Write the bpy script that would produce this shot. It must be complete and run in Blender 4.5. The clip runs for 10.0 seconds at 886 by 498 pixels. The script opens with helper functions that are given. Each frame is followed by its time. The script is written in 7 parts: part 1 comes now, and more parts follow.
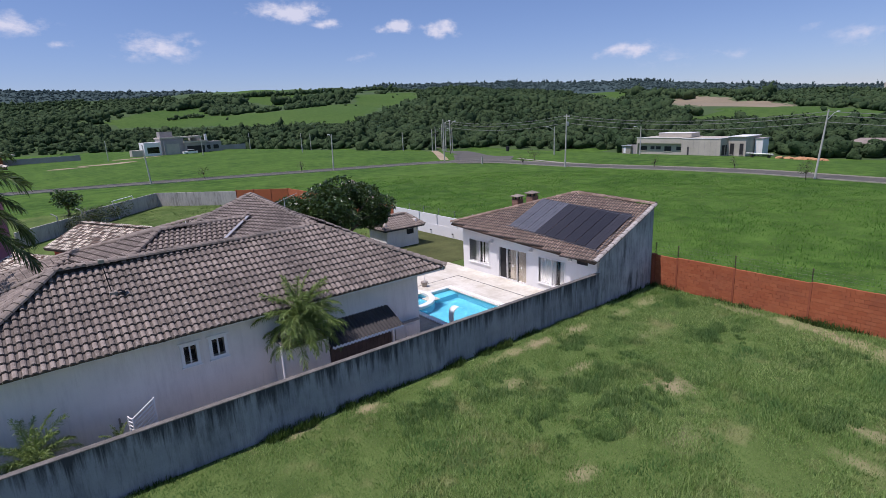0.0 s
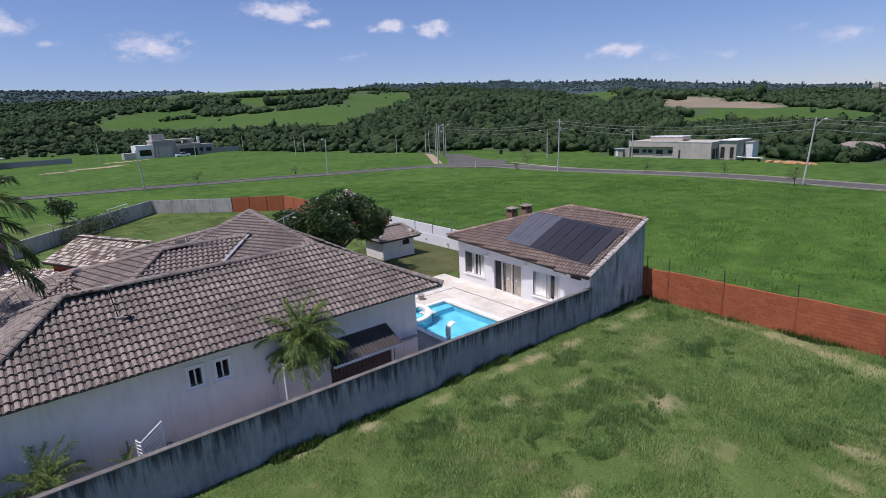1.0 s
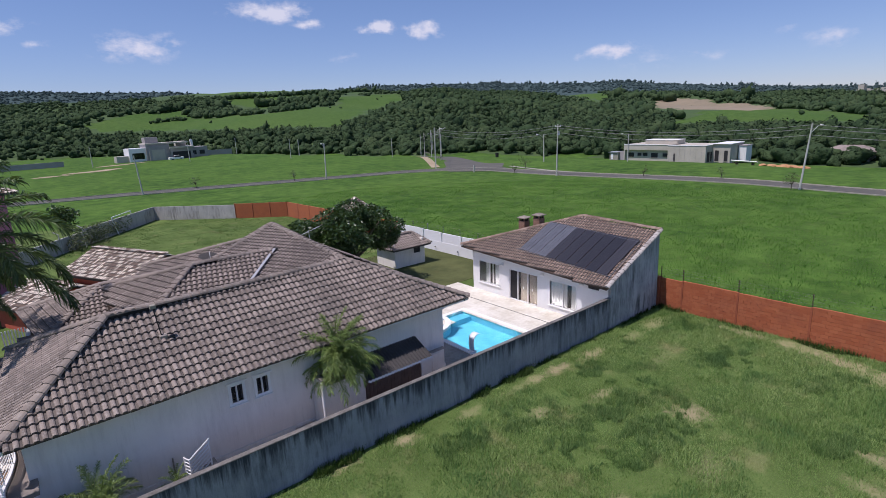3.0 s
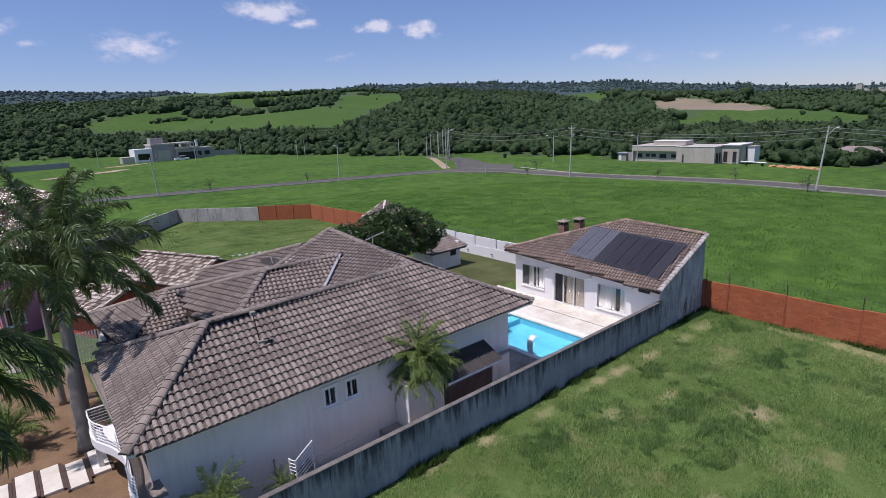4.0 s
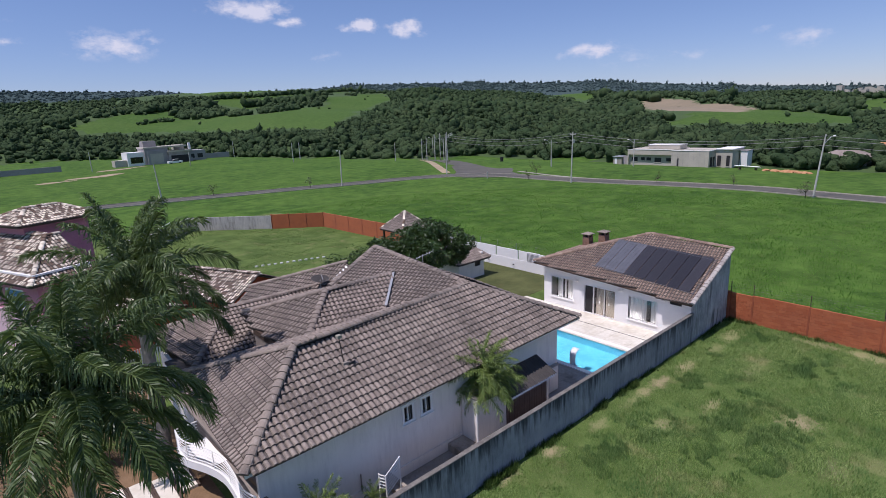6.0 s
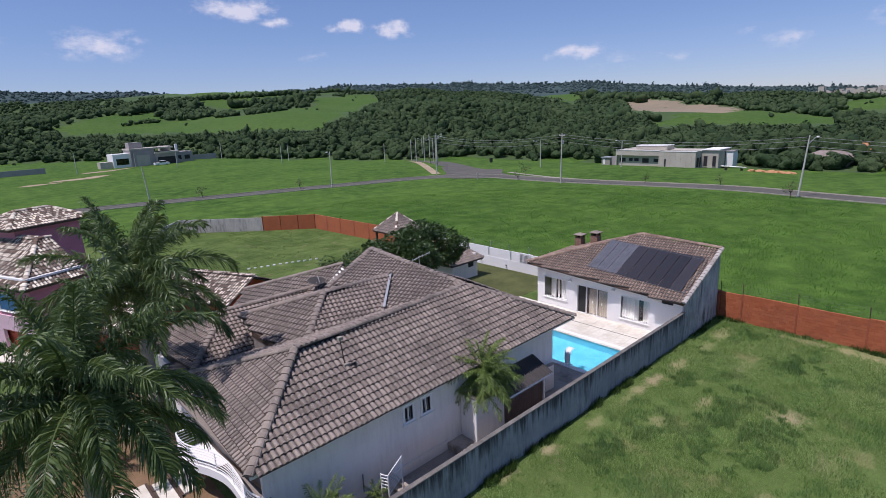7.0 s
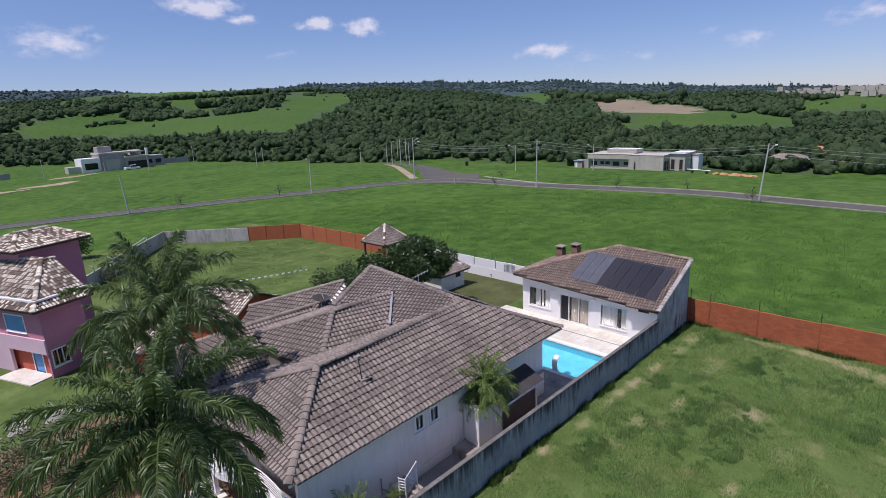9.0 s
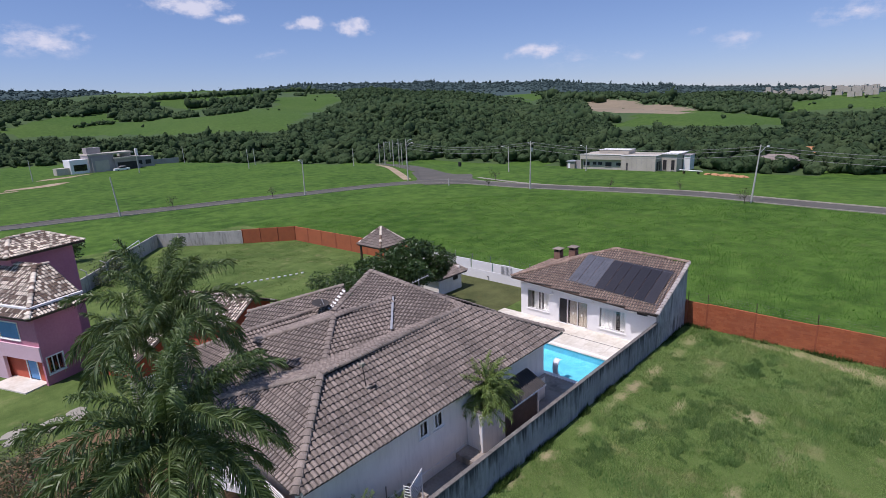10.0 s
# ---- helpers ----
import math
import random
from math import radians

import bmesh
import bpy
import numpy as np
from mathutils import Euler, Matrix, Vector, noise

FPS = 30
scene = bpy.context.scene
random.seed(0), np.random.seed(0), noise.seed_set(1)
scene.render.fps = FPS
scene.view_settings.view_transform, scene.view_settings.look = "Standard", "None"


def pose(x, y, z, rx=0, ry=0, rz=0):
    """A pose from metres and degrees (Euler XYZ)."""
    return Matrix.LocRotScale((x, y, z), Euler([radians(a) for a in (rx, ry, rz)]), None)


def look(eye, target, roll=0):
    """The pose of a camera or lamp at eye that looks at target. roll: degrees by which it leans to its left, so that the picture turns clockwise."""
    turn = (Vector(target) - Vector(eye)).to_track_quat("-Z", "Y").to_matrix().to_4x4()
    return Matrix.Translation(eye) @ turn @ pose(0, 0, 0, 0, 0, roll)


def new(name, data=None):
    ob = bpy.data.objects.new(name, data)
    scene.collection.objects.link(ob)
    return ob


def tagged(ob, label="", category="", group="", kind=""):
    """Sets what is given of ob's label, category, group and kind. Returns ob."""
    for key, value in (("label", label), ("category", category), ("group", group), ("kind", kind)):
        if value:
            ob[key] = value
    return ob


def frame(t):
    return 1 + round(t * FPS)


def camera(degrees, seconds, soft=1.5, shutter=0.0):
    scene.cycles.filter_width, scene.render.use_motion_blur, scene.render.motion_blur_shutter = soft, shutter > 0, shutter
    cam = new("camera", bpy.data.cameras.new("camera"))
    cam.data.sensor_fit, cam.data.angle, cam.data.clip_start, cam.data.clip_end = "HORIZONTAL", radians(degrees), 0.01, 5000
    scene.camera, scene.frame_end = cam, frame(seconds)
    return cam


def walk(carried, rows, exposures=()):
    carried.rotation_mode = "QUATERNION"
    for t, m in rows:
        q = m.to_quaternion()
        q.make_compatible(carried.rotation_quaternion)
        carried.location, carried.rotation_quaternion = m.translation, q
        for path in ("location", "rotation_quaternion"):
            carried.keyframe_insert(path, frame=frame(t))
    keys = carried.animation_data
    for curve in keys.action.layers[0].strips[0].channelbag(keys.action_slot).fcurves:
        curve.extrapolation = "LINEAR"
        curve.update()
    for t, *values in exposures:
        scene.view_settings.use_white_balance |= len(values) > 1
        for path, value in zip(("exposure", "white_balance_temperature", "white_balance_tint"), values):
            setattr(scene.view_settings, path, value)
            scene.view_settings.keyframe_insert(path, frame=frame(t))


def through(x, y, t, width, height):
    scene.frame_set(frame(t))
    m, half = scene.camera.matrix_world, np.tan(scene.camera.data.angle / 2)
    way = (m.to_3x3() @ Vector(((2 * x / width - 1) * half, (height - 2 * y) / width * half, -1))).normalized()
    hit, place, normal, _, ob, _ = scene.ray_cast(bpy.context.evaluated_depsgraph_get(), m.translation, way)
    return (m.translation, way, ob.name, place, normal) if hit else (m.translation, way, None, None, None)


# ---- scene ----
cam = camera(79.3, 10.0, 0.4)
METRES, EYE, TILT, LEAN, TURN = 17.5, 11.62, -13.95, 2.42, -38.44
ROWS = [
    (0.0, 0.0, 0.0, 0.0, 0.0, -0.0, -0.0),
    (0.5, -0.0124, -0.0254, 0.0164, -0.52, -0.01, 0.12),
    (1.0, -0.0114, -0.0368, 0.056, -0.71, -0.02, 0.22),
    (1.5, -0.0105, -0.0436, 0.0874, -0.98, -0.0, 0.34),
    (2.0, -0.0116, -0.0476, 0.1001, -1.27, 0.03, 0.44),
    (3.5, -0.2253, -0.0793, 0.0918, -1.77, 0.05, 0.5),
    (4.0, -0.3332, -0.1019, 0.1165, -1.96, 0.01, 0.57),
    (4.5, -0.3871, -0.1281, 0.1464, -2.35, 0.02, 0.63),
    (5.0, -0.4532, -0.1455, 0.148, -2.16, 0.03, 0.59),
    (5.5, -0.5195, -0.1641, 0.1677, -2.61, -0.03, 0.73),
    (7.0, -0.5763, -0.1903, 0.1879, -4.56, -0.01, 1.26),
    (7.5, -0.6102, -0.2326, 0.1708, -4.76, -0.0, 1.34),
    (8.0, -0.6504, -0.286, 0.1772, -4.81, -0.05, 1.33),
    (8.5, -0.6706, -0.325, 0.2246, -5.97, -0.17, 1.66),
    (9.0, -0.6776, -0.3357, 0.2663, -7.44, -0.25, 2.06),
    (9.5, -0.6857, -0.3316, 0.279, -8.03, -0.28, 2.22),
    (10.0, -0.7101, -0.3267, 0.2852, -8.34, -0.29, 2.29),
]
walk(cam, [(t, pose(0, 0, EYE, TILT, LEAN, TURN) @ pose(METRES * x, METRES * y, METRES * z, 90 + pitch, roll, yaw)) for t, x, y, z, yaw, pitch, roll in ROWS],
     [(0.0, -0.08, 6150, 24), (10.0, -0.08, 6150, 24)])

# ---- light ----
SUN = Vector((-0.38, 0.08, 0.92)).normalized()
sun_data = bpy.data.lights.new("sun", "SUN")
sun_data.energy, sun_data.angle, sun_data.color = 4.3, radians(0.53), (1.0, 0.955, 0.88)
sun = new("sun", sun_data)
sun.matrix_world = look((0, 0, 60), Vector((0, 0, 60)) - SUN)

world = bpy.data.worlds.new("sky")
scene.world = world
world.use_nodes = True
wn, wl = world.node_tree.nodes, world.node_tree.links
wn.clear()
w_out, w_bg = wn.new("ShaderNodeOutputWorld"), wn.new("ShaderNodeBackground")
w_sky = wn.new("ShaderNodeTexSky")
w_sky.sky_type, w_sky.sun_disc = "NISHITA", False
w_sky.sun_elevation = math.asin(SUN.z)
w_sky.sun_rotation = math.atan2(SUN.x, SUN.y)
w_sky.altitude, w_sky.air_density, w_sky.dust_density, w_sky.ozone_density = 1200, 1.0, 0.35, 3.0
w_bg.inputs["Strength"].default_value = 0.1
wl.new(w_bg.outputs[0], w_out.inputs[0])
# fair-weather clouds: soft spots in the sky, broken up by noise
w_geo = wn.new("ShaderNodeTexCoord")
CLOUDS = [(88.5, 8.6, 3.4, 0.9, 0.8), (85.6, 7.2, 1.2, 0.4, 0.45), (77.8, 7.1, 4.2, 1.1, 0.8), (66.0, 10.2, 4.4, 0.9, 1.0), (62.6, 9.1, 1.8, 0.5, 0.8),
          (55.6, 8.9, 2.0, 0.6, 1.0), (51.3, 8.4, 2.2, 0.7, 1.0), (33.1, 5.4, 2.9, 0.7, 0.85), (59.3, 6.0, 1.4, 0.5, 0.3),
          (19.0, 6.1, 1.6, 0.5, 0.3), (15.2, 5.0, 2.4, 0.8, 0.45), (24.3, 4.6, 2.6, 0.5, 0.35), (29.5, 4.4, 3.6, 0.9, 0.3), (7.5, 6.2, 3.0, 0.9, 0.5)]


def w_math(op, a, b=None, clamp=False):
    n = wn.new("ShaderNodeMath")
    n.operation, n.use_clamp = op, clamp
    for i, v in enumerate((a, b)):
        if v is None:
            continue
        if isinstance(v, (int, float)):
            n.inputs[i].default_value = v
        else:
            wl.new(v, n.inputs[i])
    return n.outputs[0]


w_sep = wn.new("ShaderNodeSeparateXYZ")
wl.new(w_geo.outputs["Generated"], w_sep.inputs[0])
w_warp = wn.new("ShaderNodeTexNoise")
w_warp.inputs["Scale"].default_value, w_warp.inputs["Detail"].default_value, w_warp.inputs["Roughness"].default_value = 22.0, 6.0, 0.6
wl.new(w_geo.outputs["Generated"], w_warp.inputs["Vector"])
w_wob = wn.new("ShaderNodeSeparateColor")
wl.new(w_warp.outputs["Color"], w_wob.inputs[0])
w_az = w_math("ADD", w_math("ARCTAN2", w_sep.outputs[1], w_sep.outputs[0]), w_math("MULTIPLY", w_math("SUBTRACT", w_wob.outputs[0], 0.5), 0.09))
w_up = w_math("ARCSINE", w_sep.outputs[2])
w_el = w_math("ADD", w_up, w_math("MULTIPLY", w_math("SUBTRACT", w_wob.outputs[1], 0.5), 0.030))
cloud_sum = None
for az, el, wide, high, dense in CLOUDS:
    da = w_math("DIVIDE", w_math("SUBTRACT", w_az, radians(az)), radians(wide * 1.1))
    de = w_math("DIVIDE", w_math("SUBTRACT", w_el, radians(el)), radians(high * 1.45))
    d2 = w_math("ADD", w_math("MULTIPLY", da, da), w_math("MULTIPLY", de, de))
    spot = w_math("MULTIPLY", w_math("SUBTRACT", 1.0, w_math("SQRT", d2), True), dense)
    cloud_sum = spot if cloud_sum is None else w_math("MAXIMUM", cloud_sum, spot)
w_map = wn.new("ShaderNodeMapping")
w_map.inputs["Scale"].default_value = (1.0, 1.0, 2.2)
wl.new(w_geo.outputs["Generated"], w_map.inputs[0])
w_noise = wn.new("ShaderNodeTexNoise")
w_noise.inputs["Scale"].default_value, w_noise.inputs["Detail"].default_value, w_noise.inputs["Roughness"].default_value = 34.0, 7.0, 0.62
wl.new(w_map.outputs[0], w_noise.inputs["Vector"])
w_shape = w_math("ADD", cloud_sum, w_math("MULTIPLY", w_math("SUBTRACT", w_noise.outputs["Fac"], 0.56), 1.7))
w_mask = w_math("MULTIPLY", w_math("MULTIPLY", w_shape, 1.5, True), w_math("MULTIPLY", cloud_sum, 2.2, True), True)
w_mix = wn.new("ShaderNodeMix")
w_mix.data_type = "RGBA"
wl.new(w_math("MULTIPLY", w_mask, 0.9), w_mix.inputs["Factor"])
w_tint = wn.new("ShaderNodeMix")
w_tint.data_type, w_tint.blend_type = "RGBA", "MULTIPLY"
w_tint.inputs["Factor"].default_value = 1.0
# sky tint graded by height: dimmer and bluer low down, brighter above
w_low = wn.new("ShaderNodeMix")
w_low.data_type = "RGBA"
wl.new(w_math("DIVIDE", w_up, radians(24.0), True), w_low.inputs["Factor"])
w_low.inputs["A"].default_value, w_low.inputs["B"].default_value = (0.80, 0.82, 0.96, 1), (1.12, 1.18, 1.22, 1)
wl.new(w_low.outputs["Result"], w_tint.inputs["B"])
wl.new(w_sky.outputs[0], w_tint.inputs["A"])
wl.new(w_tint.outputs["Result"], w_mix.inputs["A"])
w_mix.inputs["B"].default_value = (7.2, 7.5, 8.1, 1)
wl.new(w_mix.outputs["Result"], w_bg.inputs["Color"])

# ---- materials ----


class Nodes:
    """A material's node tree, with short calls."""

    def __init__(self, name):
        self.m = bpy.data.materials.new(name)
        self.m.use_nodes = True
        self.t = self.m.node_tree
        self.b = self.t.nodes["Principled BSDF"]
        self.pos = self.t.nodes.new("ShaderNodeNewGeometry").outputs["Position"]

    def put(self, socket, v):
        if isinstance(v, (int, float, tuple)):
            socket.default_value = v
        else:
            self.t.links.new(v, socket)

    def noise(self, scale, detail=4.0, rough=0.55, stretch=None, out="Fac"):
        n = self.t.nodes.new("ShaderNodeTexNoise")
        n.inputs["Scale"].default_value, n.inputs["Detail"].default_value, n.inputs["Roughness"].default_value = scale, detail, rough
        v = self.pos
        if stretch:
            mp = self.t.nodes.new("ShaderNodeMapping")
            mp.inputs["Scale"].default_value = stretch
            self.t.links.new(v, mp.inputs[0])
            v = mp.outputs[0]
        self.t.links.new(v, n.inputs["Vector"])
        return n.outputs[out]

    def ramp(self, fac, lo, hi, a=0.0, b=1.0):
        n = self.t.nodes.new("ShaderNodeMapRange")
        for k, v in (("From Min", lo), ("From Max", hi), ("To Min", a), ("To Max", b)):
            n.inputs[k].default_value = v
        self.t.links.new(fac, n.inputs["Value"])
        return n.outputs[0]

    def mix(self, fac, a, b, mode="MIX"):
        n = self.t.nodes.new("ShaderNodeMix")
        n.data_type, n.blend_type = "RGBA", mode
        self.put(n.inputs["Factor"], fac)
        for k, v in (("A", a), ("B", b)):
            self.put(n.inputs[k], (*v, 1) if isinstance(v, tuple) else v)
        return n.outputs["Result"]

    def math(self, op, a, b=0.0):
        n = self.t.nodes.new("ShaderNodeMath")
        n.operation = op
        self.put(n.inputs[0], a), self.put(n.inputs[1], b)
        return n.outputs[0]

    def bump(self, height, strength, distance=0.02):
        n = self.t.nodes.new("ShaderNodeBump")
        n.inputs["Strength"].default_value, n.inputs["Distance"].default_value = strength, distance
        self.t.links.new(height, n.inputs["Height"])
        self.t.links.new(n.outputs[0], self.b.inputs["Normal"])

    def random(self, island=False):
        if island:
            return self.t.nodes.new("ShaderNodeNewGeometry").outputs["Random Per Island"]
        return self.t.nodes.new("ShaderNodeObjectInfo").outputs["Random"]

    def done(self, colour, rough=0.7, metal=0.0, spec=None):
        self.put(self.b.inputs["Base Color"], (*colour, 1) if isinstance(colour, tuple) else colour)
        self.put(self.b.inputs["Roughness"], rough)
        self.b.inputs["Metallic"].default_value = metal
        if spec is not None:
            self.b.inputs["Specular IOR Level"].default_value = spec
        return self.m


def mixed(name, a, b, big=0.6, small=9.0, rough=0.8, bump=0.15, metal=0.0, spec=None, grime=None):
    """Two tones mixed at two scales of noise, with a fine relief."""
    k = Nodes(name)
    n1, n2 = k.noise(big, 4), k.noise(small, 5)
    f = k.math("ADD", k.math("MULTIPLY", n1, 0.6), k.math("MULTIPLY", n2, 0.4))
    col = k.mix(k.ramp(f, 0.36, 0.64), a, b)
    if grime:
        col = k.mix(k.ramp(k.noise(0.9, 5, 0.65, (1, 1, 0.25)), 0.5, 0.75, 0.0, 0.7), col, grime)
    if bump:
        k.bump(k.noise(small * 3, 4), bump, 0.01)
    return k.done(col, rough, metal, spec)


def tile_mat(name, a, b, dark, light, amount=0.8, lo=0.15, hi=0.85, lichen=0.75):
    """Weathered roof tiles: each tile its own tone, lichen and soot in patches."""
    k = Nodes(name)
    r = k.math("FRACT", k.math("ADD", k.random(True), k.random()))
    col = k.mix(k.ramp(r, lo, hi), a, b)
    col = k.mix(k.ramp(k.noise(0.5, 6, 0.6), 0.45, 0.7, 0.0, amount), col, dark)
    col = k.mix(k.ramp(k.noise(7.0, 6, 0.7), 0.52, 0.72, 0.0, lichen), col, light)
    col = k.mix(k.ramp(k.noise(2.3, 6, 0.7), 0.55, 0.75, 0.0, 0.6), col, dark)
    k.bump(k.noise(60, 4), 0.25, 0.01)
    return k.done(col, 0.9)


def wall_mat(name, a, b, streak, amount=0.8, top=None):
    """Rendered masonry with rain streaks and mould."""
    k = Nodes(name)
    col = k.mix(k.ramp(k.noise(0.7, 5), 0.35, 0.65), a, b)
    col = k.mix(k.ramp(k.noise(5.0, 6, 0.7), 0.45, 0.75, 0.0, 0.35), col, b)
    s = k.math("MULTIPLY", k.ramp(k.noise(2.6, 6, 0.7, (1, 1, 0.14)), 0.46, 0.66), k.ramp(k.noise(0.5, 3), 0.35, 0.6))
    col = k.mix(k.math("MULTIPLY", s, amount), col, streak)
    fine = k.math("MULTIPLY", k.ramp(k.noise(9.0, 7, 0.75, (1, 1, 0.10)), 0.50, 0.68), k.ramp(k.noise(1.1, 4), 0.38, 0.62))
    col = k.mix(k.math("MULTIPLY", fine, amount * 0.8), col, streak)
    col = k.mix(k.ramp(k.noise(16.0, 6, 0.8), 0.52, 0.75, 0.0, amount * 0.5), col, streak)
    if top:
        sep = k.t.nodes.new("ShaderNodeSeparateXYZ")
        k.t.links.new(k.pos, sep.inputs[0])
        run = k.math("ADD", k.noise(3.4, 6, 0.7, (1, 1, 0.05)), k.ramp(sep.outputs[2], top - 1.5, top, -0.20, 0.13))
        col = k.mix(k.ramp(run, 0.50, 0.66, 0.0, 0.9), col, streak)
    k.bump(k.noise(24, 5), 0.2, 0.01)
    return k.done(col, 0.9)


def leaf_mat(name, a, b, rough=0.5, through=0.25, lumps=0.0):
    k = Nodes(name)
    col = k.mix(k.random(True), a, b)
    col = k.mix(k.ramp(k.noise(0.8, 3), 0.4, 0.7, 0.0, 0.5), col, b)
    if lumps:
        n = k.noise(lumps, 5, 0.75)
        col = k.mix(k.ramp(n, 0.35, 0.65, 0.75, 0.0), col, tuple(c * 0.25 for c in a))
        k.bump(n, 1.0, 1.2)
    m = k.done(col, rough)
    if through:
        tr = k.t.nodes.new("ShaderNodeBsdfTranslucent")
        mx = k.t.nodes.new("ShaderNodeMixShader")
        mx.inputs[0].default_value = through
        k.put(tr.inputs[0], k.mix(0.5, col, (0.16, 0.24, 0.03)))
        k.t.links.new(k.b.outputs[0], mx.inputs[1])
        k.t.links.new(tr.outputs[0], mx.inputs[2])
        k.t.links.new(mx.outputs[0], k.t.nodes["Material Output"].inputs[0])
    return m


# ---- mesh tools ----


class Geo:
    """Collects vertices and faces for one mesh."""

    def __init__(self):
        self.v, self.f, self.m = [], [], []

    def add(self, verts, faces, mat=0):
        o = len(self.v)
        self.v += [tuple(p) for p in verts]
        self.f += [tuple(i + o for i in q) for q in faces]
        self.m += [mat] * len(faces)
        return self

    def box(self, x0, y0, z0, x1, y1, z1, mat=0, bevel=0.0):
        if bevel <= 0:
            v = [(x, y, z) for z in (z0, z1) for y in (y0, y1) for x in (x0, x1)]
            return self.add(v, [(0, 2, 3, 1), (4, 5, 7, 6), (0, 1, 5, 4), (2, 6, 7, 3), (0, 4, 6, 2), (1, 3, 7, 5)], mat)
        b = bevel
        rings = [(z0, 0.0), (z1 - b, 0.0), (z1, b)]
        v, f = [], []
        for z, i in rings:
            v += [(x0 + i, y0 + i, z), (x1 - i, y0 + i, z), (x1 - i, y1 - i, z), (x0 + i, y1 - i, z)]
        for r in range(2):
            for j in range(4):
                f.append((r * 4 + j, r * 4 + (j + 1) % 4, r * 4 + 4 + (j + 1) % 4, r * 4 + 4 + j))
        f += [(3, 2, 1, 0), (8, 9, 10, 11)]
        return self.add(v, f, mat)

    def prism(self, pts, z0, z1, mat=0):
        n = len(pts)
        v = [(x, y, z0) for x, y in pts] + [(x, y, z1) for x, y in pts]
        f = [tuple(range(n - 1, -1, -1)), tuple(range(n, 2 * n))] + [(i, (i + 1) % n, n + (i + 1) % n, n + i) for i in range(n)]
        return self.add(v, f, mat)

    def slab(self, pts, t, mat=0):
        """A plate of any polygon in space, thickened downwards by t."""
        n = len(pts)
        v = [tuple(p) for p in pts] + [(p[0], p[1], p[2] - t) for p in pts]
        f = [tuple(range(n)), tuple(range(2 * n - 1, n - 1, -1))] + [((i + 1) % n, i, n + i, n + (i + 1) % n) for i in range(n)]
        return self.add(v, f, mat)

    def tube(self, path, radii, n=8, mat=0, caps=True):
        path = [Vector(p) for p in path]
        if isinstance(radii, (int, float)):
            radii = [radii] * len(path)
        v, f = [], []
        for i, p in enumerate(path):
            d = (path[min(i + 1, len(path) - 1)] - path[max(i - 1, 0)]).normalized()
            a = d.cross(Vector((0, 0, 1)) if abs(d.z) < 0.95 else Vector((1, 0, 0))).normalized()
            b = d.cross(a)
            for j in range(n):
                t = 2 * math.pi * j / n
                v.append(p + (a * math.cos(t) + b * math.sin(t)) * radii[i])
        for i in range(len(path) - 1):
            for j in range(n):
                f.append((i * n + j, i * n + (j + 1) % n, (i + 1) * n + (j + 1) % n, (i + 1) * n + j))
        if caps:
            f += [tuple(range(n - 1, -1, -1)), tuple(range((len(path) - 1) * n, len(path) * n))]
        return self.add(v, f, mat)

    def mesh(self, name, mats, smooth=False):
        me = bpy.data.meshes.new(name)
        me.from_pydata(self.v, [], self.f)
        for m in mats if isinstance(mats, (list, tuple)) else [mats]:
            me.materials.append(m)
        if any(self.m):
            me.polygons.foreach_set("material_index", self.m)
        if smooth:
            me.polygons.foreach_set("use_smooth", [True] * len(self.f))
        me.update()
        return me


def part(name, geo, mats, parent=None, label="", smooth=False):
    ob = new(name, geo.mesh(name, mats, smooth) if isinstance(geo, Geo) else geo)
    if parent:
        ob.parent = parent
    if label:
        ob["label"] = label
    return ob


def thing(name, x, y, z, label, category, group="", kind=""):
    """An empty at a thing's base; its parts keep world coordinates by the inverse."""
    ob = new(name)
    ob.location = (x, y, z)
    ob.empty_display_size = 0.2
    return tagged(ob, label, category, group, kind)


def hang(ob, parent):
    """Parent a part built in world coordinates."""
    ob.parent = parent
    root, off = parent, Vector()
    while root:
        off += root.location
        root = root.parent
    ob.location = ob.location - off
    return ob


def wpart(name, geo, mats, parent, label="", smooth=False):
    return hang(part(name, geo, mats, None, label, smooth), parent)


def structure(name, geo, mats, label, category="", smooth=False):
    return tagged(part(name, geo, mats, None, "", smooth), label, category or name.split("_")[0], "", "structure")


def blob(n, seed, rough=0.35, squash=0.8):
    """A lumpy crown: unit icosphere with noise, as arrays."""
    bm = bmesh.new()
    bmesh.ops.create_icosphere(bm, subdivisions=n, radius=1.0)
    for v in bm.verts:
        k = 1 + rough * noise.noise(v.co * 1.7 + Vector((seed * 7.3, 0, 0))) + rough * 0.8 * noise.noise(v.co * 4.1 + Vector((0, seed * 5.1, 0)))
        v.co *= k
        v.co.z *= squash
    bm.verts.ensure_lookup_table()
    vs = np.array([v.co[:] for v in bm.verts])
    fs = np.array([[v.index for v in f.verts] for f in bm.faces])
    bm.free()
    return vs, fs


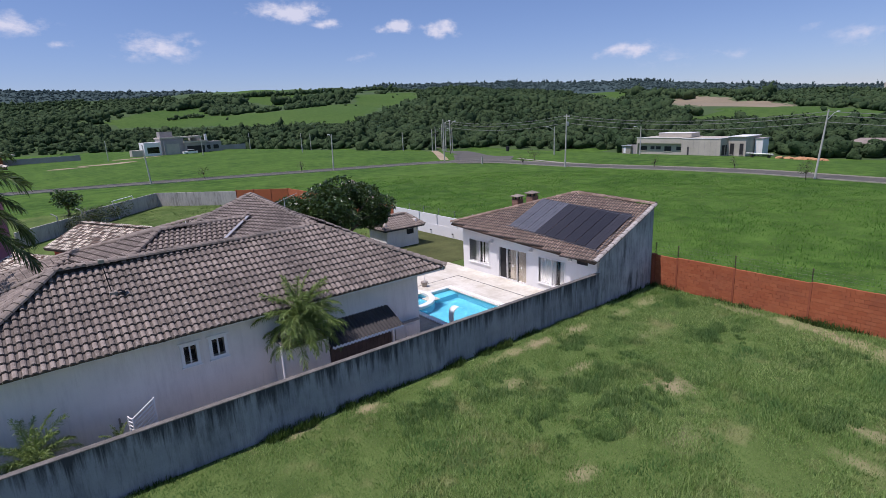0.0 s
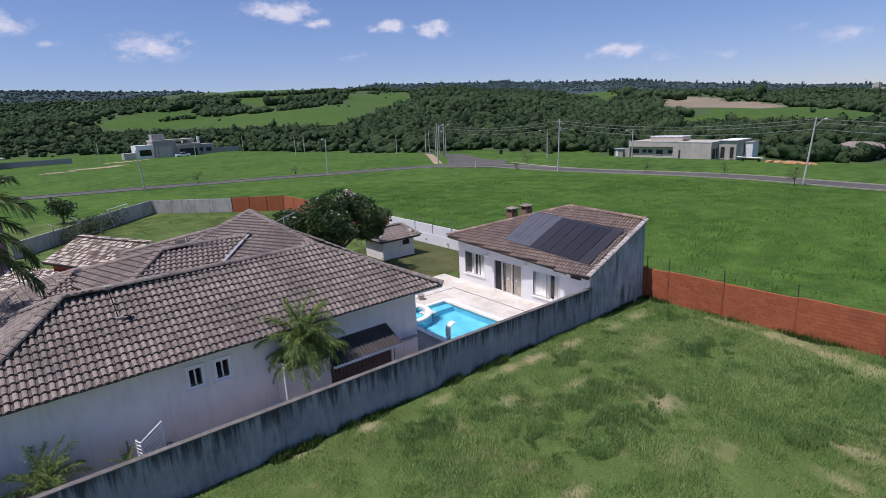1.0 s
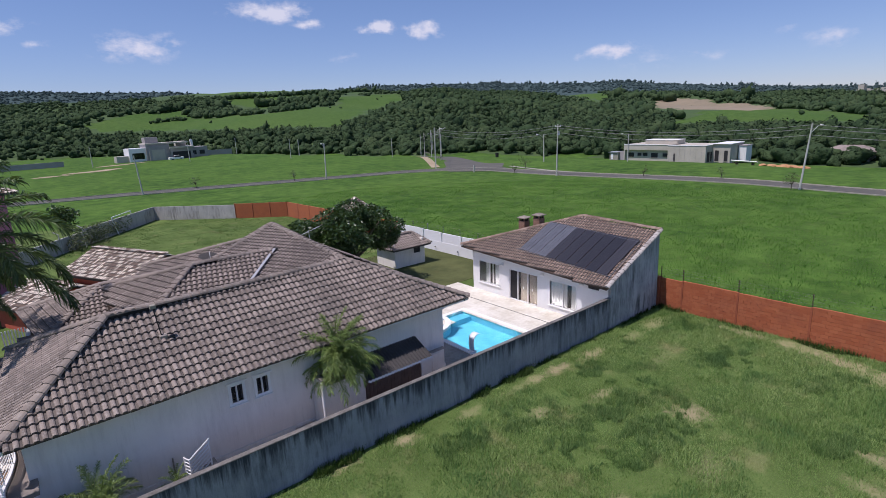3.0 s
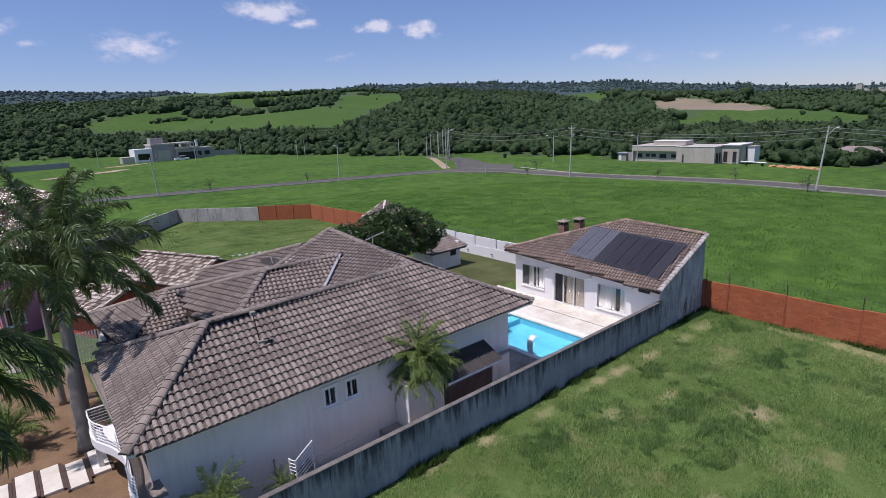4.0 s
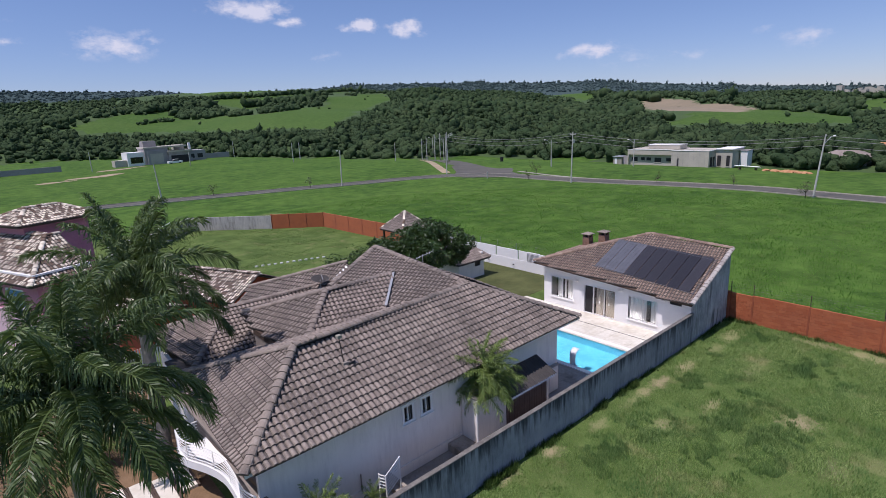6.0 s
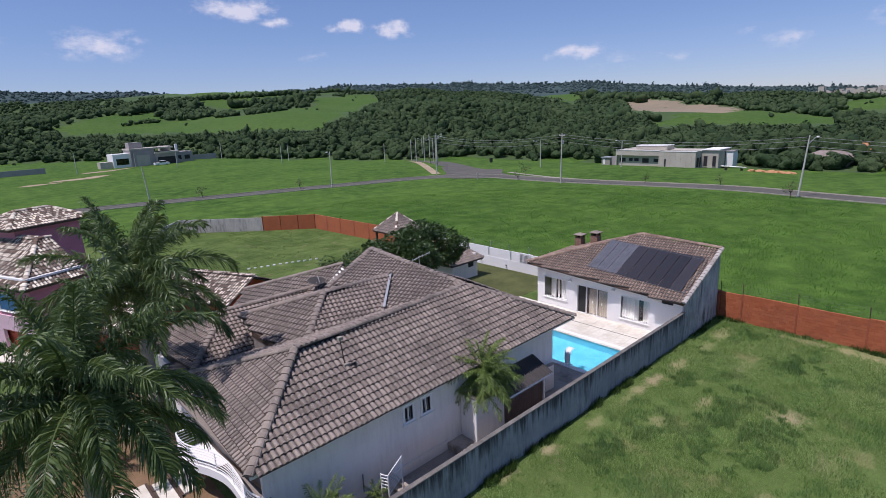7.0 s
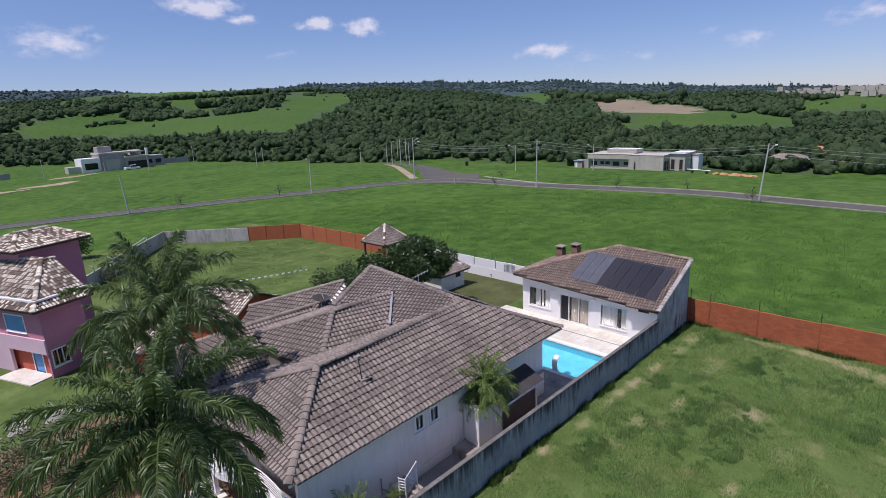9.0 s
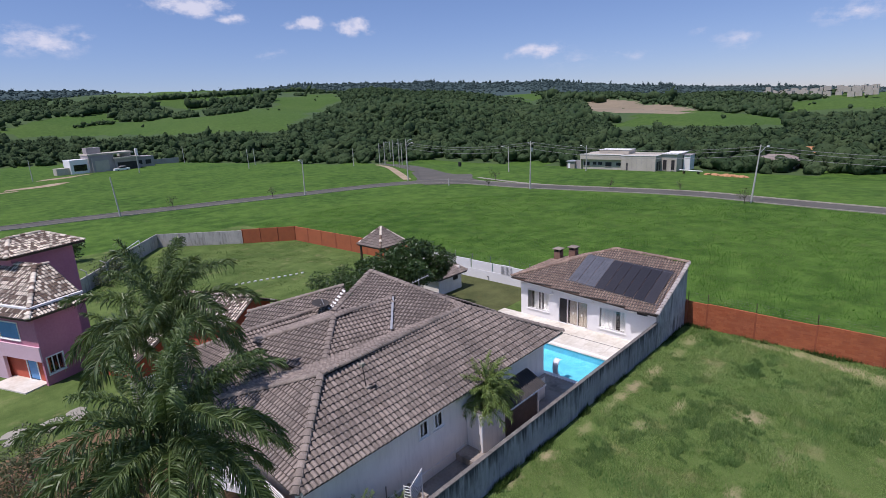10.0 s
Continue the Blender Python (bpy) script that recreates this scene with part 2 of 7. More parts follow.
def big_mesh(name, vs, fs, mat, smooth=False):
    """A mesh of triangles from numpy arrays."""
    me = bpy.data.meshes.new(name)
    me.vertices.add(len(vs))
    me.vertices.foreach_set("co", np.asarray(vs, dtype=np.float32).ravel())
    n = len(fs)
    me.loops.add(n * 3)
    me.loops.foreach_set("vertex_index", np.asarray(fs, dtype=np.int32).ravel())
    me.polygons.add(n)
    me.polygons.foreach_set("loop_start", np.arange(0, n * 3, 3, dtype=np.int32))
    me.polygons.foreach_set("loop_total", np.full(n, 3, dtype=np.int32))
    me.polygons.foreach_set("use_smooth", np.full(n, smooth, dtype=bool))
    me.materials.append(mat)
    me.update(calc_edges=True)
    me.validate()
    return me

# ---- the surfaces of this place ----


def grass_mat(name, a, b, dry, big, dry_amount, extra=None):
    k = Nodes(name)
    col = k.mix(k.ramp(k.noise(big, 5, 0.6), 0.35, 0.65), a, b)
    col = k.mix(k.ramp(k.noise(2.2, 6, 0.7), 0.4, 0.7, 0.0, 0.6), col, a)
    col = k.mix(k.ramp(k.noise(0.45, 6, 0.65), 0.56, 0.72, 0.0, dry_amount), col, dry)
    col = k.mix(k.ramp(k.noise(14.0, 5, 0.7), 0.35, 0.7, 0.0, 0.55), col, tuple(c * 0.45 for c in a))
    for f, amount, tone in extra(k) if extra else ():
        col = k.mix(k.math("MULTIPLY", f, amount), col, tone)
    col = k.mix(k.ramp(k.noise(0.33, 6, 0.7), 0.42, 0.66, 0.0, 0.6), col, tuple(c * 1.3 for c in b))
    k.bump(k.math("ADD", k.noise(9, 5, 0.7), k.noise(2.5, 3)), 0.6, 0.06)
    return k.done(col, 0.95, 0.0, 0.1)


def near(k, x, y, rx, ry, rough):
    """A soft round spot on the ground, broken by noise."""
    sep = k.t.nodes.new("ShaderNodeSeparateXYZ")
    k.t.links.new(k.pos, sep.inputs[0])
    dx, dy = k.math("DIVIDE", k.math("SUBTRACT", sep.outputs[0], x), rx), k.math("DIVIDE", k.math("SUBTRACT", sep.outputs[1], y), ry)
    d = k.math("SQRT", k.math("ADD", k.math("MULTIPLY", dx, dx), k.math("MULTIPLY", dy, dy)))
    return k.ramp(k.math("ADD", d, rough), 0.35, 1.25, 1.0, 0.0)


# x, y, half widths, amount
WORN = [(31.2, 12.6, 0.6, 3.0, 0.7), (31.1, 9.3, 0.8, 1.6, 0.9), (30.5, 7.0, 0.9, 1.6, 0.9), (29.9, 5.0, 1.0, 1.8, 0.9), (29.0, 17.0, 1.5, 0.7, 0.8), (26.2, 17.0, 1.1, 0.45, 0.6), (22.5, 17.2, 1.3, 0.5, 0.9), (19.4, 17.4, 1.1, 0.4, 0.9),
        (17.7, 17.6, 0.8, 0.35, 0.9), (16.4, 17.5, 0.9, 0.35, 0.6), (15.4, 15.2, 0.7, 0.5, 0.7), (18.9, 14.2, 1.2, 0.4, 0.75), (20.2, 10.5, 0.9, 0.9, 0.85), (9.6, 17.9, 0.8, 0.4, 1.0), (6.8, 18.1, 0.8, 0.3, 0.8), (13.2, 17.5, 0.9, 0.35, 0.7),
        (22.1, 3.9, 0.45, 1.1, 0.8), (12.8, 9.4, 0.6, 0.45, 0.9), (19.8, 3.8, 0.4, 0.9, 0.6), (24.6, 14.2, 1.2, 0.5, 0.4), (17.0, 8.0, 1.3, 0.8, 0.35), (11.0, 13.5, 1.4, 0.6, 0.3)]
LUSH = [(24.2, 15.7, 1.5, 0.8), (22.5, 14.6, 1.3, 0.8), (21.8, 12.6, 1.3, 0.9), (14.4, 14.9, 1.4, 0.7), (15.6, 13.1, 1.6, 0.8), (17.7, 10.8, 1.5, 1.0), (22.6, 10.4, 1.5, 0.9), (22.4, 5.6, 1.3, 1.2), (24.2, 3.9, 1.1, 1.1), (18.3, 12.9, 1.6, 0.7),
        (30.4, 14.8, 0.9, 1.0), (26.5, 12.0, 1.8, 0.9), (11.2, 15.6, 1.2, 0.6), (27.0, 7.0, 1.4, 1.2), (15.0, 10.6, 1.2, 0.8), (20.4, 15.9, 1.2, 0.5)]


def worn(k):
    """Lush and dried-out places of the empty lot."""
    rough = k.math("MULTIPLY", k.math("SUBTRACT", k.noise(1.6, 7, 0.75), 0.5), 4.2)
    return ([(near(k, x, y, rx, ry, rough), 0.45, (0.042, 0.100, 0.022)) for x, y, rx, ry in LUSH]
            + [(near(k, x, y, rx, ry, rough), amount * 0.85, (0.36, 0.295, 0.175)) for x, y, rx, ry, amount in WORN])


M_LOT = grass_mat("lot_grass", (0.072, 0.122, 0.030), (0.125, 0.175, 0.050), (0.36, 0.31, 0.16), 0.16, 0.6, lambda k: worn(k))
M_FIELD = grass_mat("field_grass", (0.036, 0.088, 0.014), (0.094, 0.172, 0.030), (0.15, 0.185, 0.055), 0.05, 0.6)
M_MEADOW = grass_mat("meadow", (0.050, 0.108, 0.020), (0.082, 0.138, 0.032), (0.105, 0.145, 0.05), 0.012, 0.5)
M_FLOOR = mixed("forest_floor", (0.036, 0.074, 0.016), (0.058, 0.098, 0.024), 0.05, 0.6, 1.0, 0)
M_TAN = mixed("dry_field", (0.20, 0.165, 0.105), (0.27, 0.215, 0.14), 0.02, 0.3, 1.0, 0)


def wood_mat(name, dark, mid, light):
    """Crowns of a mixed wood: one tone to a tree, leaf clusters slightly apart in tone, a leafy relief."""
    k = Nodes(name)
    col = k.mix(k.ramp(k.noise(0.13, 3, 0.6), 0.36, 0.64), dark, mid)
    col = k.mix(k.ramp(k.noise(0.055, 2), 0.56, 0.72, 0.0, 0.6), col, light)
    col = k.mix(k.ramp(k.random(True), 0.0, 1.0, 0.0, 0.45), col, light)
    k.bump(k.noise(1.1, 5, 0.7), 0.9, 0.6)
    return k.done(col, 0.9, 0.0, 0.1)


M_FOREST = wood_mat("forest_leaves", (0.024, 0.048, 0.022), (0.044, 0.076, 0.031), (0.078, 0.110, 0.046))
# bluish copy of the forest tones: distance haze put into the colour
M_FARWOOD = wood_mat("hazy_distant_wood", (0.046, 0.074, 0.078), (0.058, 0.090, 0.088), (0.072, 0.104, 0.092))
M_ASPHALT = mixed("asphalt", (0.080, 0.076, 0.062), (0.118, 0.110, 0.090), 0.15, 6, 0.9, 0.2)
M_KERB = mixed("kerb_concrete", (0.26, 0.245, 0.20), (0.36, 0.335, 0.27), 0.5, 8, 0.9, 0.1)
M_SOIL = mixed("red_soil", (0.145, 0.088, 0.044), (0.235, 0.150, 0.082), 0.8, 10, 1.0, 0.6)
M_EARTH = mixed("pale_earth", (0.27, 0.205, 0.125), (0.42, 0.33, 0.22), 0.25, 3, 1.0, 0.4)
M_RUBBLE = mixed("orange_earth", (0.42, 0.19, 0.085), (0.50, 0.29, 0.15), 0.5, 5, 1.0, 0.5)
M_WALL_OUT = wall_mat("boundary_render", (0.25, 0.26, 0.285), (0.35, 0.355, 0.375), (0.030, 0.032, 0.040), 0.7, 2.06)
M_WALL_CAP = mixed("wall_coping", (0.10, 0.092, 0.082), (0.22, 0.20, 0.18), 1.5, 14, 0.95, 0.3, grime=(0.08, 0.075, 0.07))
# grey-blue base holds the gable side's shade; the mould streaks lie over it
M_GABLE = wall_mat("gable_shaded_render", (0.34, 0.35, 0.37), (0.50, 0.51, 0.52), (0.05, 0.055, 0.06), 0.95)
M_WHITE = mixed("white_render", (0.76, 0.75, 0.74), (0.82, 0.81, 0.80), 0.6, 9, 0.85, 0.08)
M_HOUSE = wall_mat("house_render", (0.80, 0.755, 0.70), (0.86, 0.815, 0.755), (0.46, 0.42, 0.37), 0.3)
# render darkened to stand in for shade at the west end
M_TAUPE_SHADE = mixed("shaded_taupe_render", (0.20, 0.17, 0.15), (0.27, 0.23, 0.20), 0.6, 9, 0.9, 0.08)
M_TRIM = mixed("white_paint", (0.80, 0.79, 0.77), (0.84, 0.83, 0.81), 2, 20, 0.55, 0.03)
M_TILE = tile_mat("concrete_tile", (0.205, 0.166, 0.140), (0.320, 0.262, 0.222), (0.105, 0.086, 0.075), (0.47, 0.42, 0.37))
M_RIDGE = tile_mat("ridge_cap_tile", (0.22, 0.18, 0.15), (0.29, 0.24, 0.20), (0.10, 0.085, 0.075), (0.40, 0.36, 0.32))
M_TILE_B = tile_mat("brown_clay_tile", (0.190, 0.125, 0.092), (0.330, 0.235, 0.175), (0.10, 0.072, 0.058), (0.44, 0.36, 0.30), 0.65)
M_VERGE = tile_mat("verge_cap_tile", (0.34, 0.30, 0.27), (0.46, 0.42, 0.38), (0.18, 0.16, 0.145), (0.55, 0.51, 0.47), 0.4)
M_TILE_C = tile_mat("pale_clay_tile", (0.15, 0.095, 0.065), (0.88, 0.79, 0.64), (0.10, 0.070, 0.052), (0.88, 0.80, 0.68), 0.6, 0.30, 0.64, 0.4)
M_DARKTILE = mixed("dark_grey_roof", (0.035, 0.032, 0.032), (0.075, 0.068, 0.064), 1.0, 12, 0.9, 0.3)
M_MORTAR = mixed("red_mortar", (0.26, 0.085, 0.04), (0.34, 0.12, 0.06), 1.2, 12, 0.95, 0.3)
M_POST = mixed("dark_red_post", (0.26, 0.070, 0.030), (0.35, 0.100, 0.045), 1.2, 12, 0.95, 0.3)
M_GREYWALL = wall_mat("grey_render", (0.42, 0.40, 0.37), (0.52, 0.49, 0.45), (0.14, 0.13, 0.12), 0.8)
M_DECK = mixed("deck_stone", (0.60, 0.55, 0.45), (0.78, 0.74, 0.65), 0.5, 3.0, 0.75, 0.08, grime=(0.50, 0.43, 0.33))
M_DECKJ = mixed("deck_joint", (0.30, 0.27, 0.22), (0.38, 0.34, 0.28), 2, 12, 0.9, 0)
M_COPE = mixed("pool_coping", (0.78, 0.77, 0.74), (0.84, 0.83, 0.80), 1, 10, 0.6, 0.03)
M_CONC = mixed("concrete_paving", (0.31, 0.265, 0.225), (0.43, 0.375, 0.32), 0.7, 8, 0.95, 0.2, grime=(0.06, 0.055, 0.05))
M_STEEL = mixed("stainless_steel", (0.74, 0.75, 0.77), (0.82, 0.83, 0.85), 1, 30, 0.5, 0.0, 0.1)
M_GALV = mixed("galvanised_metal", (0.45, 0.46, 0.47), (0.56, 0.56, 0.56), 1, 20, 0.5, 0.0, 0.6)
# near-black: interior shade as a colour behind openings, also plain dark parts
M_DARK = mixed("dark_interior", (0.012, 0.012, 0.014), (0.03, 0.028, 0.028), 1, 8, 0.7, 0)
M_WOODD = mixed("dark_wood", (0.055, 0.034, 0.024), (0.095, 0.060, 0.042), 2, 22, 0.7, 0.15)
M_BROWN = mixed("brown_sheet", (0.075, 0.048, 0.042), (0.115, 0.078, 0.066), 1.0, 6, 0.7, 0.05)
M_CURTAIN = mixed("curtain_cloth", (0.84, 0.83, 0.80), (0.88, 0.87, 0.85), 1.5, 12, 0.95, 0.1)
M_CURTAINB = mixed("beige_curtain", (0.42, 0.36, 0.29), (0.52, 0.46, 0.38), 1.5, 12, 0.95, 0.1)
M_PINK = mixed("pink_render", (0.50, 0.195, 0.27), (0.58, 0.245, 0.32), 0.5, 6, 0.9, 0.08)
# the same pink lightened, sunlight put into the colour
M_PINK_LIT = mixed("sunlit_pink_render", (0.64, 0.43, 0.50), (0.70, 0.50, 0.56), 0.5, 6, 0.9, 0.08)
M_RED = mixed("red_render", (0.46, 0.085, 0.045), (0.54, 0.12, 0.07), 0.6, 6, 0.9, 0.08)
M_BLUE = mixed("blue_shutter", (0.10, 0.27, 0.52), (0.14, 0.33, 0.60), 1.5, 10, 0.6, 0.05)
M_TRUNK = mixed("palm_trunk", (0.23, 0.20, 0.16), (0.34, 0.30, 0.25), 0.8, 9, 0.95, 0.5)
M_SHAFT = mixed("palm_crownshaft", (0.07, 0.11, 0.025), (0.13, 0.16, 0.05), 0.8, 9, 0.6, 0.1)
M_FROND = leaf_mat("royal_palm_frond", (0.022, 0.052, 0.014), (0.135, 0.195, 0.060), 0.48, 0.22)
# shade in the grooves between rolls, put into the colour
M_TILE_PAN = mixed("tile_pan_shade", (0.095, 0.080, 0.070), (0.175, 0.145, 0.122), 1.5, 14, 0.95, 0.2)
# dark course lines: edge grime and overlap shade in one tone
M_TILE_EDGE = mixed("tile_edge_grime_shade", (0.058, 0.048, 0.042), (0.11, 0.090, 0.077), 1.5, 14, 0.95, 0.2)
M_FROND_B = leaf_mat("areca_frond", (0.070, 0.130, 0.026), (0.240, 0.320, 0.085), 0.5, 0.25)
M_LEAF = leaf_mat("mango_leaf", (0.018, 0.045, 0.010), (0.045, 0.085, 0.018), 0.4, 0.15)
M_BUSH = leaf_mat("bush_leaf", (0.040, 0.060, 0.018), (0.095, 0.115, 0.045), 0.6, 0.15)
M_BARK = mixed("bark", (0.09, 0.07, 0.05), (0.16, 0.13, 0.10), 1.5, 14, 0.95, 0.5)
M_POLE = mixed("concrete_pole", (0.40, 0.39, 0.36), (0.52, 0.50, 0.46), 0.8, 10, 0.9, 0.1)
M_WIRE = mixed("cable", (0.16, 0.16, 0.16), (0.22, 0.22, 0.22), 1, 10, 0.6, 0)
M_HOUSEF = mixed("pale_concrete", (0.40, 0.365, 0.305), (0.52, 0.475, 0.40), 0.3, 3, 0.9, 0.05)
M_HOUSEG = mixed("grey_facade", (0.30, 0.27, 0.27), (0.38, 0.35, 0.34), 0.3, 3, 0.85, 0.05)
M_LAWN = grass_mat("mown_lawn", (0.078, 0.092, 0.036), (0.105, 0.115, 0.045), (0.16, 0.14, 0.06), 0.5, 0.4)


def pool_tile():
    k = Nodes("pool_tile")
    col = k.mix(k.ramp(k.noise(1.5, 3), 0.4, 0.6), (0.085, 0.43, 0.56), (0.12, 0.51, 0.64))
    return k.done(col, 0.4)


def water():
    k = Nodes("pool_water")
    k.b.inputs["Transmission Weight"].default_value, k.b.inputs["IOR"].default_value = 1.0, 1.33
    k.bump(k.noise(3.2, 4, 0.6), 0.18, 0.05)
    return k.done((0.86, 0.97, 1.0), 0.02)


def glass(name, tint):
    k = Nodes(name)
    k.b.inputs["Transmission Weight"].default_value = 1.0
    return k.done(tint, 0.03)


def panel_mat():
    k = Nodes("solar_absorber")
    r = k.random()
    col = k.mix(k.ramp(r, 0.0, 1.0), (0.014, 0.014, 0.020), (0.030, 0.029, 0.036))
    col = k.mix(k.ramp(k.noise(9, 5, 0.7, (0.4, 1, 1)), 0.5, 0.75, 0.0, 0.5), col, (0.07, 0.065, 0.07))
    k.bump(k.noise(40, 2), 0.2, 0.01)
    return k.done(col, 0.45)


M_POOL, M_WATER, M_PANEL = pool_tile(), water(), panel_mat()
M_PANEL_L = mixed("grey_absorber", (0.075, 0.080, 0.095), (0.12, 0.125, 0.145), 2, 9, 0.5, 0.1)
M_GLASS = glass("window_glass", (0.96, 0.97, 0.97))

# ---- the land ----
EYE_XY = (-5.0, 2.0)
# the field's far edge, and the skyline's height over the eye, by bearing from the lot
BEARING = np.array([-180, -90, -20, 5, 11, 20, 35, 44, 53, 62, 73, 82, 90, 110, 180.0])
EDGE = np.array([420, 300, 175, 160, 164, 178, 198, 220, 235, 272, 352, 402, 425, 430, 420.0])
SKY_EL = np.array([0.9, 0.8, 0.8, 0.0, 0.25, 0.6, 1.45, 2.05, 2.6, 3.0, 3.2, 2.45, 2.1, 1.6, 0.9])
FAR = 1350.0


def land_polar(x, y):
    dx, dy = x - EYE_XY[0], y - EYE_XY[1]
    return np.hypot(dx, dy), np.degrees(np.arctan2(dy, dx))


def land_z(x, y):
    r, a = land_polar(x, y)
    r0, el = np.interp(a, BEARING, EDGE), np.interp(a, BEARING, SKY_EL)
    top = 12.0 + FAR * np.tan(np.radians(el))
    s = np.clip((r - r0) / (FAR - r0), 0, 1)
    z = top * s + np.where(r > FAR, -(r - FAR) * 0.03, 0)
    roll = np.sin(x * 0.011 + 1.0) * np.cos(y * 0.009) * 7 + np.sin(x * 0.027 - y * 0.021) * 3
    z = z + roll * np.clip((r - r0 - 40) / 160, 0, 1) * np.clip((FAR + 500 - r) / 600, 0, 1)
    # the field dips a little towards the wood
    return z - 2.5 * np.exp(-((r - r0) / 28.0) ** 2) * (r > r0 - 60)


def seen_height(x, y):
    r, a = land_polar(x, y)
    return a, np.degrees(np.arctan2(land_z(x, y) - 12.0, r))


def inside(poly, px, py):
    hit = np.zeros(np.shape(px), bool)
    for (x0, y0), (x1, y1) in zip(poly, poly[1:] + poly[:1]):
        if y0 != y1:
            hit ^= ((y0 > py) != (y1 > py)) & (px < (x1 - x0) * (py - y0) / (y1 - y0) + x0)
    return hit


# clearings, as bearing and height over the eye
MEADOWS = [[(82.7, 0.61), (79.1, 1.32), (76.8, 1.84), (74.6, 1.65), (74.2, 0.94), (72.4, 0.95), (69.9, 1.1), (67.4, 1.17), (64.7, 1.33), (60.9, 1.59), (60.1, 2.4), (53.9, 2.49), (53.6, 1.93), (57.2, 0.95), (59.0, 0.37),
            (60.0, -0.3), (62.8, -0.3), (65.9, -0.1), (70.5, -0.1), (75.1, -0.1), (81.4, 0.17)],
           [(71.2, 2.93), (70.6, 2.19), (68.7, 1.76), (67.2, 1.55), (65.8, 2.15), (64.4, 2.43), (60.0, 2.61), (61.6, 2.88), (64.8, 2.88), (67.0, 2.7), (69.5, 2.79)],
           [(84.2, 2.99), (80.4, 3.13), (74.4, 3.6), (71.7, 3.8), (65.7, 3.9), (58.3, 3.8), (54.9, 3.4), (55.0, 3.03), (58.4, 2.72), (62.7, 2.97), (64.8, 3.1), (66.9, 3.0), (70.4, 3.0), (74.0, 3.05), (79.6, 2.85), (84.3, 2.6)],
           [(38.5, 2.25), (34.5, 1.94), (33.2, 1.25), (33.9, 0.71), (34.7, 1.1), (36.1, 1.47), (38.2, 1.69)],
           [(27.1, -1.47), (25.4, -0.71), (24.9, -0.39), (23.9, -0.27), (18.0, -0.52), (13.5, -0.97), (11.2, -1.34), (11.4, -1.61), (15.7, -1.56), (20.4, -1.44), (23.9, -1.34)],
           [(11.8, -0.65), (11.1, -0.01), (9.1, 0.12), (3.0, 0.25), (3.0, -0.6), (9.5, -0.73), (11.0, -0.89)]]
TANS = [[(28.8, 0.94), (27.8, 0.85), (24.2, 0.58), (23.7, 0.21), (21.2, 0.1), (19.3, -0.2), (18.5, -0.45), (20.4, -0.55), (23.9, -0.23), (28.0, -0.03), (28.8, 0.38)]]


def cover(x, y):
    """0 lot, 1 field, 2 meadow, 3 wood, 4 dry field."""
    r, a = land_polar(x, y)
    jit = np.sin(x * 0.05) * np.cos(y * 0.043) * 9 + np.sin(x * 0.11 + y * 0.13) * 4
    kind = np.where(r > np.interp(a, BEARING, EDGE) + jit * 0.8, 3, 1)
    a, el = seen_height(x, y)
    wob = np.sin(x * 0.031 + 2) * 0.4 + np.sin(y * 0.047) * 0.3
    for poly in MEADOWS:
        kind = np.where((kind == 3) & inside(poly, a + wob, el + wob * 0.1), 2, kind)
    for poly in TANS:
        kind = np.where((kind >= 2) & inside(poly, a + wob * 0.5, el), 4, kind)
    lot = (x < 32.2) & (y > -60) & (y < 96) & (x > -60)
    return np.where(lot, 0, kind)


def land_lines(marks):
    near = list(np.arange(-60, 120, 4.0)) + list(np.arange(120, 1000, 9.0)) + list(np.arange(1000, 1700, 30.0)) + [1800, 2000, 2300, 2700, 3300, 4200]
    back = [-4200, -3000, -2000, -1400, -1000, -700, -500, -380, -300, -240, -190, -150, -120, -100, -80]
    out = sorted(set(back + near + marks))
    return np.array([v for i, v in enumerate(out) if v in marks or all(abs(v - m) > 0.6 for m in marks)])


POOL_X0, POOL_X1, POOL_Y0, POOL_Y1 = 16.7, 22.3, 19.9, 29.9


def build_land():
    xs, ys = land_lines([POOL_X0, POOL_X1, 32.2]), land_lines([POOL_Y0, POOL_Y1, 18.5])
    gx, gy = np.meshgrid(xs, ys)
    verts = np.stack([gx.ravel(), gy.ravel(), land_z(gx, gy).ravel()], 1)
    nx, ny = len(xs), len(ys)
    i, j = np.meshgrid(np.arange(nx - 1), np.arange(ny - 1))
    cx, cy = (xs[i] + xs[i + 1]) / 2, (ys[j] + ys[j + 1]) / 2
    keep = ~((cx > POOL_X0) & (cx < POOL_X1) & (cy > POOL_Y0) & (cy < POOL_Y1))
    a = (j * nx + i)[keep]
    quads = np.stack([a, a + 1, a + nx + 1, a + nx], 1)
    me = bpy.data.meshes.new("ground")
    me.from_pydata(verts.tolist(), [], quads.tolist())
    for m in (M_LOT, M_FIELD, M_MEADOW, M_FLOOR, M_TAN):
        me.materials.append(m)
    me.polygons.foreach_set("material_index", cover(cx[keep], cy[keep]).astype(np.int32))
    me.polygons.foreach_set("use_smooth", np.ones(len(quads), bool))
    me.update()
    tagged(new("ground", me), "grassy plain rising into wooded hills and meadows", "ground", "", "structure")


build_land()


def smooth_line(pts, n=8):
    """A Catmull-Rom curve through the points."""
    p = [Vector((*q, 0)) for q in [pts[0]] + pts + [pts[-1]]]
    out = []
    for i in range(1, len(p) - 2):
        for k in range(n):
            t = k / n
            a, b, c, d = p[i - 1], p[i], p[i + 1], p[i + 2]
            out.append(0.5 * (2 * b + (c - a) * t + (2 * a - 5 * b + 4 * c - d) * t * t + (3 * b - a - 3 * c + d) * t ** 3))
    return out + [p[-2]]


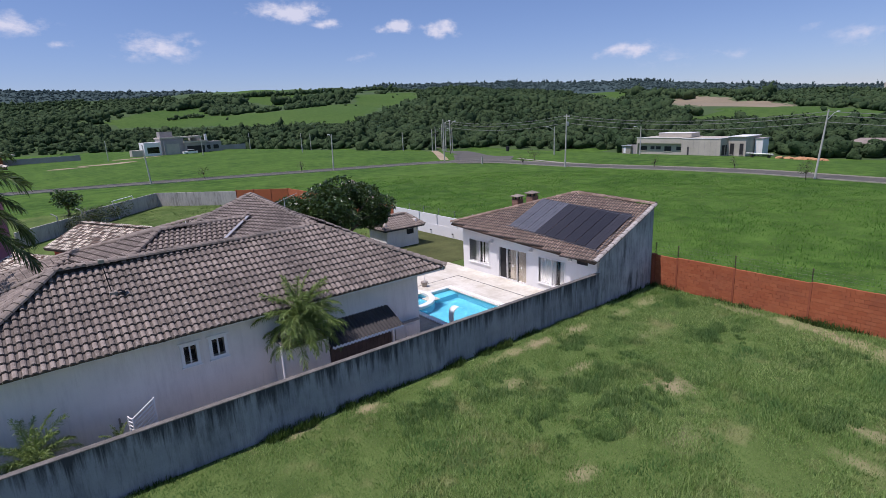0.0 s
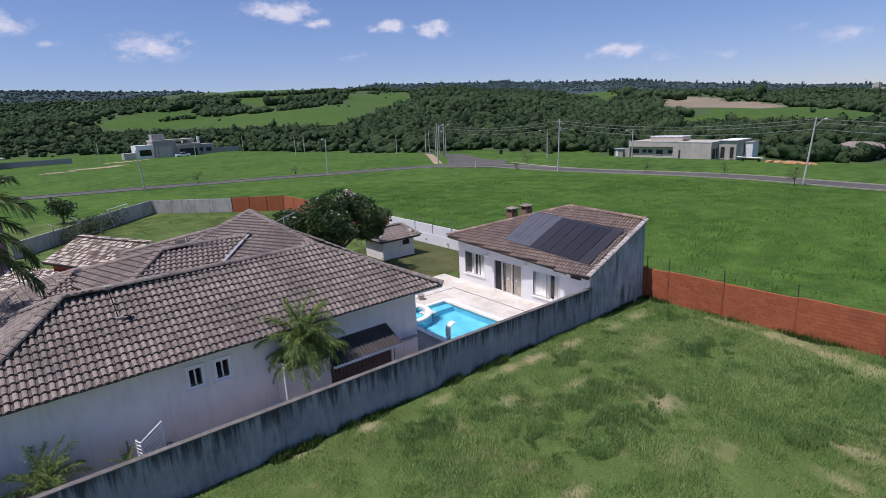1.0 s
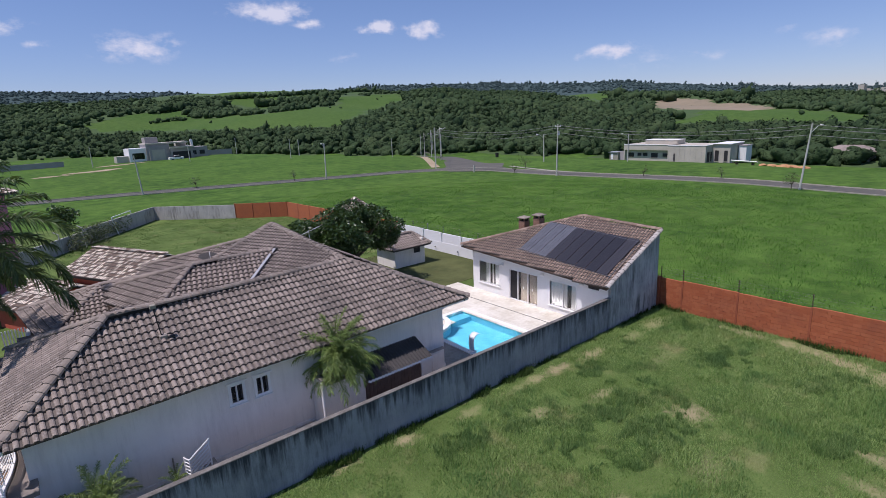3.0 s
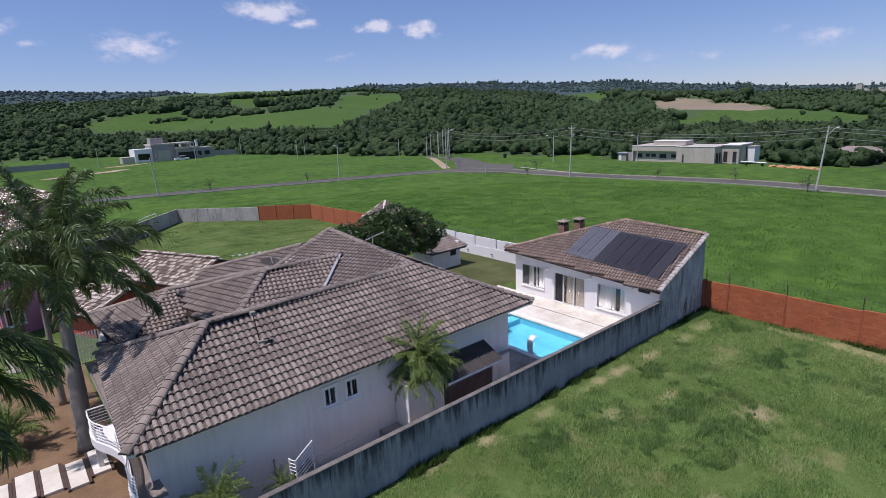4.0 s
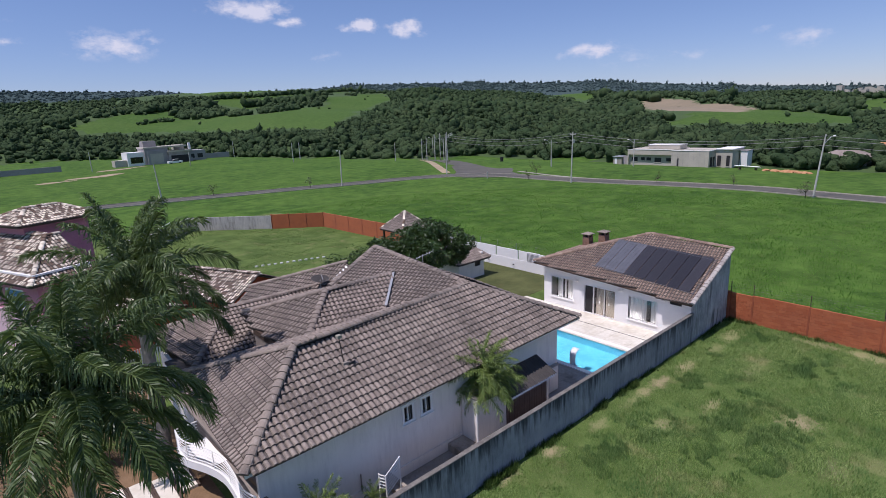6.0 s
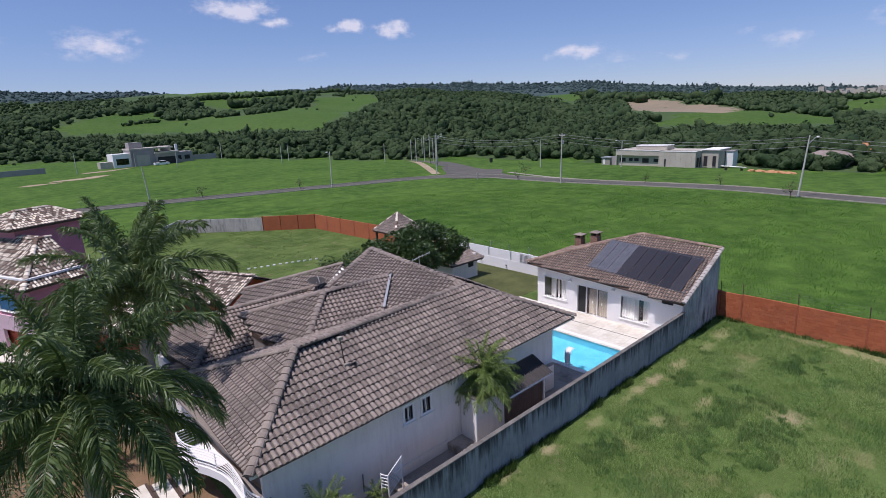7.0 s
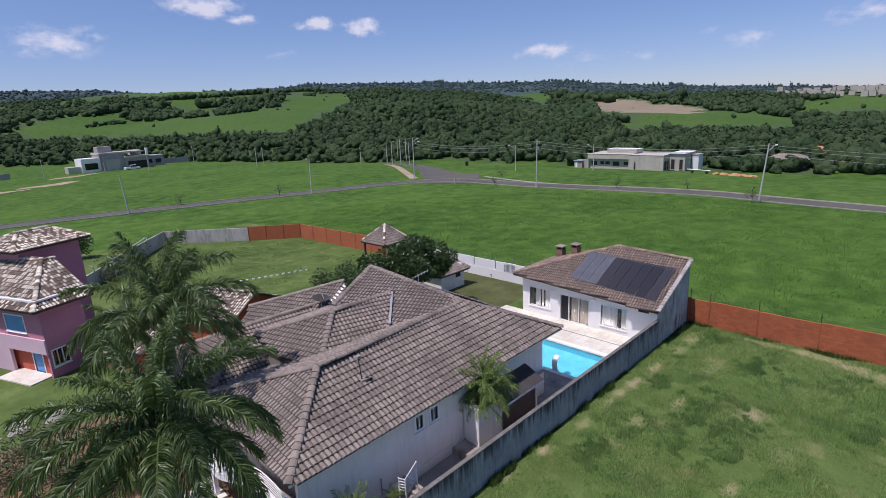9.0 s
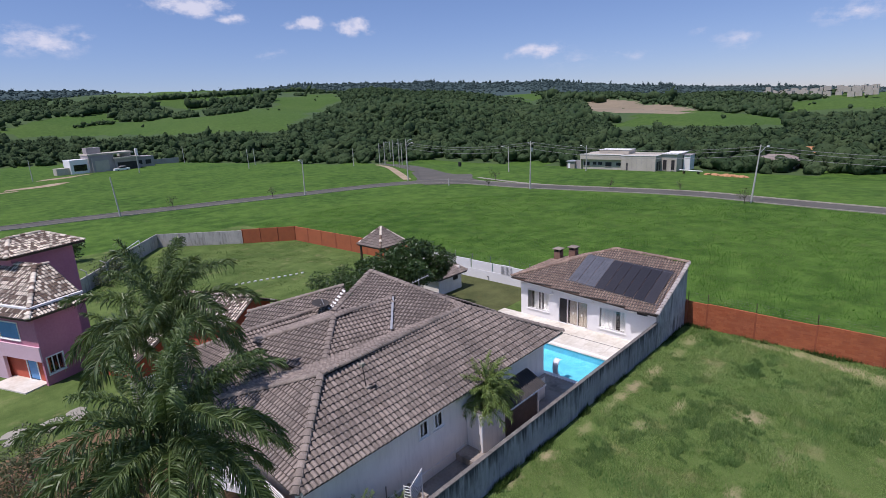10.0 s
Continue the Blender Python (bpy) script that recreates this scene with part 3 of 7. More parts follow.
def ribbon(line, left, right, z, z1=None):
    """A strip along a line, from offset left to right; z1 gives it a top."""
    g, n = Geo(), len(line)
    v = []
    for i, p in enumerate(line):
        d = (line[min(i + 1, n - 1)] - line[max(i - 1, 0)]).normalized()
        s = Vector((d.y, -d.x, 0))
        for o in (left, right):
            q = p + s * o
            g0 = float(land_z(np.array(q.x), np.array(q.y)))
            v.append((q.x, q.y, g0 + z))
    g.add(v, [(2 * i, 2 * i + 1, 2 * i + 3, 2 * i + 2) for i in range(n - 1)])
    if z1 is not None:
        m = len(v)
        g.add([(a, b, c + z1 - z) for a, b, c in v], [(2 * i, 2 * i + 1, 2 * i + 3, 2 * i + 2) for i in range(n - 1)])
        for i in range(n - 1):
            for o in (0, 1):
                g.f.append((2 * i + o, 2 * i + 2 + o, m + 2 * i + 2 + o, m + 2 * i + o))
                g.m.append(0)
    return g


ROAD_MAIN = smooth_line([(-140, 165), (-60, 152), (0, 138.5), (22, 133), (60, 120.5), (84, 111.5), (94, 99), (95, 76), (99.5, 43), (96.5, 20), (88, -40), (70, -120)])
ROAD_BRANCH = smooth_line([(92, 101), (104, 116), (119, 143), (134, 168), (150, 196)])
structure("road", ribbon(ROAD_MAIN, -2.9, 2.9, 0.03), M_ASPHALT, "worn grey asphalt road across the green field")
structure("road_branch", ribbon(ROAD_BRANCH, -3.6, 3.6, 0.045), M_ASPHALT, "grey asphalt side road leading to the wood", "road")
MOUTH = [(86, 103), (95, 88), (98.5, 95), (101.5, 100), (106, 103.5), (109, 106.5), (106.5, 110), (108.5, 117), (112.5, 125), (105, 128), (94, 114), (88, 109)]
g = Geo().add([(x, y, .055) for x, y in MOUTH], [tuple(range(len(MOUTH)))])
structure("road_junction", g, M_ASPHALT, "wide asphalt mouth where two roads meet", "road")
for side in (-3.1, 2.9):
    structure("kerb", ribbon(ROAD_MAIN, side, side + 0.22, 0.0, 0.16), M_KERB, "pale concrete kerb along the asphalt road")
structure("verge_earth", ribbon(smooth_line([(91.5, 115.5), (100, 128), (113, 147), (126, 167), (137, 183)]), -1.1, 1.3, 0.05), M_EARTH, "pale trodden earth along the side road", "earth")
structure("pavement", ribbon(smooth_line([(104, 99), (99.5, 76), (103.5, 43), (100.5, 20), (92, -40)]), 0.0, 1.3, 0.05), M_KERB, "pale sandy footway beside the road")


def crown(level, n, leaf, seed, tall=0.9):
    """A tree crown about 1 in radius, as arrays: the rounded outer surface of several boughs, with n leaf clusters standing off it."""
    rng = np.random.default_rng(seed)
    m = 9
    q, t, h = rng.uniform(0.3, 0.68, m), np.arange(m) * 2.4 + rng.uniform(-.5, .5, m), rng.uniform(-0.35, 0.7, m)
    c = np.stack([q * np.cos(t), q * np.sin(t), h * tall], 1)
    c[0], r = (0.05, 0.0, 0.35 * tall), rng.uniform(0.30, 0.46, m)
    vs, fs = blob(level, seed, 0.0, 1.0)
    out = np.full(len(vs), 0.5)
    for ci, ri in zip(c, r):
        d = vs @ ci
        k = ri * ri - ci @ ci + d * d
        out = np.maximum(out, np.where(k > 0, d + np.sqrt(np.maximum(k, 0)), 0))
    V, F = [vs * (out * rng.uniform(0.93, 1.05, len(vs)))[:, None]], [fs]
    pick = rng.integers(0, m, n)
    d = rng.normal(size=(n, 3)) + c[pick] * 1.5 + (0, 0, 0.4)
    d /= np.linalg.norm(d, axis=1)[:, None]
    p = c[pick] + d * (r[pick] * rng.uniform(0.92, 1.12, n))[:, None]
    nn = d + rng.normal(size=(n, 3)) * 0.4
    a = np.cross(nn, rng.normal(size=(n, 3)))
    a /= np.linalg.norm(a, axis=1)[:, None]
    b = np.cross(nn / np.linalg.norm(nn, axis=1)[:, None], a)
    s = (leaf * rng.uniform(0.6, 1.4, n))[:, None]
    V.append(np.stack([p + a * s, p - a * s * 0.6 + b * s * 0.8, p - a * s * 0.5 - b * s * 0.9], 1).reshape(-1, 3))
    F.append(np.arange(n * 3).reshape(n, 3) + len(vs))
    return np.concatenate(V), np.concatenate(F)


CROWN_NEAR = [crown(3, 90, 0.11, s) for s in range(10)]
CROWN_MID = [crown(2, 60, 0.13, s + 30) for s in range(8)]
CROWN_LOW = [crown(2, 8, 0.16, s + 60) for s in range(8)]
CROWN_FAR = [crown(1, 10, 0.24, s + 90) for s in range(8)]


class Wood:
    """Collects crowns into one mesh."""

    def __init__(self, seed):
        self.rng, self.v, self.f, self.n = np.random.default_rng(seed), [], [], 0

    def tree(self, x, y, z, s, kinds, slim=1.0):
        rng = self.rng
        vs, fs = kinds[rng.integers(len(kinds))]
        t = rng.uniform(0, 6.28)
        c, sn = math.cos(t), math.sin(t)
        tall = s * slim * (rng.uniform(0.75, 1.1) if rng.uniform() < 0.96 else rng.uniform(1.2, 1.5))
        p = np.stack([(vs[:, 0] * c - vs[:, 1] * sn) * s, (vs[:, 0] * sn + vs[:, 1] * c) * s, vs[:, 2] * tall], 1)
        self.v.append(p + (x, y, z + tall * 0.5))
        self.f.append(fs + self.n)
        self.n += len(vs)

    def done(self, name, mat, label, category):
        me = big_mesh(name, np.concatenate(self.v), np.concatenate(self.f), mat, True)
        tagged(new(name, me), label, category, "", "stuff")


def ground_at(az, el):
    """The first spot beyond the field, along a bearing, that is seen at that height over the eye."""
    r = np.arange(np.interp(az, BEARING, EDGE) + 20, FAR + 10, 6.0)
    x, y = EYE_XY[0] + r * math.cos(radians(az)), EYE_XY[1] + r * math.sin(radians(az))
    up = np.degrees(np.arctan2(land_z(x, y) - 12.0, r))
    i = int(np.argmax(up >= el)) if (up >= el).any() else len(r) - 1
    return x[i], y[i], float(land_z(x[i], y[i])), r[i]


def scatter_wood():
    """Tree crowns over the wooded slopes, thick near the field and coarser far off."""
    rng = np.random.default_rng(5)
    wood = Wood(6)
    rings = [(-4, 50, 4.3, 3.1, CROWN_NEAR), (50, 190, 5.0, 3.4, CROWN_MID), (190, 430, 6.6, 4.0, CROWN_LOW), (430, 1300, 9.6, 4.7, CROWN_FAR)]
    for d0, d1, gap, size, kinds in rings:
        bearings = np.interp(np.arange(2, 100), BEARING, EDGE)
        n = int(np.mean((bearings + d1) ** 2 - (bearings + d0) ** 2) * radians(98) / 2 / gap ** 2)
        az = rng.uniform(2, 100, n)
        r0 = np.interp(az, BEARING, EDGE)
        dist = np.sqrt((r0 + d0) ** 2 + rng.uniform(0, 1, n) * ((r0 + d1) ** 2 - (r0 + d0) ** 2))
        x, y = EYE_XY[0] + dist * np.cos(np.radians(az)), EYE_XY[1] + dist * np.sin(np.radians(az))
        kind, z = cover(x, y), land_z(x, y)
        # no trees where their crowns would stand before a clearing
        shut = np.zeros(n, bool)
        for part_up in (0.3, 0.8, 1.2):
            top = np.degrees(np.arctan2(z + size * part_up - 12.0, dist))
            for poly in MEADOWS + TANS:
                shut |= inside(poly, az, top)
        lone = rng.uniform(0, 1, n)
        ok = ((kind == 3) & (~shut | (lone < 0.012))) | ((kind == 2) & (lone < 0.004)) | ((kind == 1) & (lone < 0.05) & (dist > r0 - 3))
        ok &= dist < FAR + 30
        for i in np.nonzero(ok)[0]:
            wood.tree(x[i], y[i], z[i], size * rng.uniform(0.6, 1.2) * (0.55 if kind[i] != 3 or shut[i] else 1), kinds)
    # hedgerows and clumps in the clearings: from and to, as bearing and height, trees, crown
    for (a0, e0), (a1, e1), n, size in HEDGES:
        for k in range(n):
            q = (k + rng.uniform(-.4, .4)) / max(n - 1, 1)
            x, y, z, r = ground_at(a0 + (a1 - a0) * q, e0 + (e1 - e0) * q + rng.uniform(-.03, .03))
            wood.tree(x, y, z, size * r / 500 * rng.uniform(0.5, 1.25), CROWN_LOW, 1.0)
    wood.done("wood", M_FOREST, "dense dark green subtropical forest covering the hills", "forest")


HEDGES = [((71.0, 2.55), (62.0, 2.75), 60, 3.0), ((68.0, 1.75), (60.4, 2.15), 60, 4.4), ((77.5, 1.5), (72.0, 2.0), 44, 4.6), ((75.0, 2.5), (68.5, 2.8), 40, 1.8), ((73.5, 1.2), (70.0, 1.35), 16, 2.6), ((71.6, 1.7), (71.0, 1.75), 9, 5.2), ((74.6, 1.3), (73.9, 1.35), 8, 5.0),
          ((62.0, 2.8), (55.5, 2.9), 50, 2.4), ((77.6, 0.62), (74.6, 0.82), 16, 2.2), ((23.2, 0.45), (20.9, 0.35), 16, 5.0), ((30.6, 1.0), (27.4, 0.5), 20, 5.2), ((20.4, 0.0), (13.0, -0.3), 50, 3.2), ((18.0, -0.5), (11.0, -0.7), 40, 3.6), ((32.6, 0.9), (30.0, 0.8), 16, 5.5)]
scatter_wood()


def far_ridge():
    """The farthest wooded ridge, under the sky: a long slope of treetops."""
    az = np.arange(-12, 118, 0.5)
    el = np.interp(az, [-12, 4.5, 13, 17.5, 24, 28.6, 32, 39, 44, 51.5, 56.7, 60, 64, 68, 72, 75.5, 80, 82, 86, 90, 118], [0.4, 0.45, 1.05, 1.3, 1.82, 2.25, 2.6, 2.8, 3.05, 3.32, 3.35, 3.2, 3.0, 2.9, 2.95, 3.3, 3.35, 3.34, 3.48, 3.52, 3.0])
    rng = np.random.default_rng(15)
    r, V, n = 2900.0, [], len(az)
    for drop, near in ((0.06, 0), (0.35, 150), (1.0, 500), (3.2, 1200)):
        d = r - near
        V.append(np.stack([EYE_XY[0] + d * np.cos(np.radians(az)), EYE_XY[1] + d * np.sin(np.radians(az)), 12.0 + d * np.tan(np.radians(el - drop))], 1))
    a = (np.arange(3)[:, None] * n + np.arange(n - 1)[None]).ravel()
    F = np.concatenate([np.stack([a, a + n, a + n + 1], 1), np.stack([a, a + n + 1, a + 1], 1)])
    tagged(new("backdrop_ridge", big_mesh("backdrop_ridge", np.concatenate(V), F, M_FARWOOD, True)), "distant wooded ridge with bluish haze in its colour", "hills", "", "structure")
    # its treetops, and taller clumps on the skyline
    far = Wood(16)
    for k in range(5200):
        b, q = rng.uniform(3, 96), rng.uniform(0, 1) ** 1.4
        tall = k % 26 == 0
        if tall:
            b, q = (rng.uniform(3, 92) if k % 52 else rng.choice([44.3, 44.9, 32.3, 30.6, 20.9, 57.5, 66.5]) + rng.normal() * 0.5), 0.0
        d = r - 500 * q
        z = 12.0 + d * math.tan(radians(float(np.interp(b, az, el)) - 0.10 - 0.92 * q))
        far.tree(EYE_XY[0] + d * math.cos(radians(b)), EYE_XY[1] + d * math.sin(radians(b)), z, rng.uniform(5, 9) if tall else rng.uniform(5, 10), CROWN_FAR, rng.uniform(1.2, 1.9) if tall else 0.75)
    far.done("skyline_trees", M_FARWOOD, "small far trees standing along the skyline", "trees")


far_ridge()

# ---- walls and roofs ----


def wall_run(g, axis, a0, a1, b0, b1, z0, z1, holes=(), mat=0):
    """A wall along axis ('x' or 'y') from a0 to a1, b0 to b1 thick, with holes (a0, a1, z0, z1) through it."""
    us = sorted({a0, a1, *[h[0] for h in holes], *[h[1] for h in holes]})
    zs = sorted({z0, z1, *[h[2] for h in holes], *[h[3] for h in holes]})
    index, verts, faces = {}, [], []

    def at(i, j, side):
        key = (i, j, side)
        if key not in index:
            index[key] = len(verts)
            b = b1 if side else b0
            verts.append((us[i], b, zs[j]) if axis == "x" else (b, us[i], zs[j]))
        return index[key]

    def solid(i, j):
        if not (0 <= i < len(us) - 1 and 0 <= j < len(zs) - 1):
            return False
        u, z = (us[i] + us[i + 1]) / 2, (zs[j] + zs[j + 1]) / 2
        return not any(h[0] < u < h[1] and h[2] < z < h[3] for h in holes)

    for i in range(len(us) - 1):
        for j in range(len(zs) - 1):
            if not solid(i, j):
                continue
            quad = [(i, j), (i + 1, j), (i + 1, j + 1), (i, j + 1)]
            faces.append([at(p, q, 0) for p, q in quad])
            faces.append([at(p, q, 1) for p, q in quad][::-1])
            for (p, q), (di, dj) in zip(zip(quad, quad[1:] + quad[:1]), ((0, -1), (1, 0), (0, 1), (-1, 0))):
                if not solid(i + di, j + dj):
                    faces.append([at(*p, 0), at(*p, 1), at(*q, 1), at(*q, 0)])
    if axis == "y":
        faces = [f[::-1] for f in faces]
    return g.add(verts, faces, mat)


def plane_frame(poly):
    """Centre, level direction, upslope direction and normal of a roof face."""
    p = np.array([tuple(q) for q in poly], float)
    c = p.mean(0)
    n = np.linalg.svd(p - c)[2][2]
    n = n if n[2] > 0 else -n
    u = np.cross((0, 0, 1.0), n)
    u /= np.linalg.norm(u)
    return c, u, np.cross(n, u), n


ROLL = [(0, 0), (0.09, 0.7), (0.26, 1.0), (0.48, 0.95), (0.63, 0.6), (0.74, 0.06), (1.0, 0.0)]


def tile_piece(tw, th, rise, lip):
    """One roof tile with a steep roll beside a flat pan, and a round nose at its lower edge: x across, y upslope."""
    v, m = [], len(ROLL)
    for y, lift in ((0.008, lip), (th + 0.03, 0.0), (-0.02, lip - 0.03), (-0.02, -0.01)):
        for s, h in ROLL:
            v.append((s * tw, y, lift + (rise * h if lift > -0.01 else 0.0)))
    f = [(i, i + 1, m + i + 1, m + i) for i in range(m - 1)]
    f += [(2 * m + i, 2 * m + i + 1, i + 1, i) for i in range(m - 1)]
    f += [(3 * m + i, 3 * m + i + 1, 2 * m + i + 1, 2 * m + i) for i in range(m - 1)]
    return v, f


def tile_spots(poly, tw, th):
    """The poses of the tiles that cover a roof face."""
    c, u, v, n = plane_frame(poly)
    p2 = [(float(np.dot(np.array(tuple(q)) - c, u)), float(np.dot(np.array(tuple(q)) - c, v))) for q in poly]
    u0, u1, v0, v1 = min(p[0] for p in p2), max(p[0] for p in p2), min(p[1] for p in p2), max(p[1] for p in p2)
    out = []
    rng = random.Random(int(abs(c[0]) * 97 + abs(c[1]) * 31))
    for j in range(int((v1 - v0) / th) + 1):
        for i in range(int((u1 - u0) / tw) + 1):
            x, y = u0 + i * tw, v0 + j * th
            if inside(p2, np.array(x + tw / 2), np.array(min(y + th / 2, v1 - 0.02))) or (j == 0 and inside(p2, np.array(x + tw / 2), np.array(y + th * 0.97))):
                o = c + u * (x + rng.uniform(-.006, .006)) + v * (y + rng.uniform(-.008, .008)) + n * rng.uniform(0.0, 0.008)
                out.append(Matrix(((u[0], v[0], n[0], o[0]), (u[1], v[1], n[1], o[1]), (u[2], v[2], n[2], o[2]), (0, 0, 0, 1))))
    return out


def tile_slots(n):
    """Slots of a tile's faces: clean top, darkened nose, and the pan and flank with groove shade in their colour."""
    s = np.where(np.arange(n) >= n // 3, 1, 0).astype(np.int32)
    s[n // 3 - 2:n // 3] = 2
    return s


def tiles_joined(name, spots, piece, mat, parent):
    vs, fs = np.array(piece[0]), np.array(piece[1])
    if not spots:
        return None
    pts = np.concatenate([vs @ np.array(m)[:3, :3].T + np.array(m)[:3, 3] for m in spots])
    quads = np.concatenate([fs + k * len(vs) for k in range(len(spots))])
    tris = np.concatenate([quads[:, [0, 1, 2]], quads[:, [0, 2, 3]]])
    me = big_mesh(name, pts, tris, mat)
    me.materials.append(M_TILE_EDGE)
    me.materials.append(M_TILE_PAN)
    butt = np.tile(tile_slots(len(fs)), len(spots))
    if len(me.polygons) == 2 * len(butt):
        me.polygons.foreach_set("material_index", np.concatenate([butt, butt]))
    ob = new(name, me)
    ob["kind"] = "stuff"
    return hang(ob, parent)


def tiles_single(spots, piece, mat, parent):
    g = Geo().add(*piece)
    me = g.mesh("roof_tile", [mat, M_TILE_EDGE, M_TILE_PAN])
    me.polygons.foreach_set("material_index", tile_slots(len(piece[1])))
    base = Matrix.Translation(parent.location).inverted()
    for m in spots:
        ob = new("roof_tile", me)
        ob.parent = parent
        ob.matrix_basis = base @ m


def cap_row(p0, p1, mat, parent, radius=0.18, step=0.36, name="ridge_tile"):
    """Half-round caps, one overlapping the next, along a ridge or hip."""
    p0, p1 = Vector(p0), Vector(p1)
    d = (p1 - p0)
    n = max(1, round(d.length / step))
    step = d.length / n
    g, k = Geo(), 7
    v = []
    for y, s in ((0, 1.12), (step * 1.08, 0.9)):
        for i in range(k):
            t = math.pi * i / (k - 1)
            v.append((math.cos(t) * radius * s * 1.05, y, math.sin(t) * radius * s * 0.72 + (0.015 if y == 0 else 0)))
    v.append((0, 0, 0))
    g.add(v, [(i, i + 1, k + i + 1, k + i) for i in range(k - 1)] + [tuple(range(k - 1, -1, -1))])
    me = g.mesh(name, mat, False)
    y = d.normalized()
    x = y.cross(Vector((0, 0, 1))).normalized()
    z = x.cross(y)
    base = Matrix.Translation(parent.location).inverted()
    rng = random.Random(round(p0.x * 50 + p0.y * 7))
    for i in range(n):
        o = p0 + y * (step * i) + z * 0.055 + x * rng.uniform(-.012, .012)
        ob = new(name, me)
        ob.parent = parent
        ob.matrix_basis = base @ Matrix(((x.x, y.x, z.x, o.x), (x.y, y.y, z.y, o.y), (x.z, y.z, z.z, o.z), (0, 0, 0, 1)))


def window_unit(parent, axis, at, a0, a1, z0, z1, out, frame_w=0.07, depth=0.10, panes=1, mat=None, name="window", sill=True, label=""):
    """A framed window in a wall on axis; out is the side that faces outdoors (+1 or -1)."""
    mat = mat or M_TRIM

    def bx(g, p, q, s, e, d0, d1):
        lo, hi = sorted((at + out * d0, at + out * d1))
        if axis == "x":
            g.box(p, lo, s, q, hi, e)
        else:
            g.box(lo, p, s, hi, q, e)
        return g

    mid = ((a0 + a1) / 2, at) if axis == "x" else (at, (a0 + a1) / 2)
    w = hang(new(name), parent)
    w.location = Vector((mid[0], mid[1], z0)) - Vector(parent.location)
    if label:
        w["label"] = label
    fr = Geo()
    bx(fr, a0 - frame_w, a1 + frame_w, z1, z1 + frame_w, -depth, 0.035)
    bx(fr, a0 - frame_w, a1 + frame_w, z0 - frame_w, z0, -depth, 0.035)
    bx(fr, a0 - frame_w, a0, z0, z1, -depth, 0.035)
    bx(fr, a1, a1 + frame_w, z0, z1, -depth, 0.035)
    wpart("frame", fr, mat, w)
    wd = (a1 - a0) / panes
    for i in range(panes):
        p, q = a0 + i * wd, a0 + (i + 1) * wd
        if i:
            wpart("mullion", bx(Geo(), p - 0.025, p + 0.025, z0, z1, -depth, 0.0), mat, w)
        wpart("pane", bx(Geo(), p + 0.02, q - 0.02, z0 + 0.02, z1 - 0.02, -depth + 0.03, -depth + 0.04), M_GLASS, w).visible_shadow = False
    if sill:
        wpart("sill", bx(Geo(), a0 - frame_w - 0.04, a1 + frame_w + 0.04, z0 - frame_w - 0.05, z0 - frame_w, -depth, 0.09), mat, w)
    return w


# ---- boundary walls ----
g = Geo()
wall_run(g, "x", -14.0, 26.15, 18.5, 18.68, -0.2, 2.06)
structure("boundary_wall_1", g, M_WALL_OUT, "rendered garden wall stained with black mould streaks", "wall")
g = Geo().box(-14.0, 18.47, 2.06, 26.15, 18.71, 2.11, 0, 0.02)
structure("wall_coping", g, M_WALL_CAP, "rough weathered cement coping on the garden wall", "coping")

# ---- main house ----
house = thing("main_house", 6.0, 26.0, 0.0, "single-storey house, pale rendered walls and hipped weathered tile roof", "house")
S0, S1, RL, RI, W1 = (-3.6, 20.95, 4.1), (16.4, 20.95, 4.1), (11.4, 25.0, 6.47), (0.35, 24.5, 6.5), (-2.95, 31.0, 4.1)
RA, RB, RC, RD = (11.1, 33.7, 7.35), (6.5, 32.1, 6.02), (9.6, 29.65, 6.63), (7.0, 27.0, 5.76)
RE, RF, RG, RG2 = (5.1, 30.0, 6.58), (1.5, 26.6, 4.80), (1.57, 36.2, 4.98), (7.6, 35.6, 5.12)
RK0, RK1, RK2, RH, RN = (1.43, 33.05, 5.52), (1.2, 31.2, 5.22), (1.37, 28.9, 5.0), (-1.7, 32.2, 3.62), (-2.2, 39.2, 3.70)
RP1, RP2 = (9.8, 35.3, 6.3), (4.6, 40.2, 4.72)
FACES = {
    "south": [S0, S1, RL, RI],
    "west": [W1, S0, RI],
    "north": [RI, RL, (12.0, 31.0, 4.2), W1],
    "east": [S1, (16.4, 38.0, 4.1), RA, RL],
    "wing_west": [RA, RL, (7.0, 26.6, 5.70), (6.4, 31.4, 5.98)],
    "mid_south": [RC, RE, RF, RD],
    "mid_west": [RE, RK0, RK1, RK2, RF],
    "mid_north": [RC, (8.2, 33.6, 5.42), (2.2, 33.9, 5.35), RK0, RE],
    "low_a": [RG2, RG, RH, (3.2, 32.2, 3.62), (7.4, 33.8, 4.4)],
    "low_b": [RG, RN, RH],
    "rear": [(x, y, 6.3 + 0.4815 * (x - 9.8) + 0.187 * (y - 35.3)) for x, y in ((9.8, 35.3), (4.6, 40.2), (2.4, 38.6), (6.6, 33.6), (8.6, 32.9))],
}
g = Geo()
wall_run(g, "x", -2.95, 14.95, 21.5, 21.7, 0, 3.98, [(3.75, 4.2, 2.65, 3.36), (4.8, 5.27, 2.65, 3.36)])
wpart("wall_south", g, M_HOUSE, house)
# the eave's shade on this wall is painted as taupe
wpart("wall_west", wall_run(Geo(), "y", 21.7, 30.4, -2.60, -2.40, 0, 3.98), M_TAUPE_SHADE, house, "rendered wall with the eave shade in its taupe colour")
wpart("wall_east", wall_run(Geo(), "y", 21.7, 38.0, 14.75, 14.95, 0, 3.98), M_HOUSE, house)
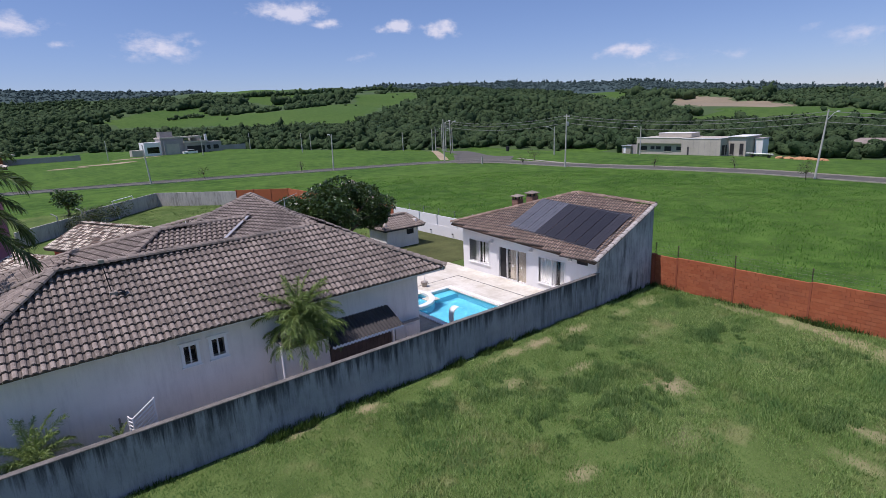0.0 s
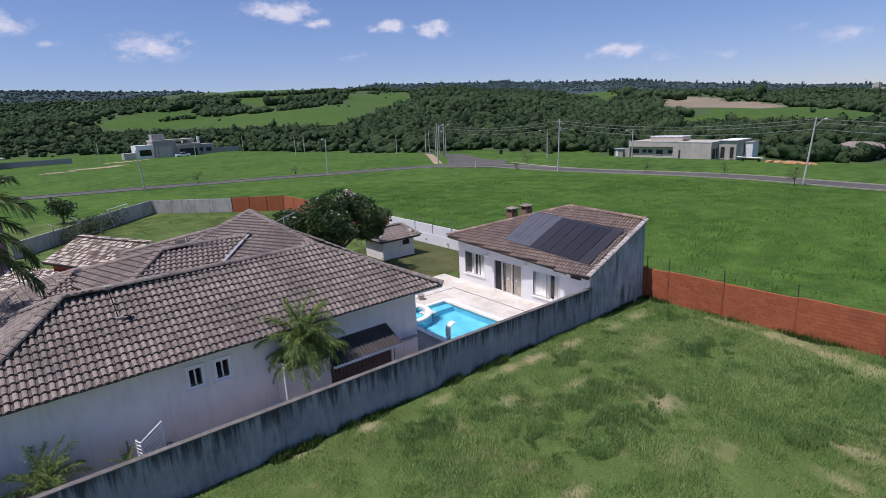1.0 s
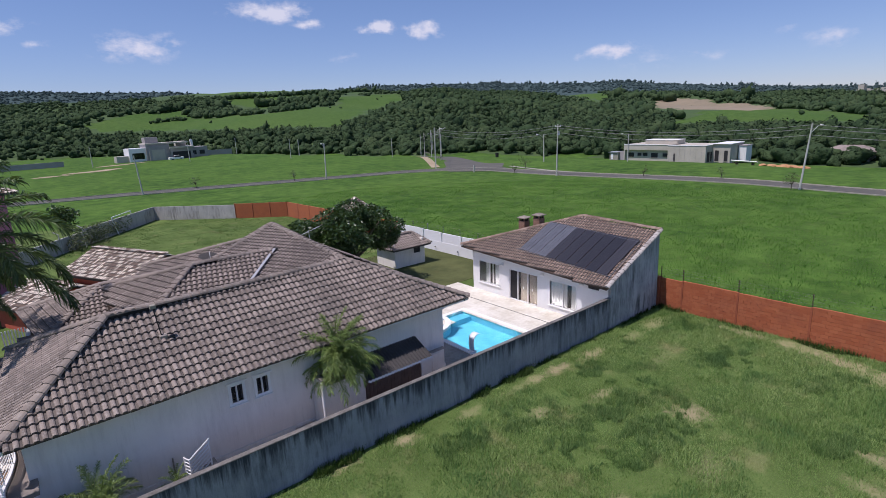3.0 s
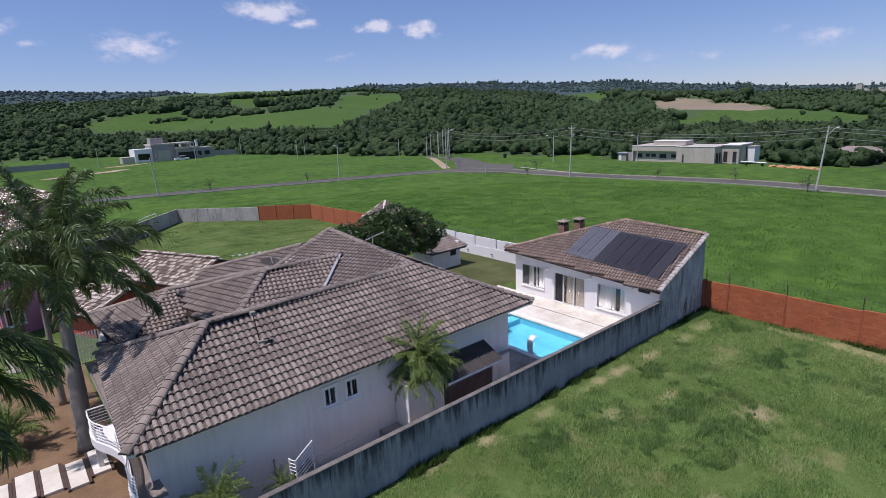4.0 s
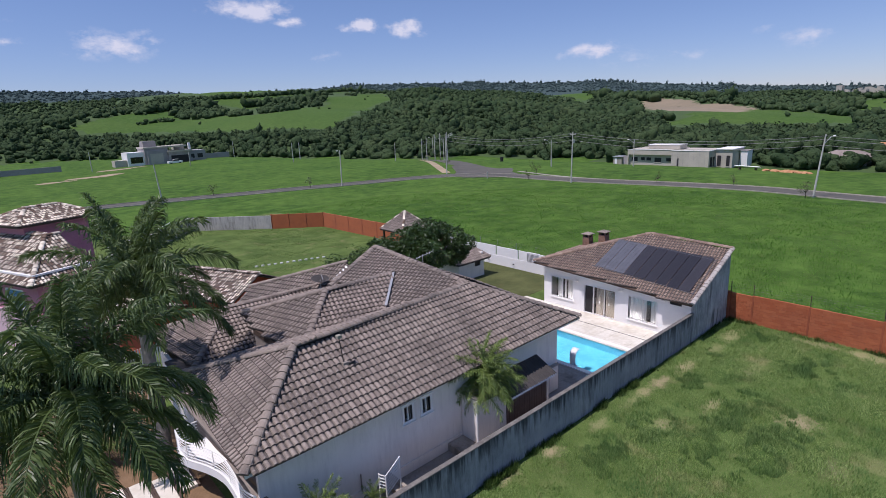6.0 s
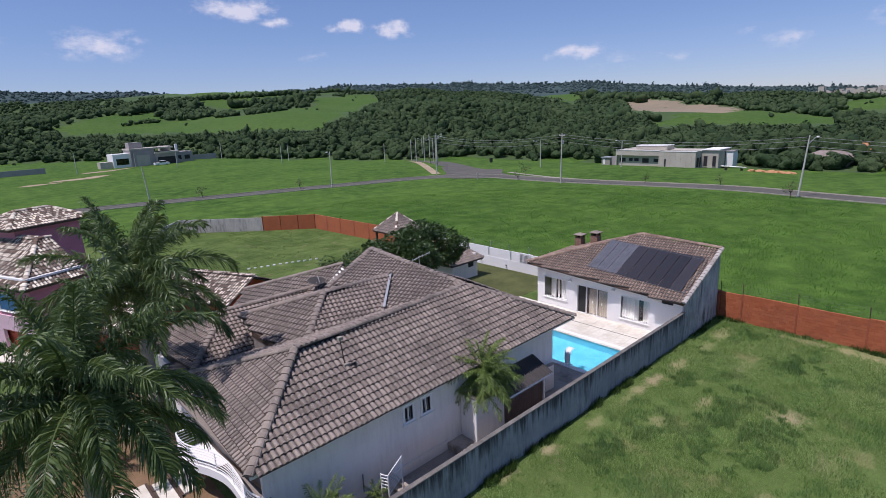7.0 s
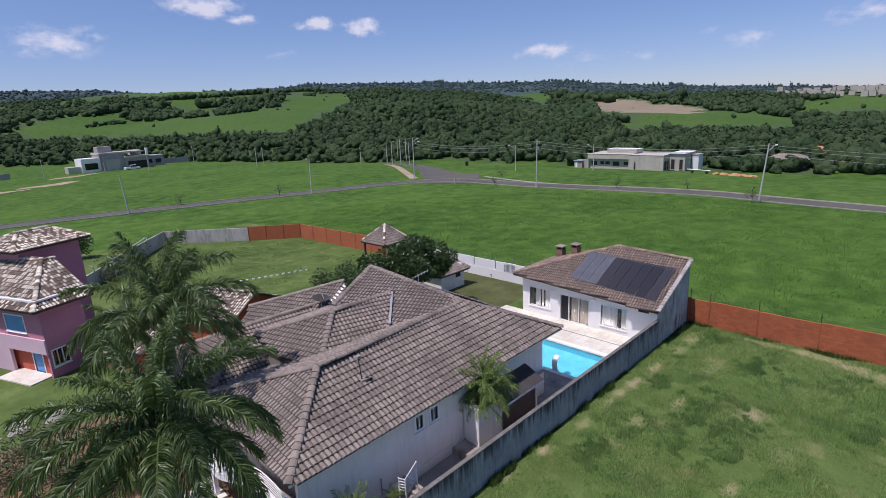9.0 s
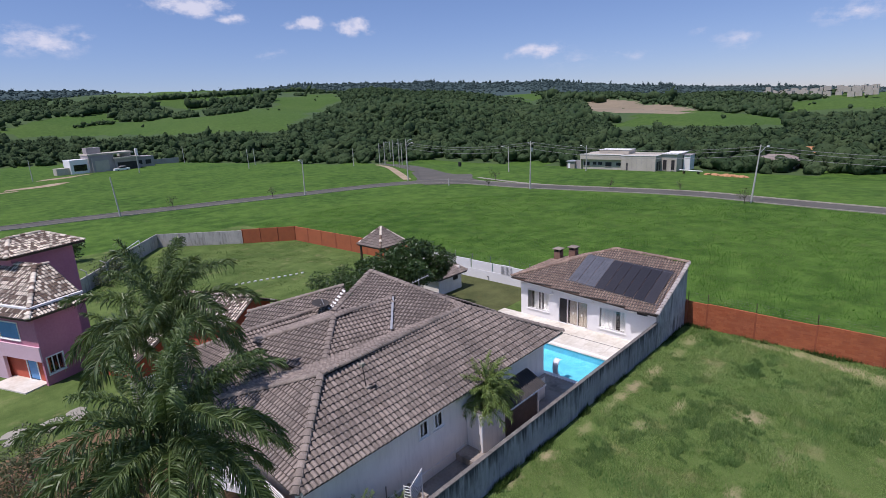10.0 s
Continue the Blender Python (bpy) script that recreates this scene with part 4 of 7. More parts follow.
wpart("wall_north", wall_run(Geo(), "x", -2.0, 14.75, 37.0, 37.2, 0, 3.6), M_HOUSE, house)
wpart("wall_back", wall_run(Geo(), "y", 30.4, 37.0, -2.2, -2.0, 0, 3.2), M_HOUSE, house)
wpart("wall_plinth", Geo().box(-2.97, 21.44, 0, 14.98, 21.5, 0.55), M_HOUSE, house)
TILE = tile_piece(0.25, 0.36, 0.075, 0.065)
house_tiles_near = []
# filler slab in the dip behind the front wing, with the step of the middle roof above it
# added to close gaps; its dark tone stands in for the palm's shadow
wpart("flat_roof", Geo().box(-2.6, 28.3, 3.40, 5.0, 34.5, 3.52), M_DARKTILE, house, "filler slab in the dip, shadow put into its dark colour")
a, b = Vector(RK1), Vector(RK2)
wpart("eave_board", Geo().add([a, b, b - Vector((0, 0, .32)), a - Vector((0, 0, .32)), a + Vector((.12, 0, 0)), b + Vector((.12, 0, 0)), b + Vector((.12, 0, -.32)), a + Vector((.12, 0, -.32))],
                              [(0, 1, 2, 3), (7, 6, 5, 4), (0, 4, 5, 1), (3, 2, 6, 7)]), M_WOODD, house, "dark timber eave board")
# step wall toned down for the palm's shadow on it
wpart("step_wall", Geo().add([a + Vector((.05, 0, -.32)), b + Vector((.05, 0, -.32)), (b.x + .05, b.y, 3.5), (a.x + .05, a.y, 3.5), a + Vector((.2, 0, -.32)), b + Vector((.2, 0, -.32)), (b.x + .2, b.y, 3.5), (a.x + .2, a.y, 3.5)],
                             [(0, 1, 2, 3), (7, 6, 5, 4), (0, 4, 5, 1), (0, 3, 7, 4), (1, 5, 6, 2)]), M_TAUPE_SHADE, house)
for key, poly in FACES.items():
    c, u, v, n = plane_frame(poly)
    flat = [tuple(np.array(p) - n * np.dot(np.array(p) - c, n) - n * 0.05) for p in poly]
    if plane_frame(poly)[3] @ np.cross(np.array(flat[1]) - flat[0], np.array(flat[2]) - flat[1]) < 0:
        flat = flat[::-1]
    low_edge = min(float(np.dot(np.array(p) - c, v)) for p in flat)
    flat = [tuple(np.array(p) + v * (0.22 if np.dot(np.array(p) - c, v) < low_edge + 0.3 else 0.0)) for p in flat]
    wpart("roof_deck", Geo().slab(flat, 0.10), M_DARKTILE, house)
    spots = tile_spots(poly, 0.25, 0.36)
    if key == "south":
        single = [m for m in spots if m.translation.x < 3.6]
        house_tiles_near = single[:300]
        spots = [m for m in spots if not any(m is s for s in house_tiles_near)]
    tiles_joined("roof_tiles", spots, TILE, M_TILE, house)
for p, q in ((S0, RI), (S1, RL), (RI, RL), (W1, RI), (RL, RA), (RE, RC), (RF, RE), (RK0, RE), (RN, RG), (RG, RG2), (RH, RG), (RB, RA), (RP2, RP1)):
    cap_row(p, q, M_RIDGE, house)
# fascia and soffit under the eaves
g = Geo().box(S0[0] + 0.05, 20.99, 3.93, S1[0] - 0.05, 21.04, 4.05)
wpart("fascia", g, M_TRIM, house)
g = Geo().box(S0[0] + 0.1, 21.04, 3.94, S1[0] - 0.1, 21.5, 3.97)
wpart("soffit", g, M_HOUSE, house)
# west fascia and soffit carry the eave shade in their colour
wpart("fascia", Geo().box(-3.5, 21.0, 3.92, -3.45, 30.6, 4.04), M_TAUPE_SHADE, house)
wpart("soffit", Geo().box(-3.45, 21.04, 3.94, -2.40, 30.6, 3.97), M_TAUPE_SHADE, house)
wpart("soffit", Geo().box(14.95, 21.04, 3.94, 16.3, 37.5, 3.97), M_HOUSE, house)
wpart("fascia", Geo().box(16.26, 20.99, 3.92, 16.31, 37.5, 4.04), M_TRIM, house)
for k in range(7):
    x, y = 7.75 + k * 0.26, 34.45 + k * 0.06
    z = 6.3 + 0.4815 * (x - 9.8) + 0.187 * (y - 35.3) + 0.1
    wpart("flashing", Geo().add([(x, y - .16, z - .03), (x + .12, y - .16, z + .03), (x + .12, y + .16, z + .09), (x, y + .16, z + .03), (x, y - .16, z + .0), (x + .12, y - .16, z + .06), (x + .12, y + .16, z + .12), (x, y + .16, z + .06)],
                                [(3, 2, 1, 0), (4, 5, 6, 7), (0, 1, 5, 4), (1, 2, 6, 5), (2, 3, 7, 6), (3, 0, 4, 7)]), M_TRIM, house, "pale strip of metal flashing")
# white metal valley gutter
a, b = Vector(RC) + Vector((0, 0, .15)), Vector(RD) + Vector((0, 0, .15))
s = Vector((0.055, -0.04, 0.0))
wpart("valley_gutter", Geo().add([a - s, a + s, b + s, b - s, a - s + Vector((0, 0, .05)), a + s + Vector((0, 0, .05)), b + s + Vector((0, 0, .05)), b - s + Vector((0, 0, .05))],
                                 [(0, 1, 2, 3), (4, 7, 6, 5), (0, 4, 5, 1), (1, 5, 6, 2), (2, 6, 7, 3), (3, 7, 4, 0)]), M_GALV, house)
for a0, a1 in ((3.75, 4.2), (4.8, 5.27)):
    w = window_unit(house, "x", 21.5, a0, a1, 2.65, 3.36, -1, 0.12, 0.10, 2)
    wpart("lintel", Geo().box(a0 - 0.19, 21.40, 3.48, a1 + 0.19, 21.5, 3.54), M_TRIM, w)
# dark sheet behind the panes in place of the unlit room
wpart("room_dark", Geo().box(3.3, 21.9, 2.2, 5.8, 22.0, 3.7), M_DARK, house)

# ---- pool house ----
pool_house = thing("pool_house", 29.0, 25.0, 0.0, "white pool house with a sloping brown tile roof and solar panels", "house")
PW1, PD, PW2 = (28.12, 30.28, 0.78, 2.44), (24.4, 27.1, 0.08, 2.32), (21.1, 23.28, 0.55, 2.24)
g = Geo()
wall_run(g, "y", 18.7, 31.05, 26.15, 26.33, 0, 2.98, [PW1, PD, PW2, (19.35, 20.2, 2.36, 2.66)])
v = [(x, y, z) for x in (26.15, 26.33) for y, z in ((18.7, 2.98), (31.05, 2.98), (31.05, 3.62))]
g.add(v, [(0, 2, 1), (3, 4, 5), (0, 3, 5, 2), (1, 2, 5, 4)])
wpart("wall_front", g, M_WHITE, pool_house)
g = Geo()
prof = [(26.15, 0.0), (31.84, 0.0), (31.84, 5.38), (26.15, 3.06)]
v = [(x, 18.5, z) for x, z in prof] + [(x, 18.7, z) for x, z in prof]
g.add(v, [(0, 1, 2, 3), (7, 6, 5, 4), (0, 4, 5, 1), (1, 5, 6, 2), (2, 6, 7, 3), (3, 7, 4, 0)])
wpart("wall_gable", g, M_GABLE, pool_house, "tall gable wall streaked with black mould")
wpart("wall_back", wall_run(Geo(), "y", 18.7, 31.05, 31.66, 31.84, 0, 2.9), M_WHITE, pool_house)
wpart("wall_upper", wall_run(Geo(), "y", 18.7, 24.7, 31.66, 31.84, 2.9, 5.25), M_WHITE, pool_house)
wpart("wall_side", wall_run(Geo(), "x", 26.33, 31.66, 30.87, 31.05, 0, 3.5), M_WHITE, pool_house)
# floor toned dark so that the room looks unlit
wpart("floor", Geo().box(26.33, 18.7, 0, 31.66, 30.87, 0.06), M_WOODD, pool_house)
PE0, PE1, PR0, PR1, PB = (25.55, 18.42, 2.88), (25.50, 31.7, 3.58), (31.85, 18.42, 5.47), (31.95, 24.8, 5.70), (32.3, 31.7, 3.56)
TILE_S = tile_piece(0.22, 0.34, 0.075, 0.05)
for poly in ([PE1, PE0, PR0, PR1], [PE1, PR1, PB]):
    c, u, v, n = plane_frame(poly)
    flat = [tuple(np.array(p) - n * 0.05) for p in poly]
    if n @ np.cross(np.array(flat[1]) - flat[0], np.array(flat[2]) - flat[1]) < 0:
        flat = flat[::-1]
    wpart("roof_deck", Geo().slab(flat, 0.10), M_WOODD, pool_house)
    tiles_joined("roof_tiles", tile_spots(poly, 0.22, 0.34), TILE_S, M_TILE_B, pool_house)
cap_row(PE0, PR0, M_VERGE, pool_house, 0.16, 0.38, "verge_tile")
cap_row(PR0, PR1, M_TILE_B, pool_house)
cap_row(PE1, PR1, M_TILE_B, pool_house)
e0, e1 = Vector((25.6, 18.5, 2.86)), Vector((25.56, 31.6, 3.54))
wpart("fascia", Geo().slab([e0, e0 + Vector((.05, 0, 0)), e1 + Vector((.05, 0, 0)), e1], 0.14), M_WOODD, pool_house)
wpart("soffit", Geo().slab([e0 + Vector((.05, 0, -.02)), (26.15, 18.5, 2.84), (26.15, 31.6, 3.52), e1 + Vector((.05, 0, -.02))], 0.03), M_WOODD, pool_house)

# ---- pool and terrace ----
ARC = [(18.3 + 2.0 * math.cos(t), 27.9 + 2.0 * math.sin(t)) for t in [radians(a) for a in range(-4, -106, -8)]]
POOL = [(17.75, 20.3), (22.0, 20.3), (22.0, 27.76)] + [(20.3, 27.76)] + ARC[1:] + [(17.75, 25.98)]


def offset_poly(poly, d):
    """The polygon moved outwards by d (counter-clockwise polygon)."""
    out, n = [], len(poly)
    for i in range(n):
        a, b, c = Vector(poly[i - 1]), Vector(poly[i]), Vector(poly[(i + 1) % n])
        n1, n2 = (b - a).normalized(), (c - b).normalized()
        n1, n2 = Vector((n1.y, -n1.x)), Vector((n2.y, -n2.x))
        m = (n1 + n2)
        m = m / max(m.length_squared, 0.4) * 2
        out.append(tuple(b + m * d))
    return out


pool = thing("swimming_pool", 20.0, 24.0, -1.2, "swimming pool with turquoise lining and white coping", "pool")
n = len(POOL)
outer, inner = offset_poly(POOL, 0.34), POOL
g = Geo()
v = [(x, y, 0.075) for x, y in inner] + [(x, y, 0.075) for x, y in outer] + [(x, y, -0.16) for x, y in inner] + [(x, y, 0.0) for x, y in outer]
g.add(v, [(i, (i + 1) % n, n + (i + 1) % n, n + i)[::-1] for i in range(n)] + [(i, 2 * n + i, 2 * n + (i + 1) % n, (i + 1) % n)[::-1] for i in range(n)]
      + [(n + i, n + (i + 1) % n, 3 * n + (i + 1) % n, 3 * n + i)[::-1] for i in range(n)])
wpart("coping", g, M_COPE, pool, "white stone pool coping")
g = Geo()
g.add([(x, y, -0.1) for x, y in inner] + [(x, y, -1.25) for x, y in inner], [(i, (i + 1) % n, n + (i + 1) % n, n + i)[::-1] for i in range(n)] + [tuple(range(n, 2 * n))])
wpart("basin", g, M_POOL, pool)
wpart("bench", Geo().box(20.2, 26.95, -1.25, 21.99, 27.75, -0.35), M_POOL, pool)
wpart("water", Geo().add([(x, y, -0.06) for x, y in inner], [tuple(range(n))]), M_WATER, pool).visible_shadow = False
spa = [(18.3 + 1.62 * math.cos(t), 27.9 + 1.62 * math.sin(t)) for t in [2 * math.pi * k / 28 for k in range(28)]]
spa_o = [(18.3 + 1.98 * math.cos(t), 27.9 + 1.98 * math.sin(t)) for t in [2 * math.pi * k / 28 for k in range(28)]]
hot = thing("hot_tub", 18.3, 27.9, -0.6, "round hot tub with white rim beside the pool", "hot tub")
m = 28
g = Geo().add([(x, y, 0.10) for x, y in spa] + [(x, y, 0.10) for x, y in spa_o] + [(x, y, -0.2) for x, y in spa] + [(x, y, 0.0) for x, y in spa_o],
              [(i, m + i, m + (i + 1) % m, (i + 1) % m) for i in range(m)] + [(i, (i + 1) % m, 2 * m + (i + 1) % m, 2 * m + i) for i in range(m)]
              + [(m + i, 3 * m + i, 3 * m + (i + 1) % m, m + (i + 1) % m) for i in range(m)])
wpart("rim", g, M_COPE, hot)
wpart("basin", Geo().add([(x, y, -0.15) for x, y in spa] + [(x, y, -0.9) for x, y in spa], [(i, (i + 1) % m, m + (i + 1) % m, m + i) for i in range(m)] + [tuple(range(m, 2 * m))]), M_POOL, hot)
wpart("water", Geo().add([(x, y, -0.03) for x, y in spa], [tuple(range(m))]), M_WATER, hot).visible_shadow = False

# stainless cascade: a bent sheet that rises and curls over the water
fountain = thing("cascade_fountain", 17.62, 22.3, 0.075, "curved stainless steel cascade standing on the pool coping", "fountain")
prof = [(0.0, 0.0), (-0.05, 0.35), (-0.04, 0.70), (0.06, 0.93), (0.24, 1.04), (0.44, 1.03), (0.62, 0.92)]
g = Geo()
v = []
for k, (dx, dz) in enumerate(prof):
    w = 0.19 + 0.05 * (k / 6)
    for t in (0.0, 0.05):
        v += [(17.72 + dx + t * 0.9, 22.3 - w, 0.075 + dz - t * 0.4), (17.72 + dx + t * 0.9, 22.3 + w, 0.075 + dz - t * 0.4)]
f = []
for k in range(len(prof) - 1):
    a, b = 4 * k, 4 * k + 4
    f += [(a, b, b + 1, a + 1), (a + 2, a + 3, b + 3, b + 2), (a, a + 2, b + 2, b), (a + 1, b + 1, b + 3, a + 3)]
f += [(0, 1, 3, 2), (24, 26, 27, 25)]
wpart("sheet", Geo().add(v, f), M_STEEL, fountain, "", True)
wpart("foot", Geo().box(17.6, 22.02, 0.075, 17.92, 22.58, 0.10, 0, 0.01), M_STEEL, fountain)

# planter pot by the hot tub, with a thin pole
pot = thing("plant_pot", 19.9, 30.2, 0.05, "small grey pot with a thin pole by the hot tub", "pot")
wpart("body", Geo().tube([(20.9, 29.2, .05), (20.9, 29.2, .25), (20.9, 29.2, .42)], [0.17, 0.22, 0.26], 12), M_CONC, pot)
wpart("pole", Geo().tube([(20.9, 29.2, .3), (20.92, 29.2, 2.0)], 0.02, 6), M_TRIM, pot)

# paved corridor between house and wall, terrace base, lawn, soil
structure("corridor_floor", Geo().box(-9.0, 18.68, -0.1, 17.40, 21.44, 0.03), M_CONC, "stained grey concrete paving beside the house", "floor")
structure("terrace_edge_floor", Geo().box(14.95, 21.44, -0.1, 17.40, 26.0, 0.03), M_CONC, "dark grey concrete strip beside the pool", "floor")
structure("lawn", Geo().box(22.5, 33.0, -0.1, 32.0, 46.0, 0.02), M_LAWN, "mown lawn strip by the white wall", "lawn")
wall_in = Geo().box(-15.0, 20.5, -0.1, -2.95, 41.5, 0.015)
structure("soil", wall_in, M_SOIL, "bare reddish soil of the front garden", "soil")

# stone terrace, tile by tile
terrace = structure("terrace", Geo().box(22.45, 18.68, -0.1, 26.15, 33.0, 0.03).box(14.95, 30.0, -0.1, 22.45, 33.0, 0.03).box(14.95, 26.0, -0.1, 16.3, 30.0, 0.03), M_DECKJ, "pale stone terrace round the pool", "terrace")
deck_me = {}
rng = random.Random(6)
around = offset_poly(POOL, 0.12)
for i in range(13):
    for j in range(17):
        x0, y0 = 14.97 + i * 0.86, 18.7 + j * 0.86
        x1, y1 = min(x0 + 0.85, 26.14), min(y0 + 0.85, 33.0)
        cx, cy = (x0 + x1) / 2, (y0 + y1) / 2
        if (cx < 17.4 and cy < 26.0) or (cx > 26.1) or x1 - x0 < 0.1 or y1 - y0 < 0.1:
            continue
        if any(inside(around, np.array(a), np.array(b)) and inside(around, np.array(cx), np.array(cy)) for a in (x0, x1) for b in (y0, y1)):
            continue
        if math.hypot(cx - 18.3, cy - 27.9) < 1.5:
            continue
        key = (round(x1 - x0, 2), round(y1 - y0, 2))
        if key not in deck_me:
            deck_me[key] = Geo().box(0, 0, -0.04, key[0], key[1], 0.02, 0, 0.006).mesh("deck_tile", M_DECK)
        ob = new("deck_tile", deck_me[key])
        ob.parent = terrace
        ob.location = (x0, y0, 0.03 + rng.uniform(0, 0.004))
part("drain", Geo().box(24.25, 18.7, 0.05, 24.31, 29.6, 0.058), M_DARK, terrace, "dark slot drain")
part("drain", Geo().box(18.5, 29.54, 0.05, 24.31, 29.6, 0.058), M_DARK, terrace, "dark slot drain")

# ---- things on the pool house ----


def pool_slope(x, y, lift=0.0):
    s = (PR0[2] - PE0[2]) / (PR0[0] - PE0[0])
    return (x - lift * s / math.hypot(1, s), y, PE0[2] + (x - PE0[0]) * s + 0.046 * (y - PE0[1]) + lift / math.hypot(1, s))


def panel(parent, y0, y1, x0, x1, mat):
    g = Geo()
    top = [pool_slope(x0, y0, 0.16), pool_slope(x0, y1, 0.16), pool_slope(x1, y1, 0.16), pool_slope(x1, y0, 0.16)]
    wpart("panel", g.slab(top[::-1], 0.03), mat, parent)


solar = thing("solar_heater", 28.6, 22.8, 3.9, "black solar pool heater mats laid on the tile roof", "solar panel")
for k in range(9):
    y1 = 26.55 - k * 0.84
    x0, x1 = 26.75 - k * 0.03, 30.25 + k * 0.01
    panel(solar, y1 - 0.79, y1, x0, x1, M_PANEL_L if k in (0, 1, 2) else M_PANEL)
    for q in (0.26, 0.53):
        g = Geo().tube([pool_slope(x0 + 0.05, y1 - q, 0.19), pool_slope(x1 - 0.05, y1 - q, 0.185)], 0.006, 5)
        wpart("rib", g, M_PANEL, solar)
for x, ya, yb in ((26.68, 26.8, 18.75), (30.34, 26.6, 18.9)):
    wpart("header_pipe", Geo().tube([pool_slope(x, ya, 0.15), pool_slope(x - 0.25, yb, 0.15)], 0.022, 6), M_PANEL_L, solar)
wpart("feed_pipe", Geo().tube([pool_slope(30.2, 18.8, 0.22), pool_slope(27.0, 18.72, 0.22), pool_slope(26.2, 18.72, 0.2)], 0.018, 6), M_PANEL_L, solar)


def chimney(y, ztop, label):
    c = thing("chimney", 31.6, y, ztop - 1.6, label, "chimney", "chimneys of the pool house")
    g = Geo()
    for k in range(14):
        z = ztop - 1.6 + k * 0.085
        g.box(31.27 + (k % 2) * 0.012, y - 0.33, z, 31.93, y + 0.33 - (k % 2) * 0.012, z + 0.075)
    g.box(31.28, y - 0.32, ztop - 1.6, 31.92, y + 0.32, ztop - 0.42)
    wpart("brick_shaft", g, mixed_brick, c)
    for dx, dy in ((-.24, -.24), (.24, -.24), (-.24, .24), (.24, .24)):
        wpart("cap_post", Geo().box(31.6 + dx - .06, y + dy - .06, ztop - .42, 31.6 + dx + .06, y + dy + .06, ztop - .2), mixed_brick, c)
    # black block standing in for the shade inside the flue
    wpart("flue_dark", Geo().box(31.45, y - .15, ztop - .42, 31.75, y + .15, ztop - .21), M_DARK, c)
    h = 0.44
    wpart("cap", Geo().add([(31.6 - h, y - h, ztop - .2), (31.6 + h, y - h, ztop - .2), (31.6 + h, y + h, ztop - .2), (31.6 - h, y + h, ztop - .2),
                            (31.6 - h, y - h, ztop - .15), (31.6 + h, y - h, ztop - .15), (31.6 + h, y + h, ztop - .15), (31.6 - h, y + h, ztop - .15), (31.6, y, ztop + .02)],
                           [(3, 2, 1, 0), (0, 1, 5, 4), (1, 2, 6, 5), (2, 3, 7, 6), (3, 0, 4, 7), (4, 5, 8), (5, 6, 8), (6, 7, 8), (7, 4, 8)]), M_RIDGE, c)


mixed_brick = mixed("chimney_brick", (0.20, 0.11, 0.075), (0.32, 0.19, 0.13), 3, 14, 0.95, 0.4)
chimney(30.45, 5.2, "brick barbecue chimney with a small tiled cap")
chimney(28.85, 5.6, "taller brick chimney with a small tiled cap")


def curtain(parent, y0, y1, z0, z1, x, mat, waves=7):
    g, n, v = Geo(), waves * 6, []
    for i in range(n + 1):
        s = i / n
        d = 0.05 * math.sin(s * waves * 2 * math.pi) + 0.02 * math.sin(s * 31)
        for z in (z0, z1):
            v.append((x + d * (1.0 if z == z0 else 0.7), y0 + (y1 - y0) * s, z))
    g.add(v, [(2 * i, 2 * i + 1, 2 * i + 3, 2 * i + 2) for i in range(n)])
    wpart("curtain", g, mat, parent, "", True)


w = window_unit(pool_house, "y", 26.15, PW1[0], PW1[1], PW1[2], PW1[3], -1, 0.06, 0.10, 2)
curtain(w, 28.15, 28.75, PW1[2], PW1[3], 26.36, M_CURTAIN, 3)
curtain(w, 28.95, 29.12, PW1[2], PW1[3], 26.40, M_CURTAIN, 1)
curtain(w, 29.35, 29.75, PW1[2], PW1[3], 26.38, M_CURTAIN, 3)
w = window_unit(pool_house, "y", 26.15, PW2[0], PW2[1], PW2[2], PW2[3], -1, 0.06, 0.10, 2)
curtain(w, 21.95, 23.26, PW2[2], PW2[3], 26.36, M_CURTAIN, 6)
curtain(w, 21.14, 21.62, PW2[2], PW2[3], 26.38, M_CURTAIN, 3)
w = window_unit(pool_house, "y", 26.15, PD[0], PD[1] - 0.85, PD[2], PD[3], -1, 0.05, 0.10, 2, None, "sliding_door", False)
curtain(w, 24.42, 25.3, PD[2], PD[3], 26.40, M_CURTAINB, 5)
curtain(w, 25.5, 26.15, PD[2], PD[3], 26.42, M_CURTAINB, 4)
wpart("door_leaf", Geo().box(26.28, PD[1] - 0.84, PD[2], 26.33, PD[1] - 0.02, PD[3]), M_DARK, w, "dark open doorway leaf")
wpart("handle", Geo().box(26.20, 25.72, 1.05, 26.25, 25.8, 1.22), M_TRIM, w)
wpart("handle", Geo().box(26.20, 24.9, 1.05, 26.25, 24.98, 1.22), M_TRIM, w)
wpart("vent_grille", Geo().box(26.2, 19.35, 2.36, 26.25, 20.2, 2.66), M_DARK, pool_house)
# added dark panel: the room's shade is put into its colour
wpart("inner_wall", Geo().box(27.6, 18.8, 0.06, 27.7, 30.8, 2.9), M_DARK, pool_house)
for y in (27.75, 23.9, 20.6):
    lamp = thing("wall_lamp", 26.15, y, 2.6, "small white floodlight under the pool house eave", "wall lamp", "lamps under the eave")
    wpart("bracket", Geo().box(26.05, y - .05, 2.62, 26.15, y + .05, 2.74), M_TRIM, lamp)
    wpart("head", Geo().tube([(26.08, y - .09, 2.64), (25.95, y - .12, 2.52)], [0.05, 0.08], 10), M_TRIM, lamp)
    wpart("head", Geo().tube([(26.08, y + .09, 2.64), (25.95, y + .12, 2.52)], [0.05, 0.08], 10), M_TRIM, lamp)

